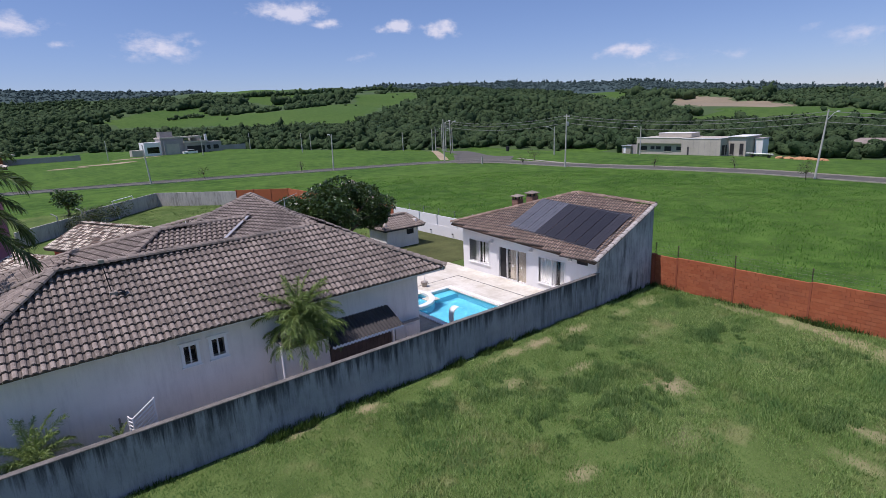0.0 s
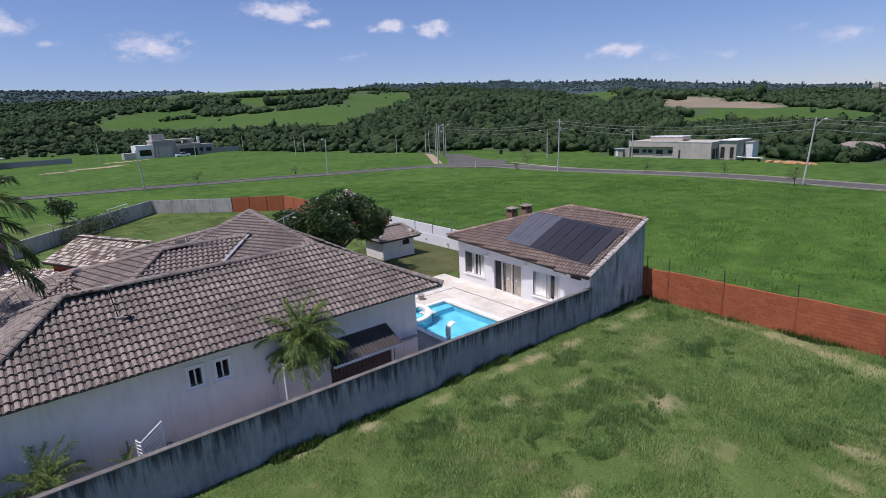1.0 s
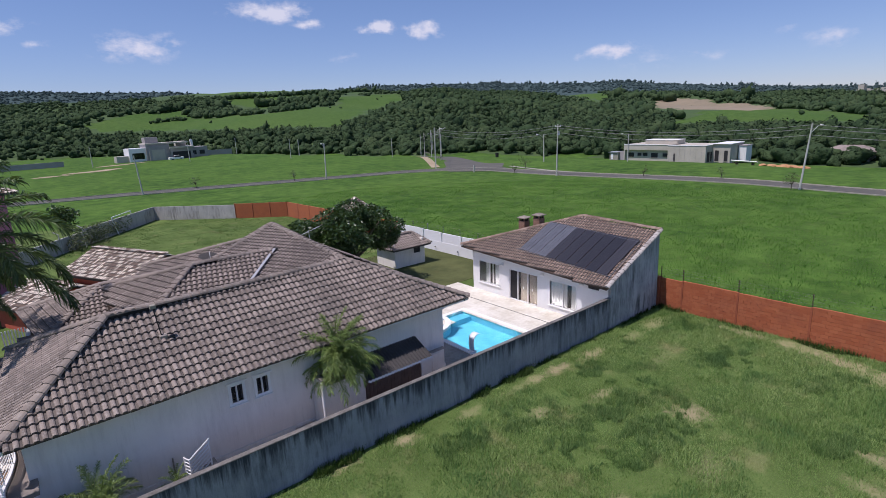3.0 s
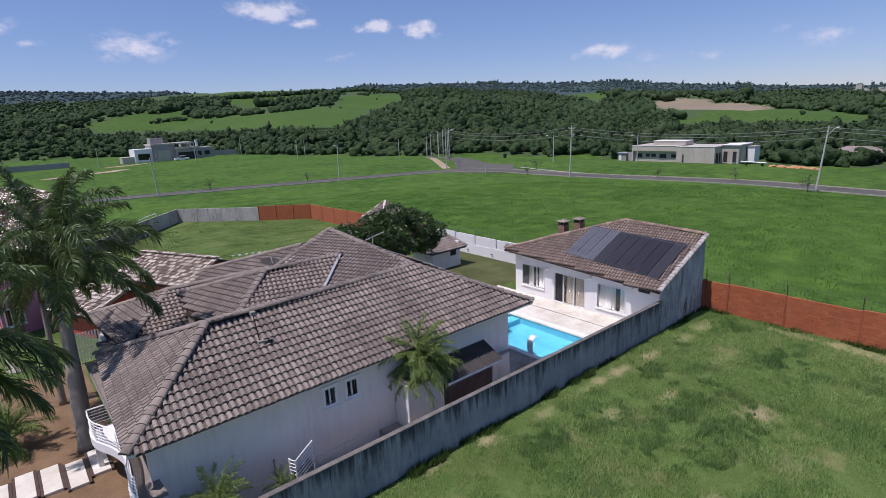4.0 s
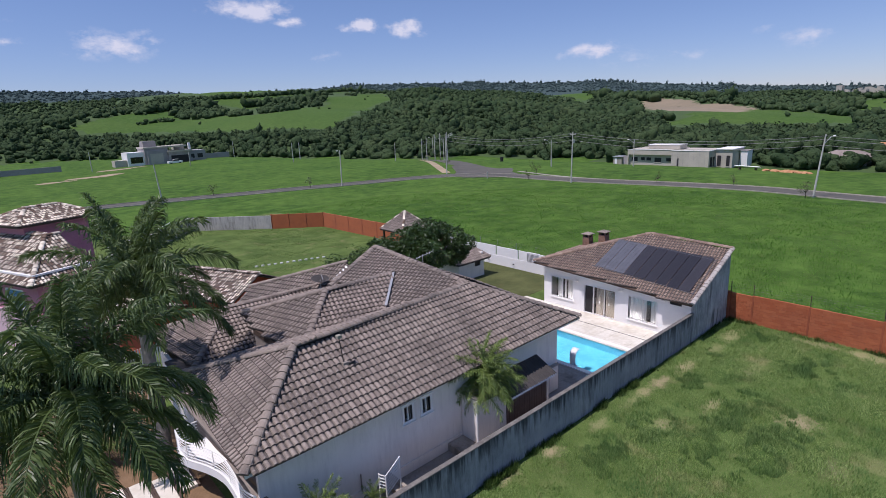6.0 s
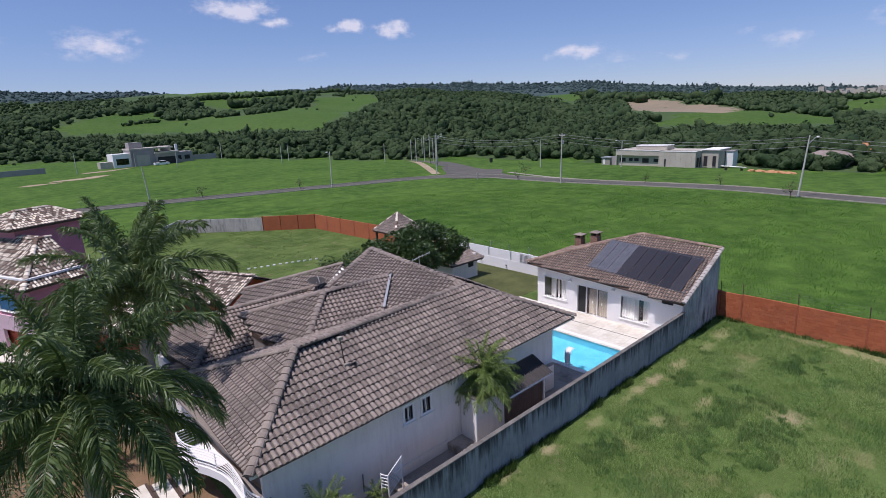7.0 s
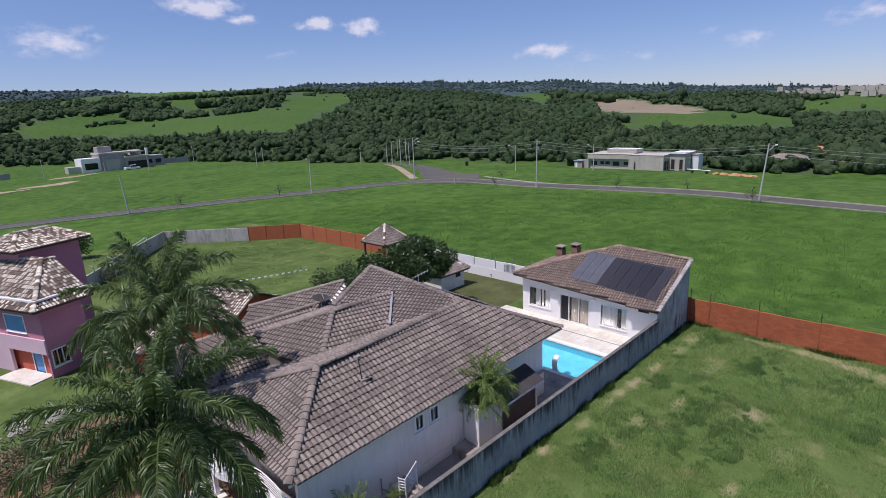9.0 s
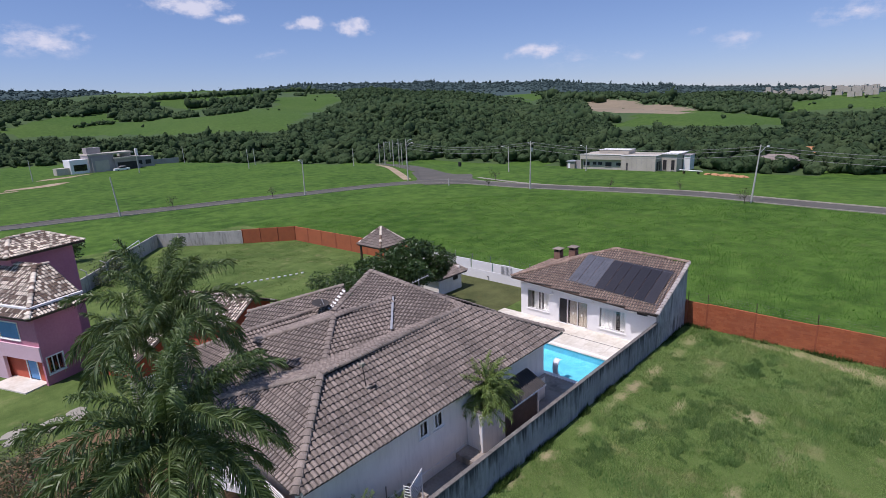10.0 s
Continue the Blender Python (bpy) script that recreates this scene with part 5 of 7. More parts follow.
# ---- red block wall ----
POSTS = [18.35, 16.82, 13.3, 9.35, 5.4, 1.4, -2.6, -6.6, -10.6, -14.6]
red_wall = structure("boundary_wall_2", Geo().box(32.08, -14.6, -0.2, 32.17, 18.35, 2.0), M_MORTAR, "red painted concrete block garden wall with pilasters", "wall")
rng = random.Random(3)
g = Geo()
near_blocks = []
for (ya, yb), top in zip(zip(POSTS, POSTS[1:]), (2.10, 2.16, 2.12, 2.2, 2.15, 2.2, 2.1, 2.1, 2.1)):
    rows = 11
    h = (top + 0.1) / rows
    for r in range(rows):
        y = yb - (0.2 if r % 2 else 0.0)
        while y < ya:
            y0, y1 = max(y, yb), min(y + 0.4, ya)
            if y1 - y0 > 0.05:
                d = rng.uniform(-0.006, 0.006)
                if y0 >= 7.9:
                    near_blocks.append((32.055 + d, y0 + 0.006, -0.1 + r * h + 0.005, round(y1 - y0 - 0.012, 2), round(h - 0.01, 3)))
                else:
                    g.box(32.055 + d, y0 + 0.006, -0.1 + r * h + 0.005, 32.075 + d, y1 - 0.006, -0.1 + (r + 1) * h - 0.005)
                if r == rows - 1:
                    g.box(32.055, y0 + 0.004, -0.1 + r * h, 32.195, y1 - 0.004, -0.1 + (r + 1) * h + rng.uniform(0, 0.02))
            y += 0.4


def block_mat(name, island):
    k = Nodes(name)
    col = k.mix(k.random(island), (0.36, 0.095, 0.035), (0.43, 0.13, 0.052))
    col = k.mix(k.ramp(k.noise(0.8, 5, 0.65), 0.45, 0.75, 0.0, 0.55), col, (0.24, 0.075, 0.04))
    col = k.mix(k.ramp(k.noise(4.5, 6, 0.7), 0.6, 0.75, 0.0, 0.5), col, (0.50, 0.21, 0.11))
    k.bump(k.noise(30, 4), 0.3, 0.01)
    return k.done(col, 0.95)


M_BLOCKS, M_BLOCK_ONE = block_mat("red_block_faces", True), block_mat("red_block_face", False)
part("end_post", Geo().box(31.85, 18.36, -0.2, 32.2, 18.6, 2.2), M_POST, red_wall)
blocks = part("blocks", g, M_BLOCKS, red_wall)
blocks["kind"] = "stuff"
for i, y in enumerate(POSTS):
    part("pilaster", Geo().box(32.02, y - 0.055, -0.2, 32.22, y + 0.055, 2.16), M_POST, red_wall)
    rod = thing("fence_rod", 32.12, y, 2.15, "rusty electric fence rod on the red wall", "fence post", "rods on the red wall")
    wpart("rod", Geo().tube([(32.12, y, 2.12), (32.12, y + 0.03, 2.95)], 0.022, 6), M_WOODD, rod)
    for z in (2.35, 2.55, 2.75, 2.9):
        wpart("insulator", Geo().tube([(32.04, y, z), (32.20, y, z)], 0.028, 6), M_WOODD, rod)
for z in (2.35, 2.55, 2.75, 2.9):
    tagged(part("fence_wire", Geo().tube([(32.08, 18.35, z), (32.08, -14.6, z)], 0.0025, 4), M_WIRE), "thin steel electric fence wire", "wire", "wires over the red wall")

# ---- white wall behind the lawn ----
white = structure("boundary_wall_3", Geo().box(32.0, 30.6, -0.3, 32.18, 50.0, 1.05).box(32.02, 30.6, 1.05, 32.14, 36.2, 2.0), M_WHITE, "white rendered garden wall with slits and a louvre", "wall")
for ya, yb, top in ((37.8, 38.85, 2.02), (39.0, 41.9, 2.02), (42.05, 44.9, 2.05), (45.05, 50.0, 2.08)):
    part("wall_panel", Geo().box(32.02, ya, 1.05, 32.14, yb, top), M_WHITE, white)
for k in range(8):
    y = 31.6 + k * 2.55
    rod = thing("fence_rod", 32.1, y, 2.0, "thin grey electric fence rod on the white wall", "fence post", "rods on the white wall")
    wpart("rod", Geo().tube([(32.1, y, 1.9), (32.12, y, 2.75)], 0.02, 6), M_GALV, rod)
    for z in (2.2, 2.4, 2.6):
        wpart("insulator", Geo().tube([(32.03, y, z), (32.18, y, z)], 0.024, 6), M_DARK, rod)
for z in (2.2, 2.4, 2.6, 2.72):
    tagged(part("fence_wire", Geo().tube([(32.07, 31.3, z), (32.07, 50.0, z)], 0.003, 4), M_WIRE), "thin steel electric fence wire", "wire", "wires over the white wall")
louvre = thing("louvre", 32.05, 37.0, 0.5, "dark slatted ventilation louvre in the white wall", "louvre")
wpart("frame", Geo().box(32.0, 36.2, 1.95, 32.14, 37.8, 2.05).box(32.0, 36.2, 1.05, 32.1, 36.26, 1.95).box(32.0, 37.74, 1.05, 32.1, 37.8, 1.95), M_WHITE, louvre)
for k in range(8):
    z = 1.08 + k * 0.11
    wpart("slat", Geo().add([(31.98, 36.26, z), (31.98, 37.74, z), (32.08, 37.74, z + 0.07), (32.08, 36.26, z + 0.07), (31.98, 36.26, z + .015), (31.98, 37.74, z + .015), (32.08, 37.74, z + 0.085), (32.08, 36.26, z + 0.085)],
                            [(0, 3, 2, 1), (4, 5, 6, 7), (0, 1, 5, 4), (2, 3, 7, 6), (1, 2, 6, 5), (3, 0, 4, 7)]), M_GALV, louvre)
wpart("backing", Geo().box(32.11, 36.2, 1.05, 32.13, 37.8, 1.95), M_DARK, louvre)
for y in (35.0, 39.5, 43.0):
    sp = thing("wall_spot", 31.98, y, 0.5, "small dark garden spotlight on the white wall", "spotlight", "spots on the white wall")
    wpart("body", Geo().tube([(31.99, y, .42), (31.88, y, .46)], [0.05, 0.07], 8), M_DARK, sp)

# ---- tool shed on the lawn ----
shed = thing("garden_shed", 26.8, 41.7, 0.0, "small grey garden shed with a tiled roof", "shed")
g = Geo()
wall_run(g, "x", 25.0, 28.5, 40.4, 40.55, 0, 1.9, [(27.2, 28.0, 1.1, 1.6)])
wpart("wall_front", g, M_HOUSE, shed)
wpart("wall_side", wall_run(Geo(), "y", 40.55, 43.4, 28.35, 28.5, 0, 2.4), M_HOUSE, shed)
wpart("wall_side", wall_run(Geo(), "y", 40.55, 43.4, 25.0, 25.15, 0, 2.4), M_HOUSE, shed)
wpart("wall_back", wall_run(Geo(), "x", 25.15, 28.35, 43.25, 43.4, 0, 2.4), M_HOUSE, shed)
wpart("window_dark", Geo().box(27.2, 40.48, 1.1, 28.0, 40.52, 1.6), M_DARK, shed)
for poly in ([(24.6, 39.95, 1.85), (28.95, 39.95, 1.85), (28.2, 42.0, 2.75), (25.2, 42.0, 2.75)], [(28.95, 39.95, 1.85), (28.95, 43.8, 1.85), (28.2, 42.0, 2.75)],
             [(28.95, 43.8, 1.85), (24.6, 43.8, 1.85), (25.2, 42.0, 2.75), (28.2, 42.0, 2.75)], [(24.6, 43.8, 1.85), (24.6, 39.95, 1.85), (25.2, 42.0, 2.75)]):
    wpart("roof_deck", Geo().slab([(x, y, z - 0.03) for x, y, z in poly], 0.08), M_DARKTILE, shed)
    tiles_joined("roof_tiles", tile_spots(poly, 0.26, 0.34), tile_piece(0.26, 0.34, 0.05, 0.03), M_TILE, shed)
cap_row((25.2, 42.0, 2.75), (28.2, 42.0, 2.75), M_RIDGE, shed)
cap_row((28.95, 39.95, 1.85), (28.2, 42.0, 2.75), M_RIDGE, shed)

# ---- light well, gate and lean-to beside the house ----
well = thing("light_well", 8.3, 21.0, 0.0, "rendered light well wall beside the house with a white downpipe", "wall")
wpart("wall_west", Geo().box(7.2, 20.42, 0.03, 7.34, 21.44, 2.72), M_HOUSE, well)
wpart("wall_front", Geo().box(7.34, 20.42, 0.03, 9.3, 20.56, 2.45), M_HOUSE, well)
wpart("coping", Geo().box(7.16, 20.38, 2.72, 7.38, 21.44, 2.77), M_WALL_CAP, well)
wpart("coping", Geo().box(7.38, 20.38, 2.45, 9.34, 20.60, 2.50), M_WALL_CAP, well)
wpart("bed", Geo().box(7.34, 20.56, 0.03, 9.3, 21.44, 0.35), M_SOIL, well)
wpart("downpipe", Geo().tube([(7.17, 20.36, 0.03), (7.17, 20.36, 2.7)], 0.055, 10), M_TRIM, well)

gate = thing("service_gate", 10.9, 20.45, 0.03, "dark brown sheet metal gate under the lean-to", "gate")
for k in range(16):
    x = 9.34 + k * 0.2
    wpart("board", Geo().box(x, 20.42, 0.03, x + 0.185, 20.46, 1.95), M_BROWN, gate)
wpart("post", Geo().box(12.55, 20.36, 0.03, 12.68, 20.49, 2.05), M_HOUSE, gate)
wpart("rail", Geo().box(9.34, 20.46, 0.4, 12.55, 20.5, 0.48), M_BROWN, gate)
wpart("rail", Geo().box(9.34, 20.46, 1.6, 12.55, 20.5, 1.68), M_BROWN, gate)

lean = thing("lean_to", 11.2, 20.9, 2.0, "lean-to roof of dark corrugated sheets", "awning")
g, v = Geo(), []
n = 96
for i in range(n + 1):
    x = 9.3 + 3.75 * i / n
    w_ = 0.035 * math.sin(i / n * 21 * 2 * math.pi)
    v += [(x, 20.10, 2.06 + w_), (x, 21.5, 2.72 + w_), (x, 20.10, 2.04 + w_ - 0.02), (x, 21.5, 2.70 + w_ - 0.02)]
f = []
for i in range(n):
    a = 4 * i
    f += [(a, a + 4, a + 5, a + 1), (a + 2, a + 3, a + 7, a + 6), (a, a + 2, a + 6, a + 4)]
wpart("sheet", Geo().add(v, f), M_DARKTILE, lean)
wpart("edge_strip", Geo().add([(p[0], p[1] - 0.012, p[2] + (0.02 if k % 2 == 0 else -0.10)) for p in [v[4 * i] for i in range(n + 1)] for k in (0, 1)],
                              [(2 * i, 2 * i + 2, 2 * i + 3, 2 * i + 1) for i in range(n)]), M_TRIM, lean, "scalloped pale edge strip")
for x in (9.5, 11.1, 12.7):
    wpart("rafter", Geo().add([(x - .04, 20.15, 1.98), (x + .04, 20.15, 1.98), (x + .04, 21.5, 2.6), (x - .04, 21.5, 2.6), (x - .04, 20.15, 2.04), (x + .04, 20.15, 2.04), (x + .04, 21.5, 2.66), (x - .04, 21.5, 2.66)],
                              [(0, 1, 2, 3), (4, 7, 6, 5), (0, 4, 5, 1), (1, 5, 6, 2), (2, 6, 7, 3), (3, 7, 4, 0)]), M_WOODD, lean)
tank = thing("meter_cupboard", 13.9, 21.4, 0.03, "plain rendered meter cupboard against the house wall", "cupboard")
wpart("body", Geo().box(13.3, 21.25, 0.03, 14.75, 21.44, 1.55), M_HOUSE, tank)
wpart("door", Geo().box(13.9, 21.22, 0.2, 14.6, 21.25, 1.45), M_HOUSE, tank)
wpart("top", Geo().box(13.26, 21.2, 1.55, 14.8, 21.44, 1.60), M_CONC, tank)
low = structure("corridor_kerb", Geo().box(6.2, 18.72, 0.03, 7.2, 21.44, 0.42).box(13.1, 19.2, 0.03, 17.3, 19.35, 0.5), M_CONC, "low concrete upstand in the side corridor", "kerb")

# white railing gate at the side steps
rail = thing("stair_railing", 2.1, 20.0, 0.03, "white painted steel railing of the side steps", "railing")
p0, p1 = Vector((1.55, 20.0, 1.86)), Vector((2.28, 20.0, 2.38))
for k in range(7):
    dz = -0.15 * k
    wpart("bar", Geo().tube([p0 + Vector((0, 0, dz)), p1 + Vector((0, 0, dz))], 0.022, 6), M_TRIM, rail)
wpart("post", Geo().tube([(1.55, 20.0, 0.03), (1.55, 20.0, 1.88)], 0.03, 8), M_TRIM, rail)
wpart("post", Geo().tube([(2.28, 20.0, 0.03), (2.28, 20.0, 2.40)], 0.03, 8), M_TRIM, rail)
wpart("post", Geo().tube([(1.45, 20.35, 0.03), (1.45, 20.35, 1.84)], 0.03, 8), M_TRIM, rail)
for k in range(5):
    wpart("bar", Geo().tube([(1.55, 20.0, 1.84 - .15 * k), (1.45, 20.35, 1.80 - .15 * k)], 0.02, 6), M_TRIM, rail)
steps = thing("side_steps", 2.2, 20.6, 0.03, "concrete side steps up to the house", "steps")
for k in range(4):
    wpart("step", Geo().box(1.7 + k * 0.28, 20.05, 0.03, 2.7, 21.4, 0.2 + k * 0.17), M_CONC, steps)
pipe = thing("wall_pipe", 1.25, 21.45, 0.4, "short grey pipe on the house wall", "pipe")
wpart("tube", Geo().tube([(1.25, 21.42, 0.5), (1.25, 21.42, 1.35)], 0.03, 8), M_CONC, pipe)

# ---- curved white balcony stair at the west end ----
stair = thing("curved_stair", -3.8, 25.0, 0.0, "curved white concrete stair with tubular steel rails", "stair")
line = smooth_line([(-3.95, 28.3), (-3.95, 27.2), (-3.48, 25.6), (-3.30, 24.2), (-3.42, 22.6), (-3.62, 21.2), (-3.55, 20.2)], 6)
zs = np.interp(np.linspace(0, 1, len(line)), [0, 0.2, 0.45, 1.0], [1.82, 1.82, 2.1, 2.75])
g, v, n = Geo(), [], len(line)
for p, z in zip(line, zs):
    v += [(p.x - .06, p.y, z + .10), (p.x + .06, p.y, z + .10), (p.x + .06, p.y, z - .28), (p.x - .06, p.y, z - .28)]
f = [(0, 1, 2, 3), (4 * n - 1, 4 * n - 2, 4 * n - 3, 4 * n - 4)]
for i in range(n - 1):
    for j in range(4):
        f.append((4 * i + j, 4 * i + 4 + j, 4 * i + 4 + (j + 1) % 4, 4 * i + (j + 1) % 4))
wpart("stringer", Geo().add(v, f), M_TRIM, stair)


def tread_strip(a, b):
    """The walking surface from one point of the line to another, as a closed slab."""
    v = []
    for p, z in list(zip(line, zs))[a:b]:
        v += [(p.x + .07, p.y, z), (-2.72, p.y, z), (p.x + .07, p.y, z - .14), (-2.72, p.y, z - .14)]
    m = b - a - 1
    f = [(0, 2, 3, 1), (4 * m, 4 * m + 1, 4 * m + 3, 4 * m + 2)]
    for i in range(m):
        o = 4 * i
        f += [(o, o + 1, o + 5, o + 4), (o + 2, o + 6, o + 7, o + 3), (o, o + 4, o + 6, o + 2), (o + 1, o + 3, o + 7, o + 5)]
    return Geo().add(v, f)


wpart("landing", tread_strip(0, n // 3 + 1), M_TRIM, stair)
wpart("flight", tread_strip(n // 3, n), M_TAUPE_SHADE, stair, "flight of the stair in the shaded wall tone")
for k in range(6):
    pts = [(p.x, p.y, z + 0.24 + 0.14 * k) for p, z in zip(line, zs)]
    wpart("rail", Geo().tube([(-3.0, 28.32, pts[0][2])] + pts, 0.032 if k == 5 else 0.018, 6), M_TRIM, stair)
for i in range(0, n, 7):
    p, z = line[i], zs[i]
    wpart("baluster", Geo().tube([(p.x, p.y, z), (p.x, p.y, z + 0.95)], 0.022, 6), M_TRIM, stair)
for p in ((-3.85, 28.1), (-3.7, 22.0)):
    wpart("pillar", Geo().box(p[0] - .1, p[1] - .1, 0.0, p[0] + .1, p[1] + .1, 1.7), M_TRIM, stair)
# stepping slabs in the soil
for k in range(7):
    x = -3.88 - k * 0.87
    s = thing("paving_slab", x, 28.4, 0.015, "white concrete garden slab framed by dark timber", "slab", "slabs of the garden path")
    dy = (0.15, -0.25, 0.05, 0.2, -0.1, 0.1, 0.0)[k]
    wpart("top", Geo().box(x - .32, 27.45 + dy, 0.015, x + .32, 29.6 + dy, 0.15, 0, 0.012), M_DECK, s)
    wpart("edge", Geo().box(x - .43, 27.4 + dy, 0.015, x - .33, 29.65 + dy, 0.13), M_WOODD, s)
    wpart("edge", Geo().box(x + .33, 27.4 + dy, 0.015, x + .43, 29.65 + dy, 0.13), M_WOODD, s)

# ---- things on the house roof ----
vent = thing("vent_pipe", 1.98, 23.2, 5.5, "grey vent pipe with a pale cap on the tiles", "vent")
wpart("pipe", Geo().tube([(1.98, 23.2, 5.4), (1.80, 23.14, 6.86)], 0.022, 6), M_DARK, vent)
wpart("cap", Geo().box(1.70, 23.05, 6.84, 1.90, 23.23, 6.99, 0, 0.02), M_KERB, vent, "pale square cap")
wpart("flashing", Geo().box(1.86, 23.05, 5.45, 2.14, 23.34, 5.68, 0, 0.02), M_CONC, vent)
wpart("elbow", Geo().tube([(2.12, 23.02, 5.58), (2.38, 23.0, 5.60)], 0.055, 8), M_DARK, vent)
dish = thing("satellite_dish", 7.3, 34.75, 5.1, "dark mesh satellite dish behind the roof ridge", "dish")
g = Geo()
v = [(7.3, 34.75, 5.70)]
for r, z in ((0.3, 5.74), (0.58, 5.84)):
    v += [(7.3 + r * math.cos(t), 34.75 + r * math.sin(t), z + 0.12 * math.sin(t)) for t in [2 * math.pi * k / 20 for k in range(20)]]
f = [(0, 1 + i, 1 + (i + 1) % 20) for i in range(20)] + [(1 + i, 21 + i, 21 + (i + 1) % 20, 1 + (i + 1) % 20) for i in range(20)]
wpart("bowl", Geo().add(v, f), M_DARKTILE, dish)
wpart("mast", Geo().tube([(7.3, 34.75, 5.1), (7.3, 34.75, 5.72)], 0.03, 8), M_GALV, dish)
wpart("arm", Geo().tube([(7.25, 34.25, 5.82), (7.35, 34.65, 6.15)], 0.015, 6), M_GALV, dish)
aerial = thing("tv_aerial", 11.4, 29.0, 6.9, "metal television aerial on the ridge", "aerial")
wpart("mast", Geo().tube([(11.4, 29.0, 6.8), (11.4, 29.05, 7.55)], 0.022, 6), M_GALV, aerial)
wpart("boom", Geo().tube([(11.1, 29.3, 7.3), (11.9, 28.6, 7.75)], 0.016, 6), M_GALV, aerial)
for k in range(6):
    c = Vector((11.1, 29.3, 7.3)).lerp(Vector((11.9, 28.6, 7.75)), k / 5)
    wpart("element", Geo().tube([c + Vector((.25, .28, 0)), c - Vector((.25, .28, 0))], 0.01, 5), M_GALV, aerial)

# ---- palms ----


def frond_mesh(name, length, pairs, leaf, tilt, bend, seed, mat, width=0.017, hang_down=1.0):
    """A feather leaf going out along +x: the stalk starts at the tilt (degrees) and bows over; its leaflets hang."""
    rng = random.Random(seed)
    g = Geo()
    n = 16
    p, spine = Vector((0, 0, 0)), []
    for i in range(n + 1):
        s = i / n
        spine.append(p.copy())
        a = radians(tilt - bend * s ** 1.25)
        p = p + Vector((math.cos(a), 0.10 * math.sin(2.2 * s + seed), math.sin(a))) * length / n
    g.tube(spine, [0.040 * (1 - 0.88 * i / n) + 0.004 for i in range(n + 1)], 5)
    for i in range(pairs):
        s = min(max(0.14 + 0.86 * (i + rng.uniform(-.4, .4)) / pairs, 0.1), 0.995)
        k = min(int(s * n), n - 1)
        p = spine[k].lerp(spine[k + 1], s * n - k)
        d = (spine[k + 1] - spine[k]).normalized()
        up = Vector((-d.z, 0, d.x))
        for side in (-1, 1):
            ln = leaf * (0.42 + 0.7 * math.sin(math.pi * min(1, s * 0.86 + 0.1)) ** 0.7) * rng.uniform(0.75, 1.12)
            out = (Vector((0, side * rng.uniform(0.55, 1.0), 0)) + up * rng.uniform(-0.35, 0.75) + d * (rng.uniform(0.3, 0.7) + 0.5 * s * s)).normalized()
            flat = Vector((rng.gauss(0, 1), rng.gauss(0, 1), rng.gauss(0, .5)))
            w = out.cross(flat).normalized() * width * rng.uniform(0.75, 1.2)
            sag = hang_down * rng.uniform(0.5, 1.05)
            a = p
            b = p + out * ln * 0.36 + Vector((0, 0, -0.07 * ln * sag))
            c = p + out * ln * 0.58 + Vector((0, 0, -0.38 * ln * sag))
            e = p + out * ln * 0.66 + Vector((0, 0, -0.80 * ln * sag))
            g.add([a - w * 0.5, a + w * 0.5, b + w, b - w, c + w * 0.85, c - w * 0.85, e], [(0, 1, 2, 3), (3, 2, 4, 5), (5, 4, 6)])
    return g.mesh(name, mat)


def frond_set(length, pairs, leaf, mat, width, tilts, bends, hang_down=1.0):
    """Fronds by starting tilt, two of each."""
    return [(t, [frond_mesh("frond", length, pairs, leaf, t, b + 14 * k, 7 * i + k, mat, width, hang_down) for k in (0, 1)]) for i, (t, b) in enumerate(zip(tilts, bends))]


FRONDS = frond_set(3.9, 150, 0.90, M_FROND, 0.020, (86, 70, 54, 38, 22, 4, -16, -38), (26, 56, 74, 82, 78, 68, 52, 36), 0.72)
FRONDS_S = frond_set(2.1, 66, 0.52, M_FROND_B, 0.012, (84, 66, 48, 30, 10, -12), (24, 42, 60, 68, 62, 50), 0.55)


def palm(x, y, crown_z, trunk_r, count, fronds, label, scale=1.0, seed=1, lean=(0.0, 0.0), shaft=1.5, group="", base=0.0, low=-35, high=84):
    rng = random.Random(seed)
    t = thing("palm_tree", x, y, base, label, "palm tree", group)
    h = crown_z - base
    path, radii = [], []
    for i in range(22):
        s = i / 21
        path.append((x + lean[0] * s, y + lean[1] * s, base + (h - shaft) * s))
        bulge = 1.25 - 0.3 * s + 0.22 * math.exp(-((s - 0.4) / 0.22) ** 2) + (0.35 * math.exp(-s * 18))
        radii.append(trunk_r * bulge * (1.0 if i % 2 else 0.965))
    wpart("trunk", Geo().tube(path, radii, 14), M_TRUNK, t, "", True)
    top = Vector((x + lean[0], y + lean[1], crown_z))
    if shaft > 0:
        wpart("crownshaft", Geo().tube([top - Vector((0, 0, shaft + .03)), top - Vector((0, 0, shaft * .6)), top], [trunk_r * 0.95, trunk_r * 0.92, trunk_r * 0.42], 12), M_SHAFT, t, "smooth green crownshaft", True)
    for i in range(count):
        az = i * 2.39996 + rng.uniform(-.3, .3)
        s = i / max(count - 1, 1)
        tilt = high - (high - low) * s + rng.uniform(-7, 7)
        kind = min(fronds, key=lambda q: abs(q[0] - tilt))[1]
        ob = new("frond", kind[rng.randrange(2)])
        ob.parent = t
        m = Matrix.Translation(top - Vector(t.location) + Vector((0, 0, 0.25 - 0.3 * s))) @ Matrix.Rotation(az, 4, "Z") @ Matrix.Rotation(-radians(rng.uniform(-5, 5)), 4, "Y") @ Matrix.Rotation(radians(rng.uniform(-14, 14)), 4, "X")
        ob.matrix_basis = m @ Matrix.Scale(scale * rng.uniform(0.85, 1.1), 4)
    return t


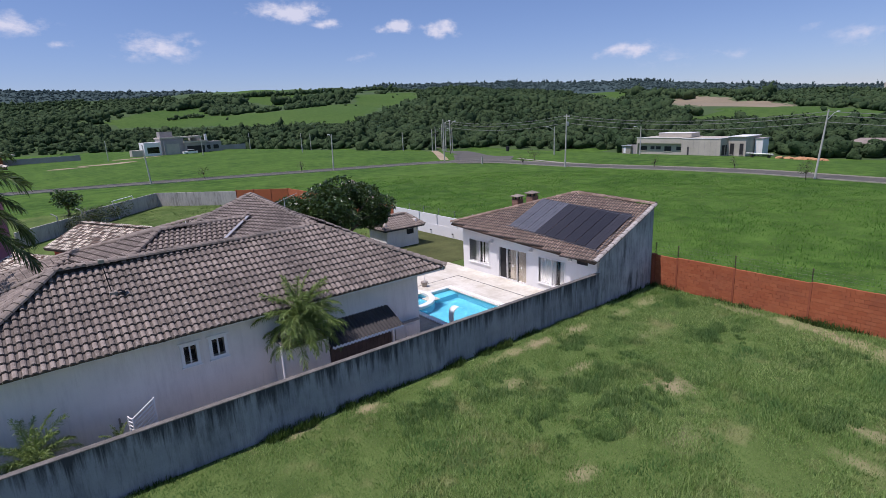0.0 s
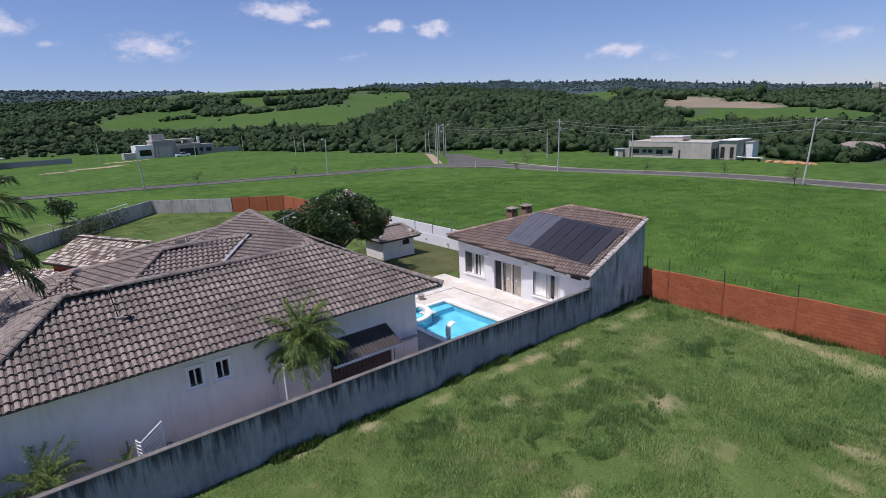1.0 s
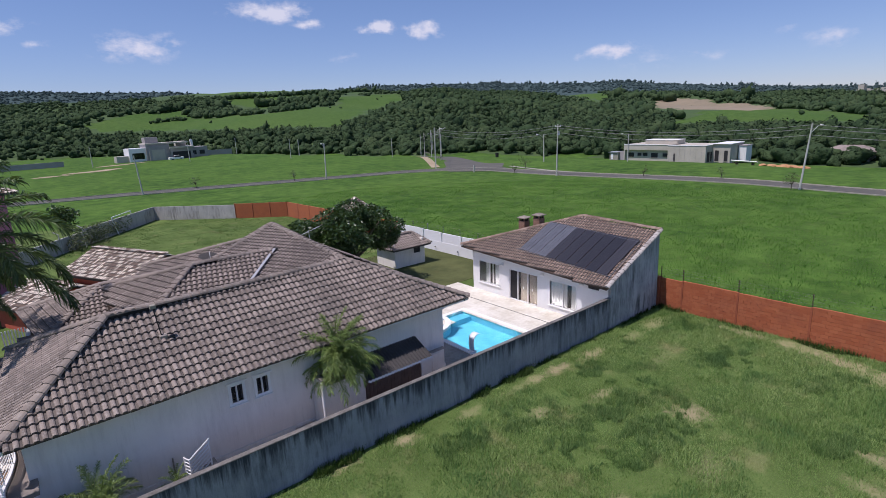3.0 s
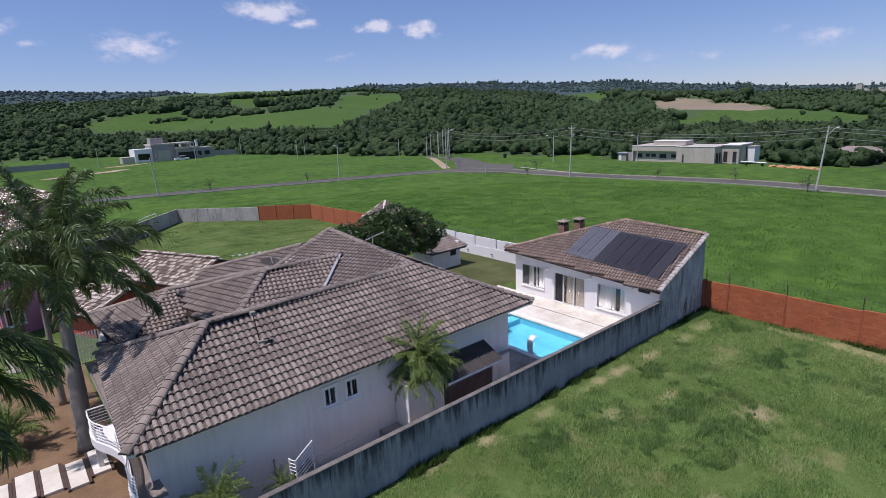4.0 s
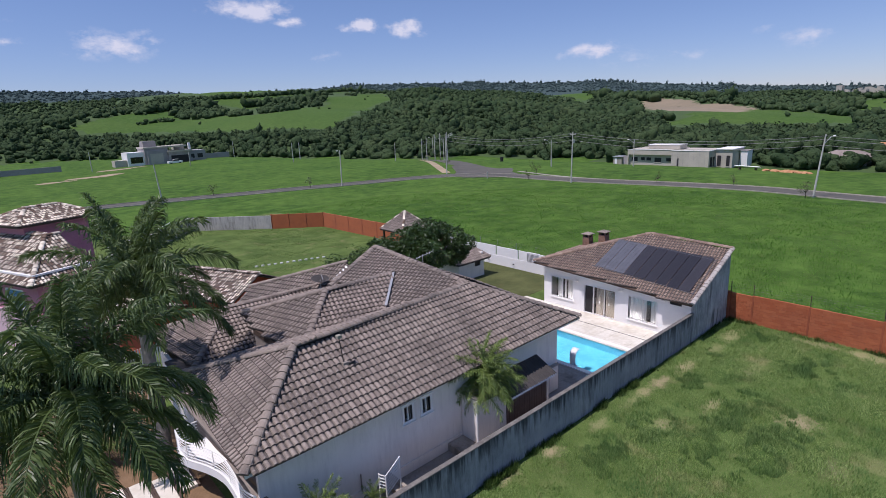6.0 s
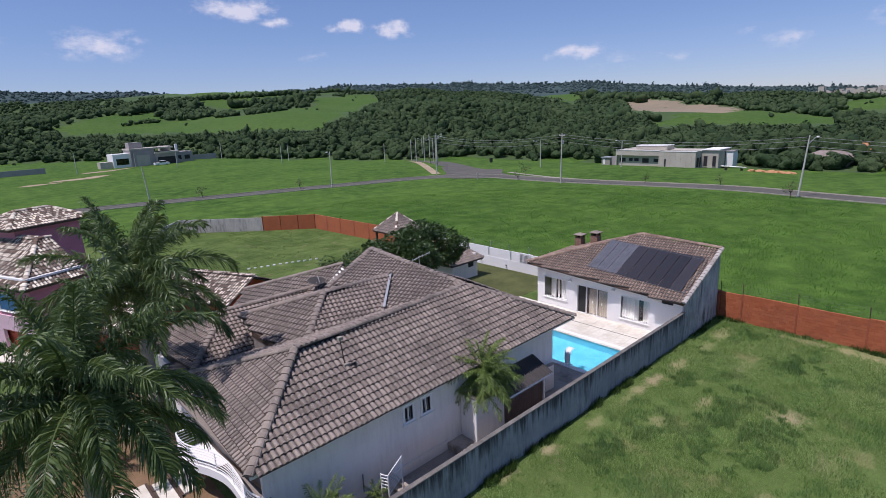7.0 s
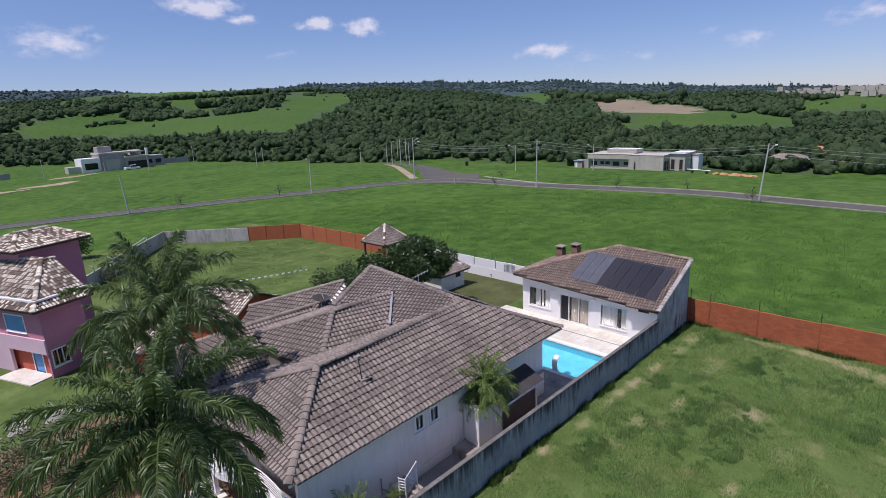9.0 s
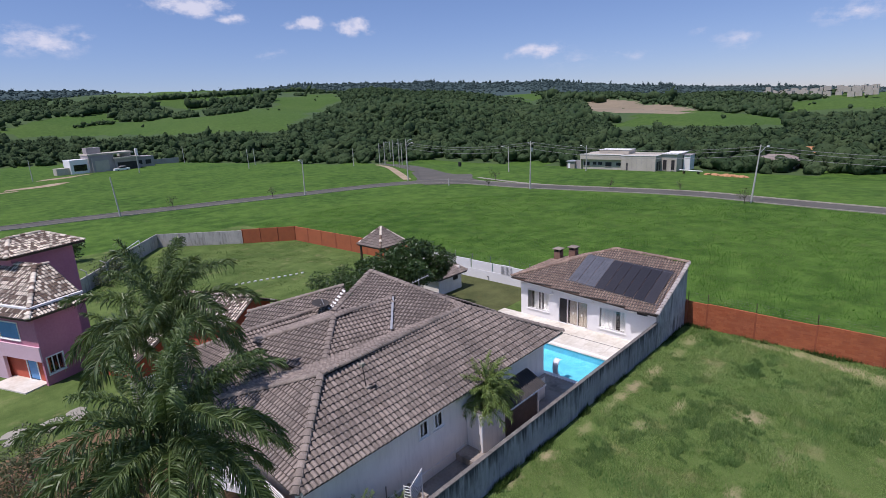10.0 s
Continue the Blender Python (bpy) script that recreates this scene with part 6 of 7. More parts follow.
palm(-4.1, 30.3, 8.8, 0.27, 28, FRONDS, "tall royal palm with grey trunk and drooping feather leaves", 1.22, 4, (0.3, 1.2), 2.4, "royal palms", 0.0, -16, 88)
palm(-8.3, 19.9, 9.4, 0.25, 42, FRONDS, "tall royal palm with a dense dark crown", 0.94, 9, (0.35, -0.5), 1.6, "royal palms", 0.0, -26, 86)
palm(-4.45, 36.2, 6.7, 0.13, 14, FRONDS, "slender royal palm with a thin brown trunk", 0.75, 13, (0.1, 0.0), 0.9, "royal palms", 0.0, -30)
palm(8.35, 21.0, 3.4, 0.07, 54, FRONDS_S, "bright green feather palm growing out of the light well", 0.9, 21, (0.0, 0.0), 0.0, "", 0.35, -20, 84)
palm(8.75, 20.9, 2.9, 0.05, 20, FRONDS_S, "small feather palm stem in the light well", 0.8, 23, (0.0, 0.0), 0.0, "", 0.35, -20, 80)
palm(7.9, 20.75, 2.8, 0.05, 18, FRONDS_S, "small feather palm stem leaning over the light well", 0.75, 25, (0.0, -0.1), 0.0, "", 0.35, -20, 80)
palm(-1.3, 20.2, 1.2, 0.06, 34, FRONDS_S, "low feather palm growing beside the garden wall", 0.72, 31, (0.0, 0.0), 0.0, "", 0.03, -10)
palm(1.1, 20.3, 0.75, 0.05, 16, FRONDS_S, "low feather palm beside the house wall", 0.38, 33, (0.0, 0.0), 0.0, "", 0.03, 0)
palm(-6.7, 32.5, 0.7, 0.16, 34, FRONDS_S, "dark green cycad with stiff spreading leaves in the soil", 0.85, 35, (0.0, 0.0), 0.0, "", 0.0, 10)

# ---- leafy trees and shrubs ----


def leaf_cloud(rng, n, centre, size, leaf, flat=0.0):
    """Small leaves round several clumps; arrays of triangles."""
    vs, fs = [], []
    for i in range(n):
        d = Vector((rng.gauss(0, 1), rng.gauss(0, 1), rng.gauss(0, 1))).normalized() * (rng.uniform(0.55, 1.0) ** 0.5)
        p = Vector(centre) + Vector((d.x * size[0], d.y * size[1], d.z * size[2]))
        a = Vector((rng.gauss(0, 1), rng.gauss(0, 1), rng.gauss(0, 0.6) - flat)).normalized()
        b = a.cross(Vector((rng.gauss(0, 1), rng.gauss(0, 1), rng.gauss(0, 1)))).normalized()
        ln = leaf * rng.uniform(0.7, 1.3)
        o = len(vs)
        vs += [p[:], (p + a * ln * 0.5 + b * ln * 0.2)[:], (p + a * ln)[:], (p + a * ln * 0.5 - b * ln * 0.2)[:]]
        fs += [(o, o + 1, o + 2), (o, o + 2, o + 3)]
    return vs, fs


def leafy(name, x, y, clumps, per, leaf, trunk_h, trunk_r, label, category, mat, seed=1, z0=0.0, group=""):
    """A tree or shrub: trunk, limbs to each clump, and a crown of leaves. clumps: (dx, dy, z, rx, ry, rz)."""
    rng = random.Random(seed)
    t = thing(name, x, y, z0, label, category, group)
    g = Geo()
    if trunk_h > 0:
        g.tube([(x, y, z0), (x + .05, y, z0 + trunk_h * .5), (x, y + .04, z0 + trunk_h)], [trunk_r * 1.3, trunk_r, trunk_r * .8], 9)
    for dx, dy, z, rx, ry, rz in clumps:
        g.tube([(x, y, z0 + trunk_h * 0.8), (x + dx * .5, y + dy * .5, z0 + trunk_h + (z - trunk_h) * .45), (x + dx, y + dy, z0 + z)], [trunk_r * .6, trunk_r * .35, trunk_r * .1], 6)
    wpart("trunk", g, M_BARK, t, "", True)
    V, F = [], []
    for dx, dy, z, rx, ry, rz in clumps:
        vs, fs = leaf_cloud(rng, int(per * rx * ry), (x + dx, y + dy, z0 + z), (rx, ry, rz), leaf, 0.5)
        F += [tuple(i + len(V) for i in q) for q in fs]
        V += vs
    hang(part("crown", big_mesh("crown", np.array(V), np.array(F), mat), None), t)
    return t


rng = random.Random(8)
CL = [(rng.uniform(-3.6, 3.4), rng.uniform(-2.4, 2.4), rng.uniform(3.0, 6.0), rng.uniform(.8, 1.5), rng.uniform(.8, 1.4), rng.uniform(.6, 1.0)) for k in range(36)]
CL += [(0.2, 0, 6.6, 1.4, 1.2, .8), (-1.2, 0, 6.2, 1.2, 1.2, .8), (1.6, 0, 5.4, 1.3, 1.2, .8), (3.2, -0.4, 4.2, 1.3, 1.2, 1.0), (-3.3, 0, 4.0, 1.2, 1.0, .8)]
leafy("mango_tree", 19.6, 38.8, CL, 420, 0.30, 2.6, 0.2, "dense dark green mango tree behind the house roof", "tree", M_LEAF, 3)
CL = [(rng.uniform(-2.0, 2.0), rng.uniform(-1.6, 1.6), rng.uniform(1.4, 3.9), rng.uniform(.7, 1.1), rng.uniform(.7, 1.1), rng.uniform(.5, .8)) for k in range(16)]
leafy("mango_tree", 16.4, 42.5, CL, 170, 0.30, 1.4, 0.12, "low leafy green tree at the edge of the empty lot", "tree", M_LEAF, 4)
CL = [(rng.uniform(-1.1, 1.1), rng.uniform(-.9, .9), rng.uniform(1.0, 3.6), rng.uniform(.7, 1.1), rng.uniform(.7, 1.0), rng.uniform(.6, .9)) for k in range(14)]
leafy("garden_tree", 4.6, 93.0, CL, 120, 0.42, 1.4, 0.15, "rounded dark green tree by the grey wall", "tree", M_LEAF, 5)
for i, (x, y, s) in enumerate(((18.2, 47.4, 1.15), (19.6, 49.2, 1.2), (17.6, 50.6, 1.0), (21.0, 48.6, 1.2), (22.3, 46.4, 1.1))):
    CL = [(rng.uniform(-1, 1) * s, rng.uniform(-1, 1) * s, rng.uniform(.5, 2.3) * s, .75 * s, .75 * s, .6 * s) for k in range(10)]
    leafy("shrub", x, y, CL, 150, 0.24, 0.5, 0.06, "tall unkempt green shrub beside the mango tree", "shrub", M_LEAF, 140 + i, 0.0, "shrubs beside the mango tree")
for i, (x, y, s) in enumerate(((8.2, 83, 1.5), (7.0, 80.5, 1.4), (9.8, 85.0, 1.3), (5.8, 78.0, 1.4), (4.0, 76, 1.2), (2.6, 46.3, 0.75), (3.6, 45.2, 0.8), (5.6, 45.8, 0.7))):
    CL = [(rng.uniform(-1, 1) * s, rng.uniform(-1, 1) * s, rng.uniform(.3, 1.4) * s, .7 * s, .7 * s, .55 * s) for k in range(7)]
    leafy("shrub", x, y, CL, 130, 0.26, 0.3, 0.05, "unkempt yellowish green shrub on the empty lot", "shrub", M_BUSH, 40 + i, 0.0, "shrubs of the empty lots")
for i, (x, y, s) in enumerate(((-10.6, 36.5, 1.3), (-12.2, 35.0, 1.3), (-9.6, 39.0, 1.1), (-11.4, 38.6, 1.2), (-8.6, 35.2, 0.9), (-13.4, 37.5, 1.4), (-9.2, 31.5, 0.9))):
    CL = [(rng.uniform(-1, 1) * s, rng.uniform(-1, 1) * s, rng.uniform(.4, 1.9) * s, .75 * s, .75 * s, .6 * s) for k in range(8)]
    leafy("shrub", x, y, CL, 170, 0.17, 0.4, 0.05, "grey-green feathery garden shrub", "shrub", M_BUSH, 60 + i, 0.0, "shrubs of the front garden")

# ---- lots to the north ----


def wall_line(p, q, h, t, name, mat, label, z0=-0.3):
    p, q = Vector((*p, 0)), Vector((*q, 0))
    d = (q - p).normalized()
    s = Vector((d.y, -d.x, 0)) * t / 2
    pts = [(p + s)[:2], (q + s)[:2], (q - s)[:2], (p - s)[:2]]
    return structure(name, Geo().prism(pts[::-1], z0, h), mat, label, "wall")


wall_line((25.0, 82.0), (15.9, 91.6), 2.05, 0.18, "boundary_wall_4", M_GREYWALL, "plain grey rendered wall of the empty lot")
wall_line((15.9, 91.6), (5.4, 79.0), 2.05, 0.18, "boundary_wall_5", M_GREYWALL, "shaded grey rendered wall of the empty lot")
wall_line((5.4, 79.0), (-1.5, 70.5), 1.75, 0.18, "boundary_wall_6", M_GREYWALL, "low grey rendered wall between the lots")
rw = wall_line((25.0, 82.0), (30.9, 76.6), 2.2, 0.16, "boundary_wall_7", M_BLOCKS, "red block wall with pilasters at the lot corner")
rw2 = wall_line((30.9, 76.6), (32.1, 50.0), 2.2, 0.16, "boundary_wall_8", M_BLOCKS, "long red block wall beside the field")
for p, q, n, par in (((25.0, 82.0), (30.9, 76.6), 3, rw), ((30.9, 76.6), (32.1, 50.0), 8, rw2)):
    for k in range(n + 1):
        x, y = p[0] + (q[0] - p[0]) * k / n, p[1] + (q[1] - p[1]) * k / n
        part("pilaster", Geo().box(x - .1, y - .1, -0.2, x + .1, y + .1, 2.25), M_POST, par)

goal = thing("football_goal", 11.0, 85.0, 0.0, "rusted white football goal frame", "goal")
for a, b in (((12.6, 87.6, 0), (12.0, 87.0, 2.5)), ((9.6, 83.2, 0), (9.0, 82.6, 2.5)), ((12.0, 87.0, 2.5), (9.0, 82.6, 2.5))):
    wpart("tube", Geo().tube([a, b], 0.06, 8), M_TRIM, goal)
for x, y, h in ((5.2, 77.4, 2.4), (2.6, 75.3, 2.3)):
    p = thing("clothes_post", x, y, 0.0, "pale bent concrete post in the empty lot", "post", "posts of the empty lot")
    wpart("shaft", Geo().tube([(x, y, 0), (x - .1, y, h), (x - .6, y + .2, h + .35)], 0.07, 8), M_POLE, p)
for k in range(12):
    x, y = 14.0 + k * 0.66, 62.3 - 0.22 * k
    s = thing("kerb_stone", x, y, 0.0, "white painted stone in a row on the grass", "stone", "row of white stones")
    wpart("stone", Geo().box(x - .16, y - .08, 0, x + .16, y + .08, 0.14, 0, 0.02), M_COPE, s)


def small_roof(parent, poly, mat, tw=0.25, th=0.36):
    c, u, v, n = plane_frame(poly)
    flat = [tuple(np.array(p) - n * 0.04) for p in poly]
    if n @ np.cross(np.array(flat[1]) - flat[0], np.array(flat[2]) - flat[1]) < 0:
        flat = flat[::-1]
    wpart("roof_deck", Geo().slab(flat, 0.1), M_WOODD, parent)
    tiles_joined("roof_tiles", tile_spots(poly, tw, th), tile_piece(tw, th, 0.08, 0.05), mat, parent)


# gazebo roof beyond the mango tree
gaz = thing("gazebo", 29.2, 53.9, 0.0, "gazebo with a pointed weathered tile roof", "gazebo")
h, ap = 2.2, (29.2, 53.9, 5.0)
cs = [(29.2 - h, 53.9 - h, 2.95), (29.2 + h, 53.9 - h, 2.95), (29.2 + h, 53.9 + h, 2.95), (29.2 - h, 53.9 + h, 2.95)]
for i in range(4):
    small_roof(gaz, [cs[i], cs[(i + 1) % 4], ap], M_TILE)
    cap_row(cs[i], ap, M_TILE_C, gaz, 0.13)
    wpart("post", Geo().box(29.2 + (cs[i][0] - 29.2) * .85 - .1, 53.9 + (cs[i][1] - 53.9) * .85 - .1, 0, 29.2 + (cs[i][0] - 29.2) * .85 + .1, 53.9 + (cs[i][1] - 53.9) * .85 + .1, 2.95), M_WOODD, gaz)

# two brick-red outbuildings with pale clay roofs


def gable_house(name, x0, x1, y0, y1, zw, zr, mat, label, over=0.45):
    """Ridge along y, at the middle of x0..x1."""
    t = thing(name, (x0 + x1) / 2, (y0 + y1) / 2, 0.0, label, "outbuilding", "red outbuildings")
    xm = (x0 + x1) / 2
    for y in (y0, y1 - 0.15):
        prof = [(x0, 0), (x1, 0), (x1, zw), (xm, zr - .1), (x0, zw)]
        v = [(x, y, z) for x, z in prof] + [(x, y + 0.15, z) for x, z in prof]
        wpart("gable_wall", Geo().add(v, [(0, 1, 2, 3, 4), (9, 8, 7, 6, 5)] + [(i, 5 + i, 5 + (i + 1) % 5, (i + 1) % 5) for i in range(5)]), mat, t)
    wpart("wall", Geo().box(x0, y0 + .15, 0, x0 + .15, y1 - .15, zw), mat, t)
    wpart("wall", Geo().box(x1 - .15, y0 + .15, 0, x1, y1 - .15, zw), mat, t)
    s = (zr - zw) / (xm - x0)
    small_roof(t, [(x0 - over, y1 + over, zw - over * s), (x0 - over, y0 - over, zw - over * s), (xm, y0 - over, zr), (xm, y1 + over, zr)], M_TILE_C)
    small_roof(t, [(x1 + over, y0 - over, zw - over * s), (x1 + over, y1 + over, zw - over * s), (xm, y1 + over, zr), (xm, y0 - over, zr)], M_TILE_C)
    cap_row((xm, y0 - over, zr), (xm, y1 + over, zr), M_TILE_C, t, 0.14)
    return t


gable_house("outbuilding", 2.38, 7.58, 43.65, 51.15, 3.35, 4.5, M_RED, "red rendered outbuilding with a pale mottled clay roof").rotation_euler.z = radians(25)
gable_house("outbuilding", -2.78, 2.42, 46.65, 51.35, 1.9, 2.8, M_RED, "red outbuilding with a sun-bleached clay tile roof").rotation_euler.z = radians(25)
lat = thing("garden_screen", -2.2, 41.6, 0.0, "white slatted garden screen behind the palms", "screen")
for k in range(14):
    wpart("slat", Geo().box(-3.4 + k * 0.16, 41.6, 0.1, -3.32 + k * 0.16, 41.64, 2.0), M_TRIM, lat)

# pink two-storey house with a tower
pink = thing("pink_house", -1.0, 58.0, 0.0, "pink two-storey house with mottled clay tile roofs and blue shutters", "house")
PX, PY = -6.2, 50.2
wall_w = wall_run(Geo(), "y", PY, 66.0, PX, PX + 0.2, 2.75, 5.6, [(52.2, 54.4, 3.5, 4.75)])
wpart("wall_west_upper", wall_w, M_PINK, pink)
wpart("wall_west_lower", wall_run(Geo(), "y", PY + .2, 66.0, PX + 0.35, PX + 0.55, 0, 2.6, [(51.6, 52.7, 0.1, 2.3)]), M_RED, pink)
wpart("wall_south_upper", wall_run(Geo(), "x", PX + .2, -3.0, PY, PY + 0.2, 2.75, 5.6), M_PINK, pink)
wpart("wall_south_lower", wall_run(Geo(), "x", PX, -3.0, PY, PY + 0.2, 0, 2.75, [(-5.9, -4.8, 0.9, 2.1)]), M_PINK, pink)
# paler than the wall above to show the band as sunlit
wpart("balcony_band", Geo().box(PX - 0.12, PY - 0.05, 1.95, PX + .0, 66.0, 3.1), M_PINK_LIT, pink, "balcony band with sunlight in its pale pink")
wpart("floor_slab", Geo().box(PX, PY + .2, 2.6, -3.2, 59.0, 2.75), M_PINK_LIT, pink)
wpart("wall_east", wall_run(Geo(), "y", PY + .2, 66.0, -3.2, -3.0, 0, 5.6), M_PINK, pink)
# added panel, not a pier of the house: extends the sunlit pink downwards
wpart("porch_pier", Geo().box(PX - 0.12, 54.6, 0, PX + 0.1, 58.2, 1.95), M_PINK_LIT, pink)
sh = window_unit(pink, "y", PX, 52.2, 54.4, 3.5, 4.75, -1, 0.09, 0.1, 1)
wpart("shutter", Geo().box(PX + .01, 52.22, 3.52, PX + .05, 54.38, 4.73), M_BLUE, sh, "blue closed roller shutter")
window_unit(pink, "x", PY, -5.9, -4.8, 0.9, 2.1, -1, 0.1, 0.1, 3)
# the room's darkness as a painted sheet behind the window
wpart("room_dark", Geo().box(-6.0, PY + .4, 0.6, -4.5, PY + .45, 2.4), M_DARK, pink)
dr = window_unit(pink, "y", PX + 0.35, 51.6, 52.7, 0.1, 2.3, -1, 0.1, 0.1, 1, None, "front_door", False)
wpart("leaf", Geo().box(PX + 0.39, 51.62, 0.1, PX + 0.43, 52.68, 2.3), M_BLUE, dr)
wpart("porch", Geo().box(-7.6, 50.6, 0, PX + 0.35, 54.6, 0.1), M_DECK, pink, "pale stone porch floor")
E0, E1, E2, E3 = (-6.9, 49.5, 5.55), (-2.4, 49.5, 5.55), (-2.4, 66.5, 5.55), (-6.9, 66.5, 5.55)
R0, R1, R2 = (-3.4, 53.3, 8.2), (-2.4, 53.3, 8.2), (-3.4, 63.0, 8.2)
for poly in ([E0, E1, R1, R0], [E3, E0, R0, R2]):
    small_roof(pink, poly, M_TILE_C)
for a, b in ((E0, R0), (R0, R1), (R0, R2)):
    cap_row(a, b, M_TILE_C, pink, 0.17, 0.4)
wpart("gutter", Geo().box(-6.4, 50.0, 6.06, -2.4, 50.2, 6.20).box(-6.4, 50.2, 6.06, -6.2, 66, 6.20), M_WHITE, pink)
T0, T1, T2, T3 = (-4.3, 55.0, 8.95), (2.0, 55.0, 8.95), (2.0, 60.8, 8.95), (-4.3, 60.8, 8.95)
wpart("tower_wall", Geo().box(-3.6, 55.7, 0.0, 1.3, 60.1, 8.9), M_PINK, pink)
TA, TB = (-2.2, 57.8, 9.95), (0.3, 57.8, 9.95)
for poly in ([T0, T1, TB, TA], [T3, T0, TA], [T1, T2, TB], [T2, T3, TA, TB]):
    small_roof(pink, poly, M_TILE_C)
for a, b in ((T0, TA), (T1, TB), (TA, TB), (T3, TA)):
    cap_row(a, b, M_TILE_C, pink, 0.16, 0.4)
# the whole house stands turned, about its nearest eave corner
turn = Matrix.Translation((-6.83, 49.6, 0)) @ Matrix.Rotation(radians(22), 4, "Z") @ Matrix.Translation((6.9, -49.5, 0))
pink.location, pink.rotation_euler.z = turn @ pink.location, radians(22)
# pale stepping stones and grass in the pink house's garden
rng = random.Random(17)
for k in range(8):
    x, y = -11.2 + (k % 4) * 1.7 + rng.uniform(-.3, .3), 43.2 + (k // 4) * 1.3 + rng.uniform(-.3, .3)
    s = thing("stepping_stone", x, y, 0.0, "pale irregular flagstone in the neighbouring garden", "flagstone", "flagstones of the garden")
    pts = [(x + (0.62 + rng.uniform(-.1, .15)) * math.cos(t), y + (0.52 + rng.uniform(-.1, .12)) * math.sin(t)) for t in [2 * math.pi * j / 7 for j in range(7)]]
    wpart("stone", Geo().prism(pts, -0.02, 0.06), M_KERB, s)

# ---- beyond the field ----


def spot_z(x, y):
    return float(land_z(np.array(float(x)), np.array(float(y))))


def pole(x, y, h, lean=(0, 0), arm=None, cross=False, label="grey concrete utility pole beside the road", name="utility_pole"):
    z = spot_z(x, y)
    t = thing(name, x, y, z, label, "pole", "poles along the roads")
    wpart("shaft", Geo().tube([(x, y, z - .3), (x + lean[0], y + lean[1], z + h)], [0.17, 0.10], 10), M_POLE, t)
    top = Vector((x + lean[0], y + lean[1], z + h))
    if cross:
        wpart("crossarm", Geo().box(top.x - .06, top.y - .75, top.z - .6, top.x + .06, top.y + .75, top.z - .48), M_POLE, t)
        for k in (-.65, 0, .65):
            wpart("insulator", Geo().tube([(top.x, top.y + k, top.z - .48), (top.x, top.y + k, top.z - .3)], 0.05, 6), M_GALV, t)
        wpart("transformer", Geo().tube([(top.x + .3, top.y, top.z - 2.4), (top.x + .3, top.y, top.z - 1.6)], 0.26, 10), M_GALV, t)
    if arm:
        a = Vector((*arm, 0))
        s = top - Vector((0, 0, h * 0.14))
        wpart("lamp_arm", Geo().tube([s, s + a * 0.6 + Vector((0, 0, .9)), s + a * 1.0 + Vector((0, 0, 1.1))], 0.05, 6), M_GALV, t)
        e = s + a * 1.0 + Vector((0, 0, 1.1))
        wpart("lamp_head", Geo().box(e.x - .25, e.y - .16, e.z - .08, e.x + .25, e.y + .16, e.z + .08, 0, .03), M_TRIM, t)
    return top


pa = pole(91.2, 73.9, 11.0, (0.1, -0.2), None, True)
pb = pole(94.3, 28.9, 10.2, (0.38, -0.62), (1.1, -0.9), False, "tilted concrete utility pole with a street lamp")
pc = pole(90.2, 113.8, 10.8, (0.1, 0.1), (1.6, -0.7), False, "concrete utility pole with a street lamp at the junction")
pole(59.4, 118.0, 8.6, (0.3, 0.1), (-0.6, 0.3), False, "slim grey street lamp pole on the verge")
pole(22.0, 129.8, 8.4, (-0.5, 0.2))
pole(118.4, 99.8, 7.6, (0.1, 0.1), (-1.6, 1.0), False, "grey street lamp near the junction")
pole(132.5, 82.0, 7.4, (0.0, 0.0), (-1.4, 1.0), False, "grey street lamp near the pale house")
pole(117.5, 173.5, 7.0)
pole(90.3, 205.0, 7.6)
pole(95.0, 279.0, 8.0)
pole(61.9, 240.5, 7.8)
pole(29.0, 253.0, 7.8)
pole(101.5, 221.0, 7.0)
chain = [pole(139.0, 183.2, 9.0), pole(131.6, 171.2, 9.5), pole(124.5, 158.0, 9.8), pole(117.0, 146.5, 10.0), pole(108.5, 133.5, 10.4, (0, 0), (1.5, -.8), False, "concrete utility pole with a street lamp")]
pole(146, 184, 8.6, (0, 0), (-1.4, .8), False, "grey street lamp by the side road")
pole(133.0, 162.5, 8.8, (0, 0), (-1.4, .8), False, "grey street lamp by the side road")


def cable(a, b, sag):
    pts = [a.lerp(b, i / 14) - Vector((0, 0, sag * 4 * (i / 14) * (1 - i / 14))) for i in range(15)]
    tagged(part("power_line", Geo().tube(pts, 0.03, 4, 0, False), M_WIRE), "thin grey power cable between concrete poles", "cable", "power cables")


far_r = Vector((84.0, -25.0, 10.5))
run = chain + [pc, pa, pb, far_r]
for a, b in zip(run, run[1:]):
    for dz in (0.0, -0.55, -1.5):
        cable(a - Vector((0, 0, .3 - dz)), b - Vector((0, 0, .3 - dz)), 1.3)
pole(84.0, -25.0, 10.5)

# pale unfinished house
fr = thing("modern_house", 144.0, 76.0, 0.0, "pale flat-roofed single-storey house under construction", "house")
ang = math.atan2(-29.6, 1.0)


def far_box(parent, name, origin, ang, u0, u1, v0, v1, z0, z1, mat, label=""):
    c, s = math.cos(ang), math.sin(ang)
    pts = [(origin[0] + u * c - v * s, origin[1] + u * s + v * c) for u, v in ((u0, v0), (u1, v0), (u1, v1), (u0, v1))]
    z = origin[2]
    return wpart(name, Geo().prism(pts, z + z0, z + z1), mat, parent, label)


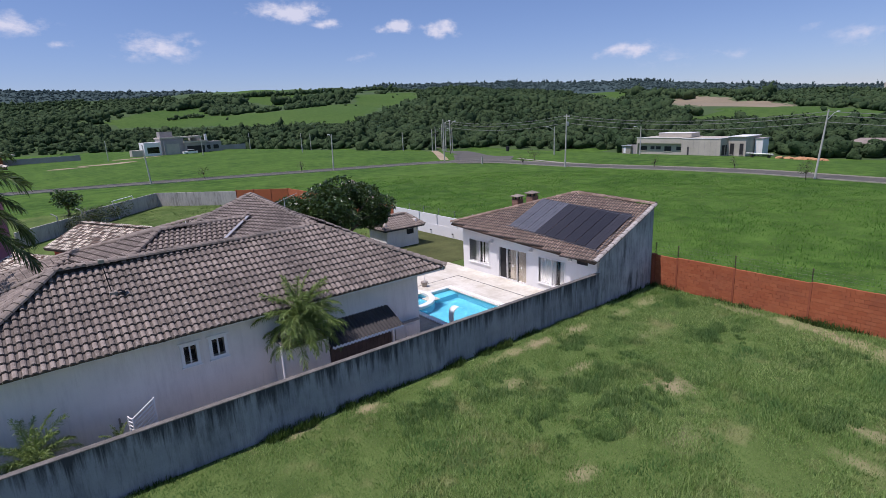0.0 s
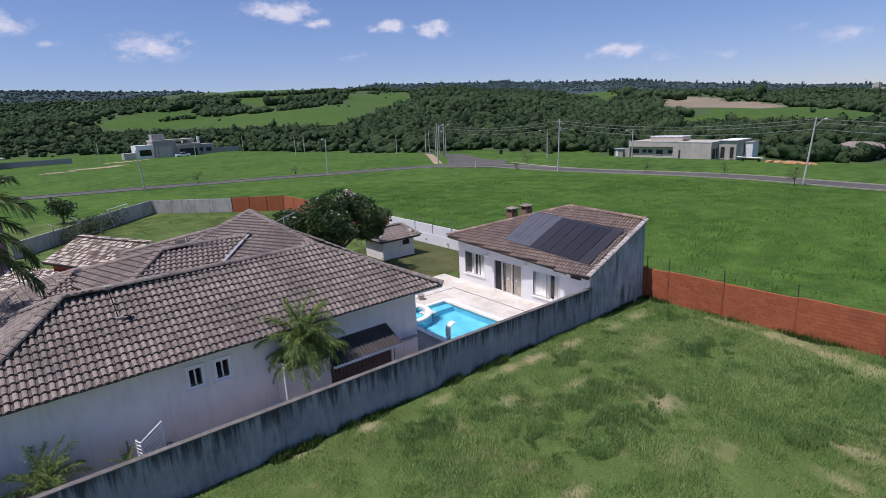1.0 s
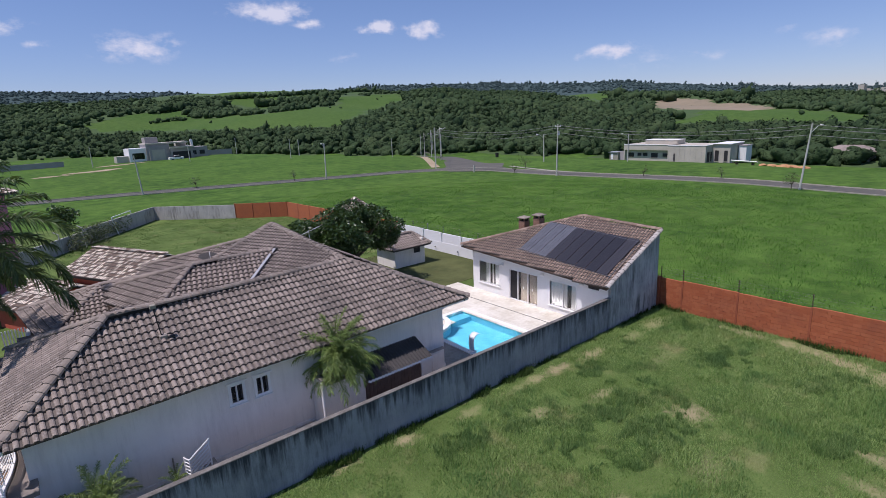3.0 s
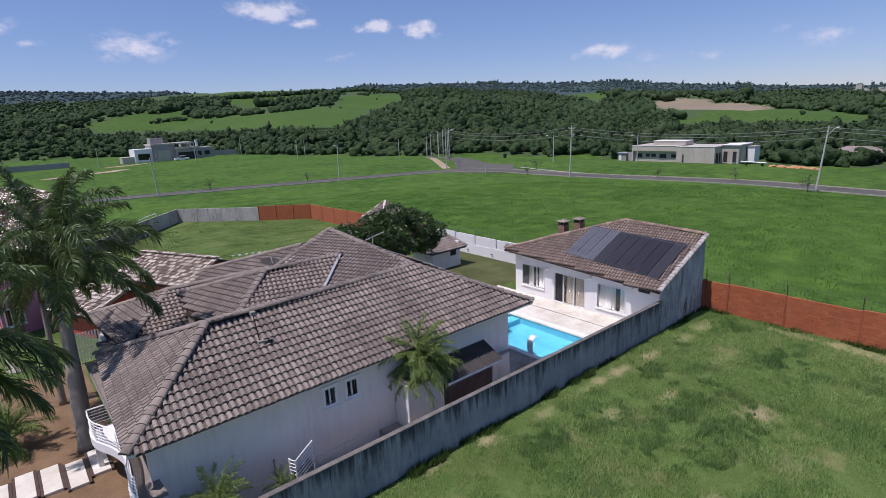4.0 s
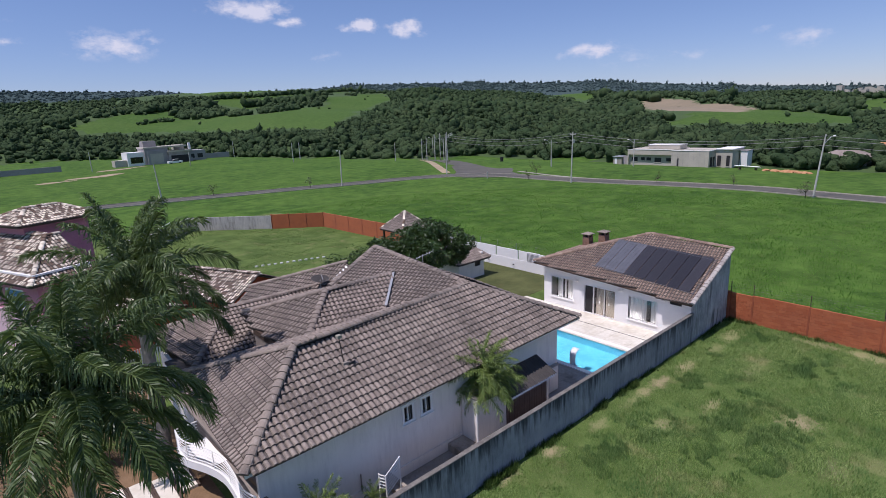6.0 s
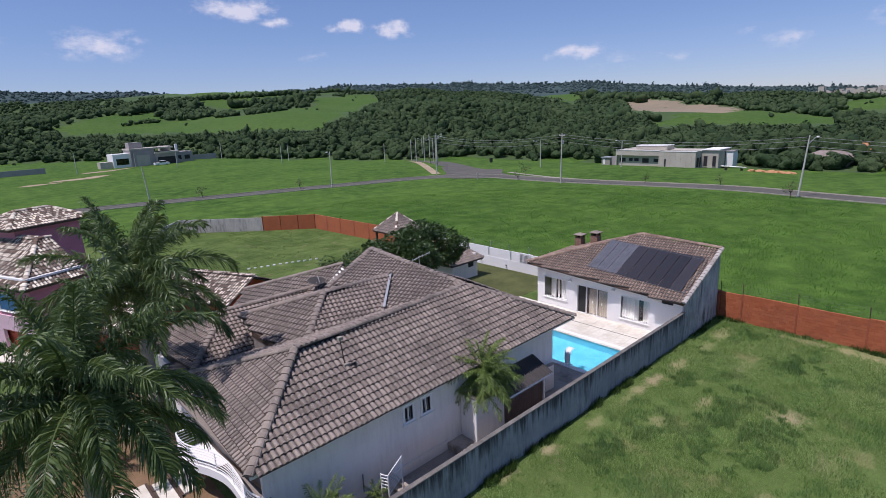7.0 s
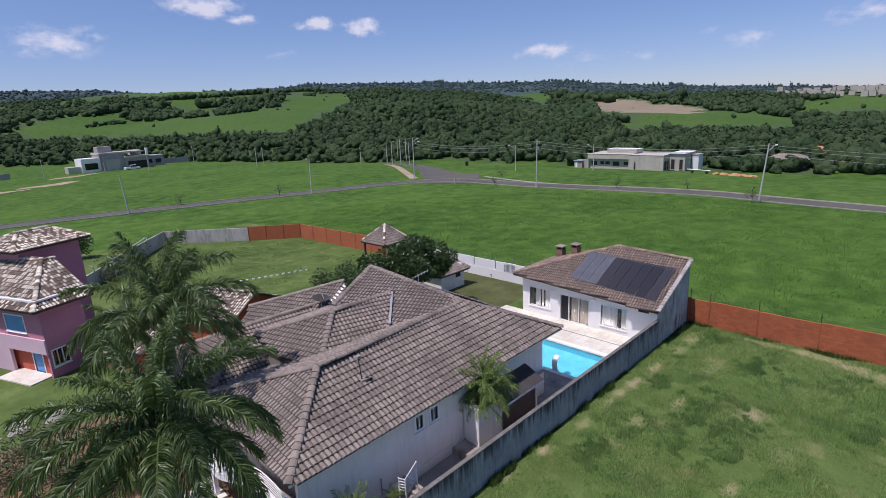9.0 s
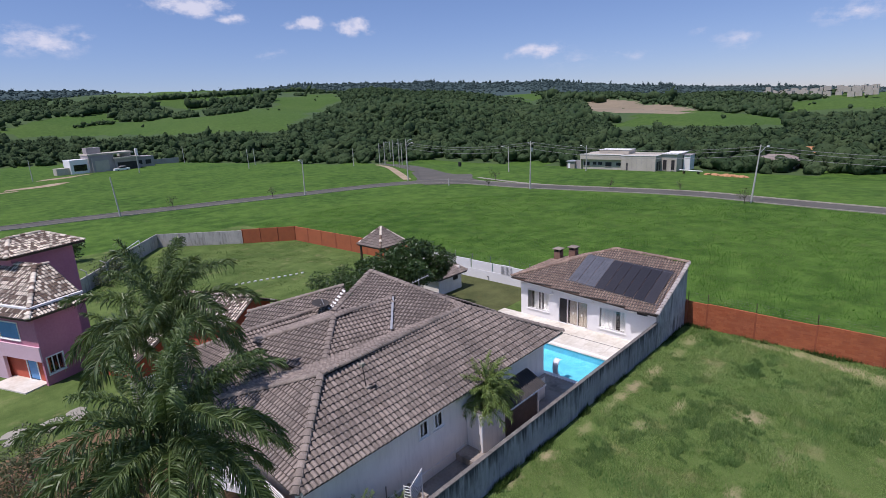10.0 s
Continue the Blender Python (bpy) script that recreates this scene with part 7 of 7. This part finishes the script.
O = (144.0, 90.3, spot_z(144, 76))
far_box(fr, "body", O, ang, 0.3, 13.6, 1.0, 12.0, -0.4, 3.0, M_HOUSEF)
far_box(fr, "parapet", O, ang, 0.0, 13.6, 0.0, 12.2, 3.0, 4.5, M_HOUSEF)
far_box(fr, "side_wall", O, ang, 0.0, 0.3, 0.0, 12.0, -0.4, 3.0, M_HOUSEF)
far_box(fr, "front_block", O, ang, 13.6, 24.0, -0.3, 12.0, -0.4, 4.35, M_HOUSEF)
far_box(fr, "water_tower", O, ang, 4.6, 14.2, 4.0, 9.0, 4.5, 5.6, M_HOUSEF)
far_box(fr, "tower_coping", O, ang, 4.5, 14.3, 3.9, 9.1, 5.6, 5.72, M_COPE, "pale coping of the water tower")
far_box(fr, "coping", O, ang, -0.1, 13.6, -0.1, 0.25, 4.5, 4.62, M_COPE, "pale wall coping")
far_box(fr, "coping", O, ang, 13.6, 24.1, -0.4, -0.05, 4.35, 4.47, M_COPE, "pale wall coping")
far_box(fr, "coping", O, ang, 23.75, 24.1, -0.05, 12.0, 4.35, 4.47, M_COPE, "pale wall coping")
far_box(fr, "garage_block", O, ang, 24.0, 28.6, 4.0, 13.0, -0.4, 4.6, M_HOUSEF)
far_box(fr, "roof_slab", O, ang, 24.1, 28.9, 3.6, 13.2, 4.6, 4.75, M_COPE, "pale concrete roof slab")
for k in range(7):
    far_box(fr, "downpipe" if k % 3 == 0 else "render_joint", O, ang, 13.9 + k * 1.5, 13.94 + k * 1.5, -0.33, -0.3, -0.2, 4.3, M_HOUSEG)
for u0, u1, v, z0, z1 in ((0.9, 2.8, 1.0, 0.9, 2.15), (3.9, 5.1, 1.0, 1.25, 2.15), (5.6, 7.0, 1.0, 1.25, 2.15), (8.1, 10.1, 1.0, 0.8, 2.15), (11.6, 13.1, 1.0, 1.15, 2.1), (15.3, 15.75, -0.3, 0.0, 2.2), (24.7, 25.7, 4.0, 0.0, 2.9), (27.1, 28.0, 4.0, 0.0, 2.9)):
    w = hang(new("window"), fr)
    far_box(w, "pane", O, ang, u0, u1, v - 0.03, v + 0.0, z0, z1, M_DARK)
    far_box(w, "frame", O, ang, u0 - .08, u0, v - 0.07, v, z0, z1, M_HOUSEG)
    far_box(w, "frame", O, ang, u1, u1 + .08, v - 0.07, v, z0, z1, M_HOUSEG)
    far_box(w, "sill", O, ang, u0 - .1, u1 + .1, v - .14, v, z0 - .12, z0, M_HOUSEF)
far_box(fr, "side_opening", O, ang, 24.0, 24.04, 0.6, 2.2, 0.0, 2.6, M_DARK)
far_box(fr, "side_opening", O, ang, 24.0, 24.04, 2.8, 3.7, 0.0, 2.6, M_DARK)
site = thing("site_hut", 144.0, 94.0, spot_z(144, 94), "pale green site hut beside the unfinished house", "hut")
far_box(site, "body", O, ang, -5.0, -2.2, 0.5, 4.0, -0.4, 2.1, M_KERB)
far_box(site, "door", O, ang, -4.5, -3.8, 0.46, 0.5, 0.0, 1.7, M_TRIM)
far_box(site, "roof", O, ang, -5.2, -2.0, 0.2, 4.2, 2.1, 2.25, M_GALV)
far_box(site, "fence", O, ang, -2.2, -0.1, 1.2, 1.3, -0.4, 2.5, M_HOUSEG)
bh = thing("grey_house", 153.0, 61.0, spot_z(153, 61), "small white annex behind the unfinished house", "house")
far_box(bh, "body", O, ang, 28.9, 30.8, 9.0, 13.0, -0.4, 3.9, M_TRIM)
far_box(bh, "roof", O, ang, 28.8, 31.0, 8.8, 13.2, 3.9, 4.05, M_HOUSEG)
rng = random.Random(2)
heap = thing("earth_heap", 139.0, 45.0, 0.0, "low heap of orange earth on the building plot", "earth heap")
for k in range(26):
    x, y = 140.5 - k * 0.12 + rng.uniform(-1.2, 1.2), 50.0 - k * 0.36 + rng.uniform(-1, 1)
    vs, fs = blob(2, k, 0.4, 0.45)
    hang(part("clod", big_mesh("clod", vs * rng.uniform(.5, 1.1) + (x, y, spot_z(x, y) + .1), fs, M_RUBBLE), None), heap)
bench = thing("timber_stack", 141.0, 55.0, 0.0, "pale timber stacked on trestles", "timber")
for k in range(5):
    wpart("plank", Geo().tube([(141.2 - k * .2, 58.0, spot_z(141, 55) + .8 + k * .06), (140.4 - k * .2, 51.8, spot_z(141, 55) + .7 + k * .06)], 0.13, 4), M_COPE, bench)
for y in (53, 56.8):
    wpart("trestle", Geo().box(140.0, y - .1, spot_z(141, 55) - .1, 141.4, y + .1, spot_z(141, 55) + .7), M_WOODD, bench)

# grey modern house far across the field
fl = thing("modern_house", 53.0, 276.0, 0.0, "grey and white modern house with a stepped flat roof", "house")
O = (45.0, 268.0, spot_z(50, 268) - 0.3)
ang = radians(4)


def grey_box(parent, name, o, a, u0, u1, v0, v1, z0, z1, mat, label=""):
    return far_box(parent, name, o, a, u0 * 0.97, u1 * 0.97, v0 * 0.9, v1 * 0.9, z0, z1, mat, label)


grey_box(fl, "white_wing", O, ang, 0, 7, 0, 9, 0, 6.0, M_TRIM)
grey_box(fl, "middle_block", O, ang, 7, 17, -1.0, 9, 0, 7.6, M_HOUSEG)
grey_box(fl, "entry_frame", O, ang, 8.0, 15.5, -1.8, -1.0, 0, 6.4, M_HOUSEG)
grey_box(fl, "roof_edge", O, ang, 6.7, 25.5, -1.3, 9.3, 7.3, 7.9, M_HOUSEF)
grey_box(fl, "garage", O, ang, 17, 27, -1.5, 8, 0, 5.4, M_HOUSEG)
grey_box(fl, "garage_roof", O, ang, 16.7, 27.6, -2.4, 8.3, 5.1, 5.8, M_HOUSEF)
grey_box(fl, "water_tower", O, ang, 8, 13.5, 3, 8, 7.9, 10.4, M_HOUSEG)
grey_box(fl, "rear_block", O, ang, 27, 36, 4, 14, 0, 5.0, M_HOUSEG)
grey_box(fl, "rear_tower", O, ang, 23, 27.5, 8, 12, 5.5, 8.0, M_HOUSEF)
grey_box(fl, "chimney", O, ang, 29, 30, 6, 7, 5, 8.6, M_TRIM)
grey_box(fl, "garden_wall", O, ang, 36, 52, 14, 14.4, 0, 2.6, M_HOUSEG)
grey_box(fl, "garden_wall", O, ang, 27, 27.4, -2, 4, 0, 2.2, M_HOUSEG)
grey_box(fl, "annex", O, ang, -5, -0.2, 1, 6, 0, 3.0, M_HOUSEF)
for u0, u1, v, z0, z1, m in ((1.2, 6.2, -.06, 1.4, 4.0, M_GLASS), (1.2, 6.2, -.02, 1.4, 4.0, M_DARK), (9, 14.5, -1.86, .2, 5.0, M_HOUSEF), (18, 26, -1.56, 0.3, 3.6, M_DARK), (28, 30.5, 3.94, 1.5, 3.4, M_DARK), (32, 34.5, 3.94, 1.5, 3.4, M_DARK)):
    w = hang(new("window" if m is not M_HOUSEF else "garage_door"), fl)
    grey_box(w, "pane", O, ang, u0, u1, v - .04, v, z0, z1, m)
car = thing("parked_vehicle", 57.0, 269.0, spot_z(57, 269), "white vehicle parked before the grey house", "car")
far_box(car, "body", O, ang, 14.0, 20.0, -7.0, -5.0, 0.5, 1.4, M_TRIM)
far_box(car, "cabin", O, ang, 16.2, 18.6, -6.9, -5.1, 1.4, 2.1, M_DARK, "dark glazed cabin")
far_box(car, "roof", O, ang, 16.3, 18.5, -6.9, -5.1, 2.1, 2.18, M_TRIM)
for u in (15.2, 18.8):
    for v in (-7.04, -5.2):
        far_box(car, "tyre", O, ang, u - .35, u + .35, v, v + .24, 0.0, 0.7, M_DARK)
lf = thing("brick_house", -8.0, 262.0, 0.0, "low brick house with a grey wall far off in the field", "house")
far_box(lf, "body", (-4.0, 268.0, spot_z(-4, 266)), 0.1, -14, 0, 0, 8, 0, 3.6, M_RED)
far_box(lf, "roof", (-4.0, 268.0, spot_z(-4, 266)), 0.1, -15, 4, -1, 9, 3.6, 4.1, M_HOUSEF)
far_box(lf, "garden_wall", (-4.0, 268.0, spot_z(-4, 266)), 0.1, 0, 26, 3, 3.4, 0, 2.2, M_HOUSEG)
# two roofs among the trees on the far side
for x, y, m, lab in ((170.0, 40.5, M_TILE, "low tiled house among the trees"), (183.0, 35.0, M_RUBBLE, "orange-roofed house among the trees")):
    h = thing("farm_house", x, y, 0.0, lab, "house", "houses among the trees")
    z = spot_z(x, y) + 0.2
    wpart("wall", Geo().box(x - 4, y - 5, z - 3, x + 4, y + 5, z + 2.0), M_HOUSEF, h)
    v = [(x - 5, y - 6, z + 1.9), (x + 5, y - 6, z + 1.9), (x + 5, y + 6, z + 1.9), (x - 5, y + 6, z + 1.9), (x, y - 2.5, z + 3.4), (x, y + 2.5, z + 3.4)]
    wpart("roof", Geo().add(v, [(3, 2, 1, 0), (0, 1, 4), (1, 2, 5, 4), (2, 3, 5), (3, 0, 4, 5)]), m, h)

# bare earth streaks, verge trees and small signs
for i, (x, y, rx, ry, rot) in enumerate(((26.0, 226.0, 11, 3.4, .45), (40.0, 255.0, 12, 2.4, .5), (13.0, 216.0, 6, 2.2, .2))):
    pts = [(x + (rx * math.cos(t)) * math.cos(rot) - (ry * (1 + .4 * math.sin(3 * t + i)) * math.sin(t)) * math.sin(rot), y + rx * math.cos(t) * math.sin(rot) + ry * (1 + .4 * math.sin(3 * t + i)) * math.sin(t) * math.cos(rot)) for t in [2 * math.pi * k / 26 for k in range(26)]]
    structure("bare_earth", Geo().add([(a, b, spot_z(a, b) + .06) for a, b in pts], [tuple(range(26))]), M_EARTH, "bare pale earth strip in the green field", "earth")
rng = random.Random(12)
for i, (x, y, s) in enumerate(((33.4, 131.8, 1.0), (101.5, 91.8, 1.25), (90.9, 85.8, 0.8), (99.5, 58.3, 0.8), (102.5, 44.2, 0.75), (92.8, 29.6, 1.1), (53.5, 123.0, 0.9), (113.0, 142.0, 0.9), (108.0, 133.0, 0.8))):
    CL = [(rng.uniform(-.8, .8) * s, rng.uniform(-.8, .8) * s, rng.uniform(1.0, 2.6) * s, .55 * s, .55 * s, .5 * s) for k in range(7)]
    leafy("young_tree", x, y, CL, 60, 0.3, 1.0 * s, 0.06, "thin young street tree on the grass verge", "tree", M_BUSH, 80 + i, 0.0, "young trees on the verge")
sign = thing("marker_post", 87.8, 96.2, 0.0, "short grey marker post on the verge", "post")
wpart("shaft", Geo().box(87.7, 96.1, 0, 87.9, 96.3, 1.7), M_POLE, sign)
bin_ = thing("waste_bin", 128.4, 128.0, 0.0, "small dark bin on the far verge", "bin")
wpart("body", Geo().tube([(128.4, 128, spot_z(128.4, 128)), (128.4, 128, spot_z(128.4, 128) + 1.5)], [.5, .6], 10), M_DARK, bin_)

# pale houses of a town on the far hill
rng = random.Random(44)
V, F = [], []
for k in range(70):
    a, r = radians(rng.uniform(5.0, 13.0)), rng.uniform(1000, 1250)
    x, y = EYE_XY[0] + r * math.cos(a), EYE_XY[1] + r * math.sin(a)
    z, w, d, h = spot_z(x, y) + 11, rng.uniform(2.5, 5.5), rng.uniform(2.5, 5), rng.uniform(2, 4)
    o = len(V)
    V += [(x + i * w, y + j * d, z + q * h) for q in (-1.5, 1) for j in (-1, 1) for i in (-1, 1)]
    F += [(o, o + 2, o + 3), (o, o + 3, o + 1), (o + 4, o + 5, o + 7), (o + 4, o + 7, o + 6), (o, o + 1, o + 5), (o, o + 5, o + 4), (o + 2, o + 6, o + 7), (o + 2, o + 7, o + 3), (o, o + 4, o + 6), (o, o + 6, o + 2), (o + 1, o + 3, o + 7), (o + 1, o + 7, o + 5)]
tagged(new("distant_town", big_mesh("distant_town", np.array(V), np.array(F), M_HOUSEF)), "pale houses of a town on the far hill", "town", "", "stuff")

# ---- grass blades ----


def lattice(x, y, cell, seed):
    """Smooth random values from -1 to 1 over a turned square lattice."""
    r = np.random.default_rng(seed)
    tab = r.uniform(-1, 1, (256, 256))
    u, v = (x * 0.83 + y * 0.56) / cell, (y * 0.83 - x * 0.56) / cell
    i, j = np.floor(u).astype(int), np.floor(v).astype(int)
    a, b = u - i, v - j
    a, b = a * a * (3 - 2 * a), b * b * (3 - 2 * b)
    g = [tab[(i + p) % 256, (j + q) % 256] for q in (0, 1) for p in (0, 1)]
    return (g[0] * (1 - a) + g[1] * a) * (1 - b) + (g[2] * (1 - a) + g[3] * a) * b


def blades(name, n, xr, yr, lo, hi, mat, seed, keep=None, width=0.012, clump=0.5):
    rng = np.random.default_rng(seed)
    x, y = rng.uniform(*xr, n), rng.uniform(*yr, n)
    patch = 1.3 * lattice(x, y, 2.6, seed) + 1.1 * lattice(x, y, 0.9, seed + 50) + 0.7 * lattice(x, y, 0.35, seed + 90)
    ok = rng.uniform(-1.4, 1.2, n) < patch * clump + 0.35
    if keep is not None:
        ok &= keep(x, y)
    x, y, patch = x[ok], y[ok], patch[ok]
    n = len(x)
    h = rng.uniform(lo, hi, n) * (1 + 0.6 * np.clip(patch, -1, 1))
    a, t = rng.uniform(0, 6.28, n), rng.uniform(0.15, 0.75, n)
    z = land_z(x, y)
    dx, dy = np.cos(a), np.sin(a)
    v = np.zeros((n, 3, 3))
    w = width * rng.uniform(.7, 1.4, n)
    v[:, 0] = np.stack([x - dy * w, y + dx * w, z], 1)
    v[:, 1] = np.stack([x + dy * w, y - dx * w, z], 1)
    v[:, 2] = np.stack([x + dx * h * t, y + dy * h * t, z + h], 1)
    f = np.arange(n * 3).reshape(n, 3)
    return big_mesh(name, v.reshape(-1, 3), f, mat)


def not_worn(x, y):
    rng = np.random.default_rng(77)
    keep = np.ones(len(x), bool)
    for cx, cy, rx, ry, amount in WORN:
        d = np.hypot((x - cx) / rx, (y - cy) / ry)
        keep &= ~((d < 1.0) & (rng.uniform(0, 1, len(x)) < 0.9 * amount * np.clip(1.55 - 1.3 * d, 0, 1)))
    return keep


def lush(x, y):
    edge = 0.9 * lattice(x, y, 0.8, 31) + 0.7 * lattice(x, y, 0.3, 32)
    return np.any([np.hypot((x - cx) / rx, (y - cy) / ry) + edge < 1.0 for cx, cy, rx, ry in LUSH], axis=0)


def blade_mat(name, a, b, dry, amount):
    k = Nodes(name)
    col = k.mix(k.random(True), a, b)
    col = k.mix(k.ramp(k.noise(0.45, 6, 0.65), 0.54, 0.70, 0.0, amount), col, dry)
    col = k.mix(k.ramp(k.noise(0.16, 4, 0.6), 0.4, 0.62, 0.0, 0.6), col, a)
    col = k.mix(k.ramp(k.noise(0.33, 5, 0.6), 0.52, 0.68, 0.0, 0.6), col, (a[0] * 0.55, a[1] * 0.75, a[2] * 1.1))
    m = k.done(col, 0.7, 0.0, 0.2)
    tr, mx = k.t.nodes.new("ShaderNodeBsdfTranslucent"), k.t.nodes.new("ShaderNodeMixShader")
    mx.inputs[0].default_value = 0.3
    k.put(tr.inputs[0], col)
    k.t.links.new(k.b.outputs[0], mx.inputs[1])
    k.t.links.new(tr.outputs[0], mx.inputs[2])
    k.t.links.new(mx.outputs[0], k.t.nodes["Material Output"].inputs[0])
    return m


M_BLADE = blade_mat("lot_blades", (0.120, 0.235, 0.048), (0.420, 0.520, 0.195), (0.54, 0.46, 0.24), 0.55)
M_BLADE_L = blade_mat("lush_blades", (0.075, 0.160, 0.036), (0.260, 0.370, 0.130), (0.30, 0.33, 0.13), 0.2)
M_BLADE_F = blade_mat("field_blades", (0.080, 0.200, 0.026), (0.165, 0.310, 0.055), (0.20, 0.28, 0.08), 0.4)
M_BLADE_N = blade_mat("north_blades", (0.075, 0.140, 0.032), (0.200, 0.270, 0.085), (0.26, 0.27, 0.11), 0.4)
M_BLADE_W = blade_mat("weed_blades", (0.035, 0.075, 0.014), (0.085, 0.140, 0.030), (0.14, 0.15, 0.05), 0.3)
tagged(new("lot_grass", blades("lot_grass", 520000, (-1, 32), (2, 18.45), .04, .14, M_BLADE, 1, not_worn, .012, .30)), "patchy lawn grass with dry yellow spots on the empty lot", "grass", "", "stuff")
tagged(new("tall_grass", blades("tall_grass", 360000, (9, 32), (2, 18.0), .07, .20, M_BLADE_L, 8, lush, .012, .9)), "taller dark green grass in patches on the empty lot", "grass", "", "stuff")
tagged(new("field_grass", blades("field_grass", 170000, (32.3, 92), (-10, 95), .06, .17, M_BLADE_F, 2, lambda x, y: np.hypot(x, y) < 110, .03, .25)), "lush bright green field grass", "grass", "", "stuff")
tagged(new("wall_weeds", blades("wall_weeds", 13000, (-1, 32), (18.05, 18.48), .08, .30, M_BLADE_W, 3, lambda x, y: y > 18.2 + .22 * np.sin(x * 1.7) + .15 * np.sin(x * 4.1), .014, .9)), "dark weeds along the foot of the garden wall", "weeds", "", "stuff")
tagged(new("wall_weeds", blades("wall_weeds", 3500, (31.5, 32.0), (4, 18.3), .08, .3, M_BLADE_W, 4, lambda x, y: x > 31.7 + .3 * np.sin(y * 1.3), .018, .9)), "dark weeds along the foot of the red wall", "weeds", "", "stuff")
tagged(new("north_grass", blades("north_grass", 45000, (2, 31), (44, 90), .04, .13, M_BLADE_N, 5, lambda x, y: (y < 74 + x * .9) & (y > 43), .03, .7)), "uneven meadow grass of the empty northern lot", "grass", "", "stuff")

# ---- the near roof tiles, one by one ----
tiles_single(house_tiles_near, TILE, M_TILE, house)

# ---- the red wall's blocks nearest the lot, one by one ----
block_me = {}
for x, y, z, ln, h in near_blocks[:300]:
    if (ln, h) not in block_me:
        block_me[(ln, h)] = Geo().box(0, 0, 0, 0.02, ln, h, 0, 0.004).mesh("block", M_BLOCK_ONE)
    ob = new("block", block_me[(ln, h)])
    ob.parent = red_wall
    ob.location = (x, y, z)
rest = Geo()
for x, y, z, ln, h in near_blocks[300:]:
    rest.box(x, y, z, x + 0.02, y + ln, z + h)
if rest.v:
    part("blocks", rest, M_BLOCKS, red_wall)["kind"] = "stuff"
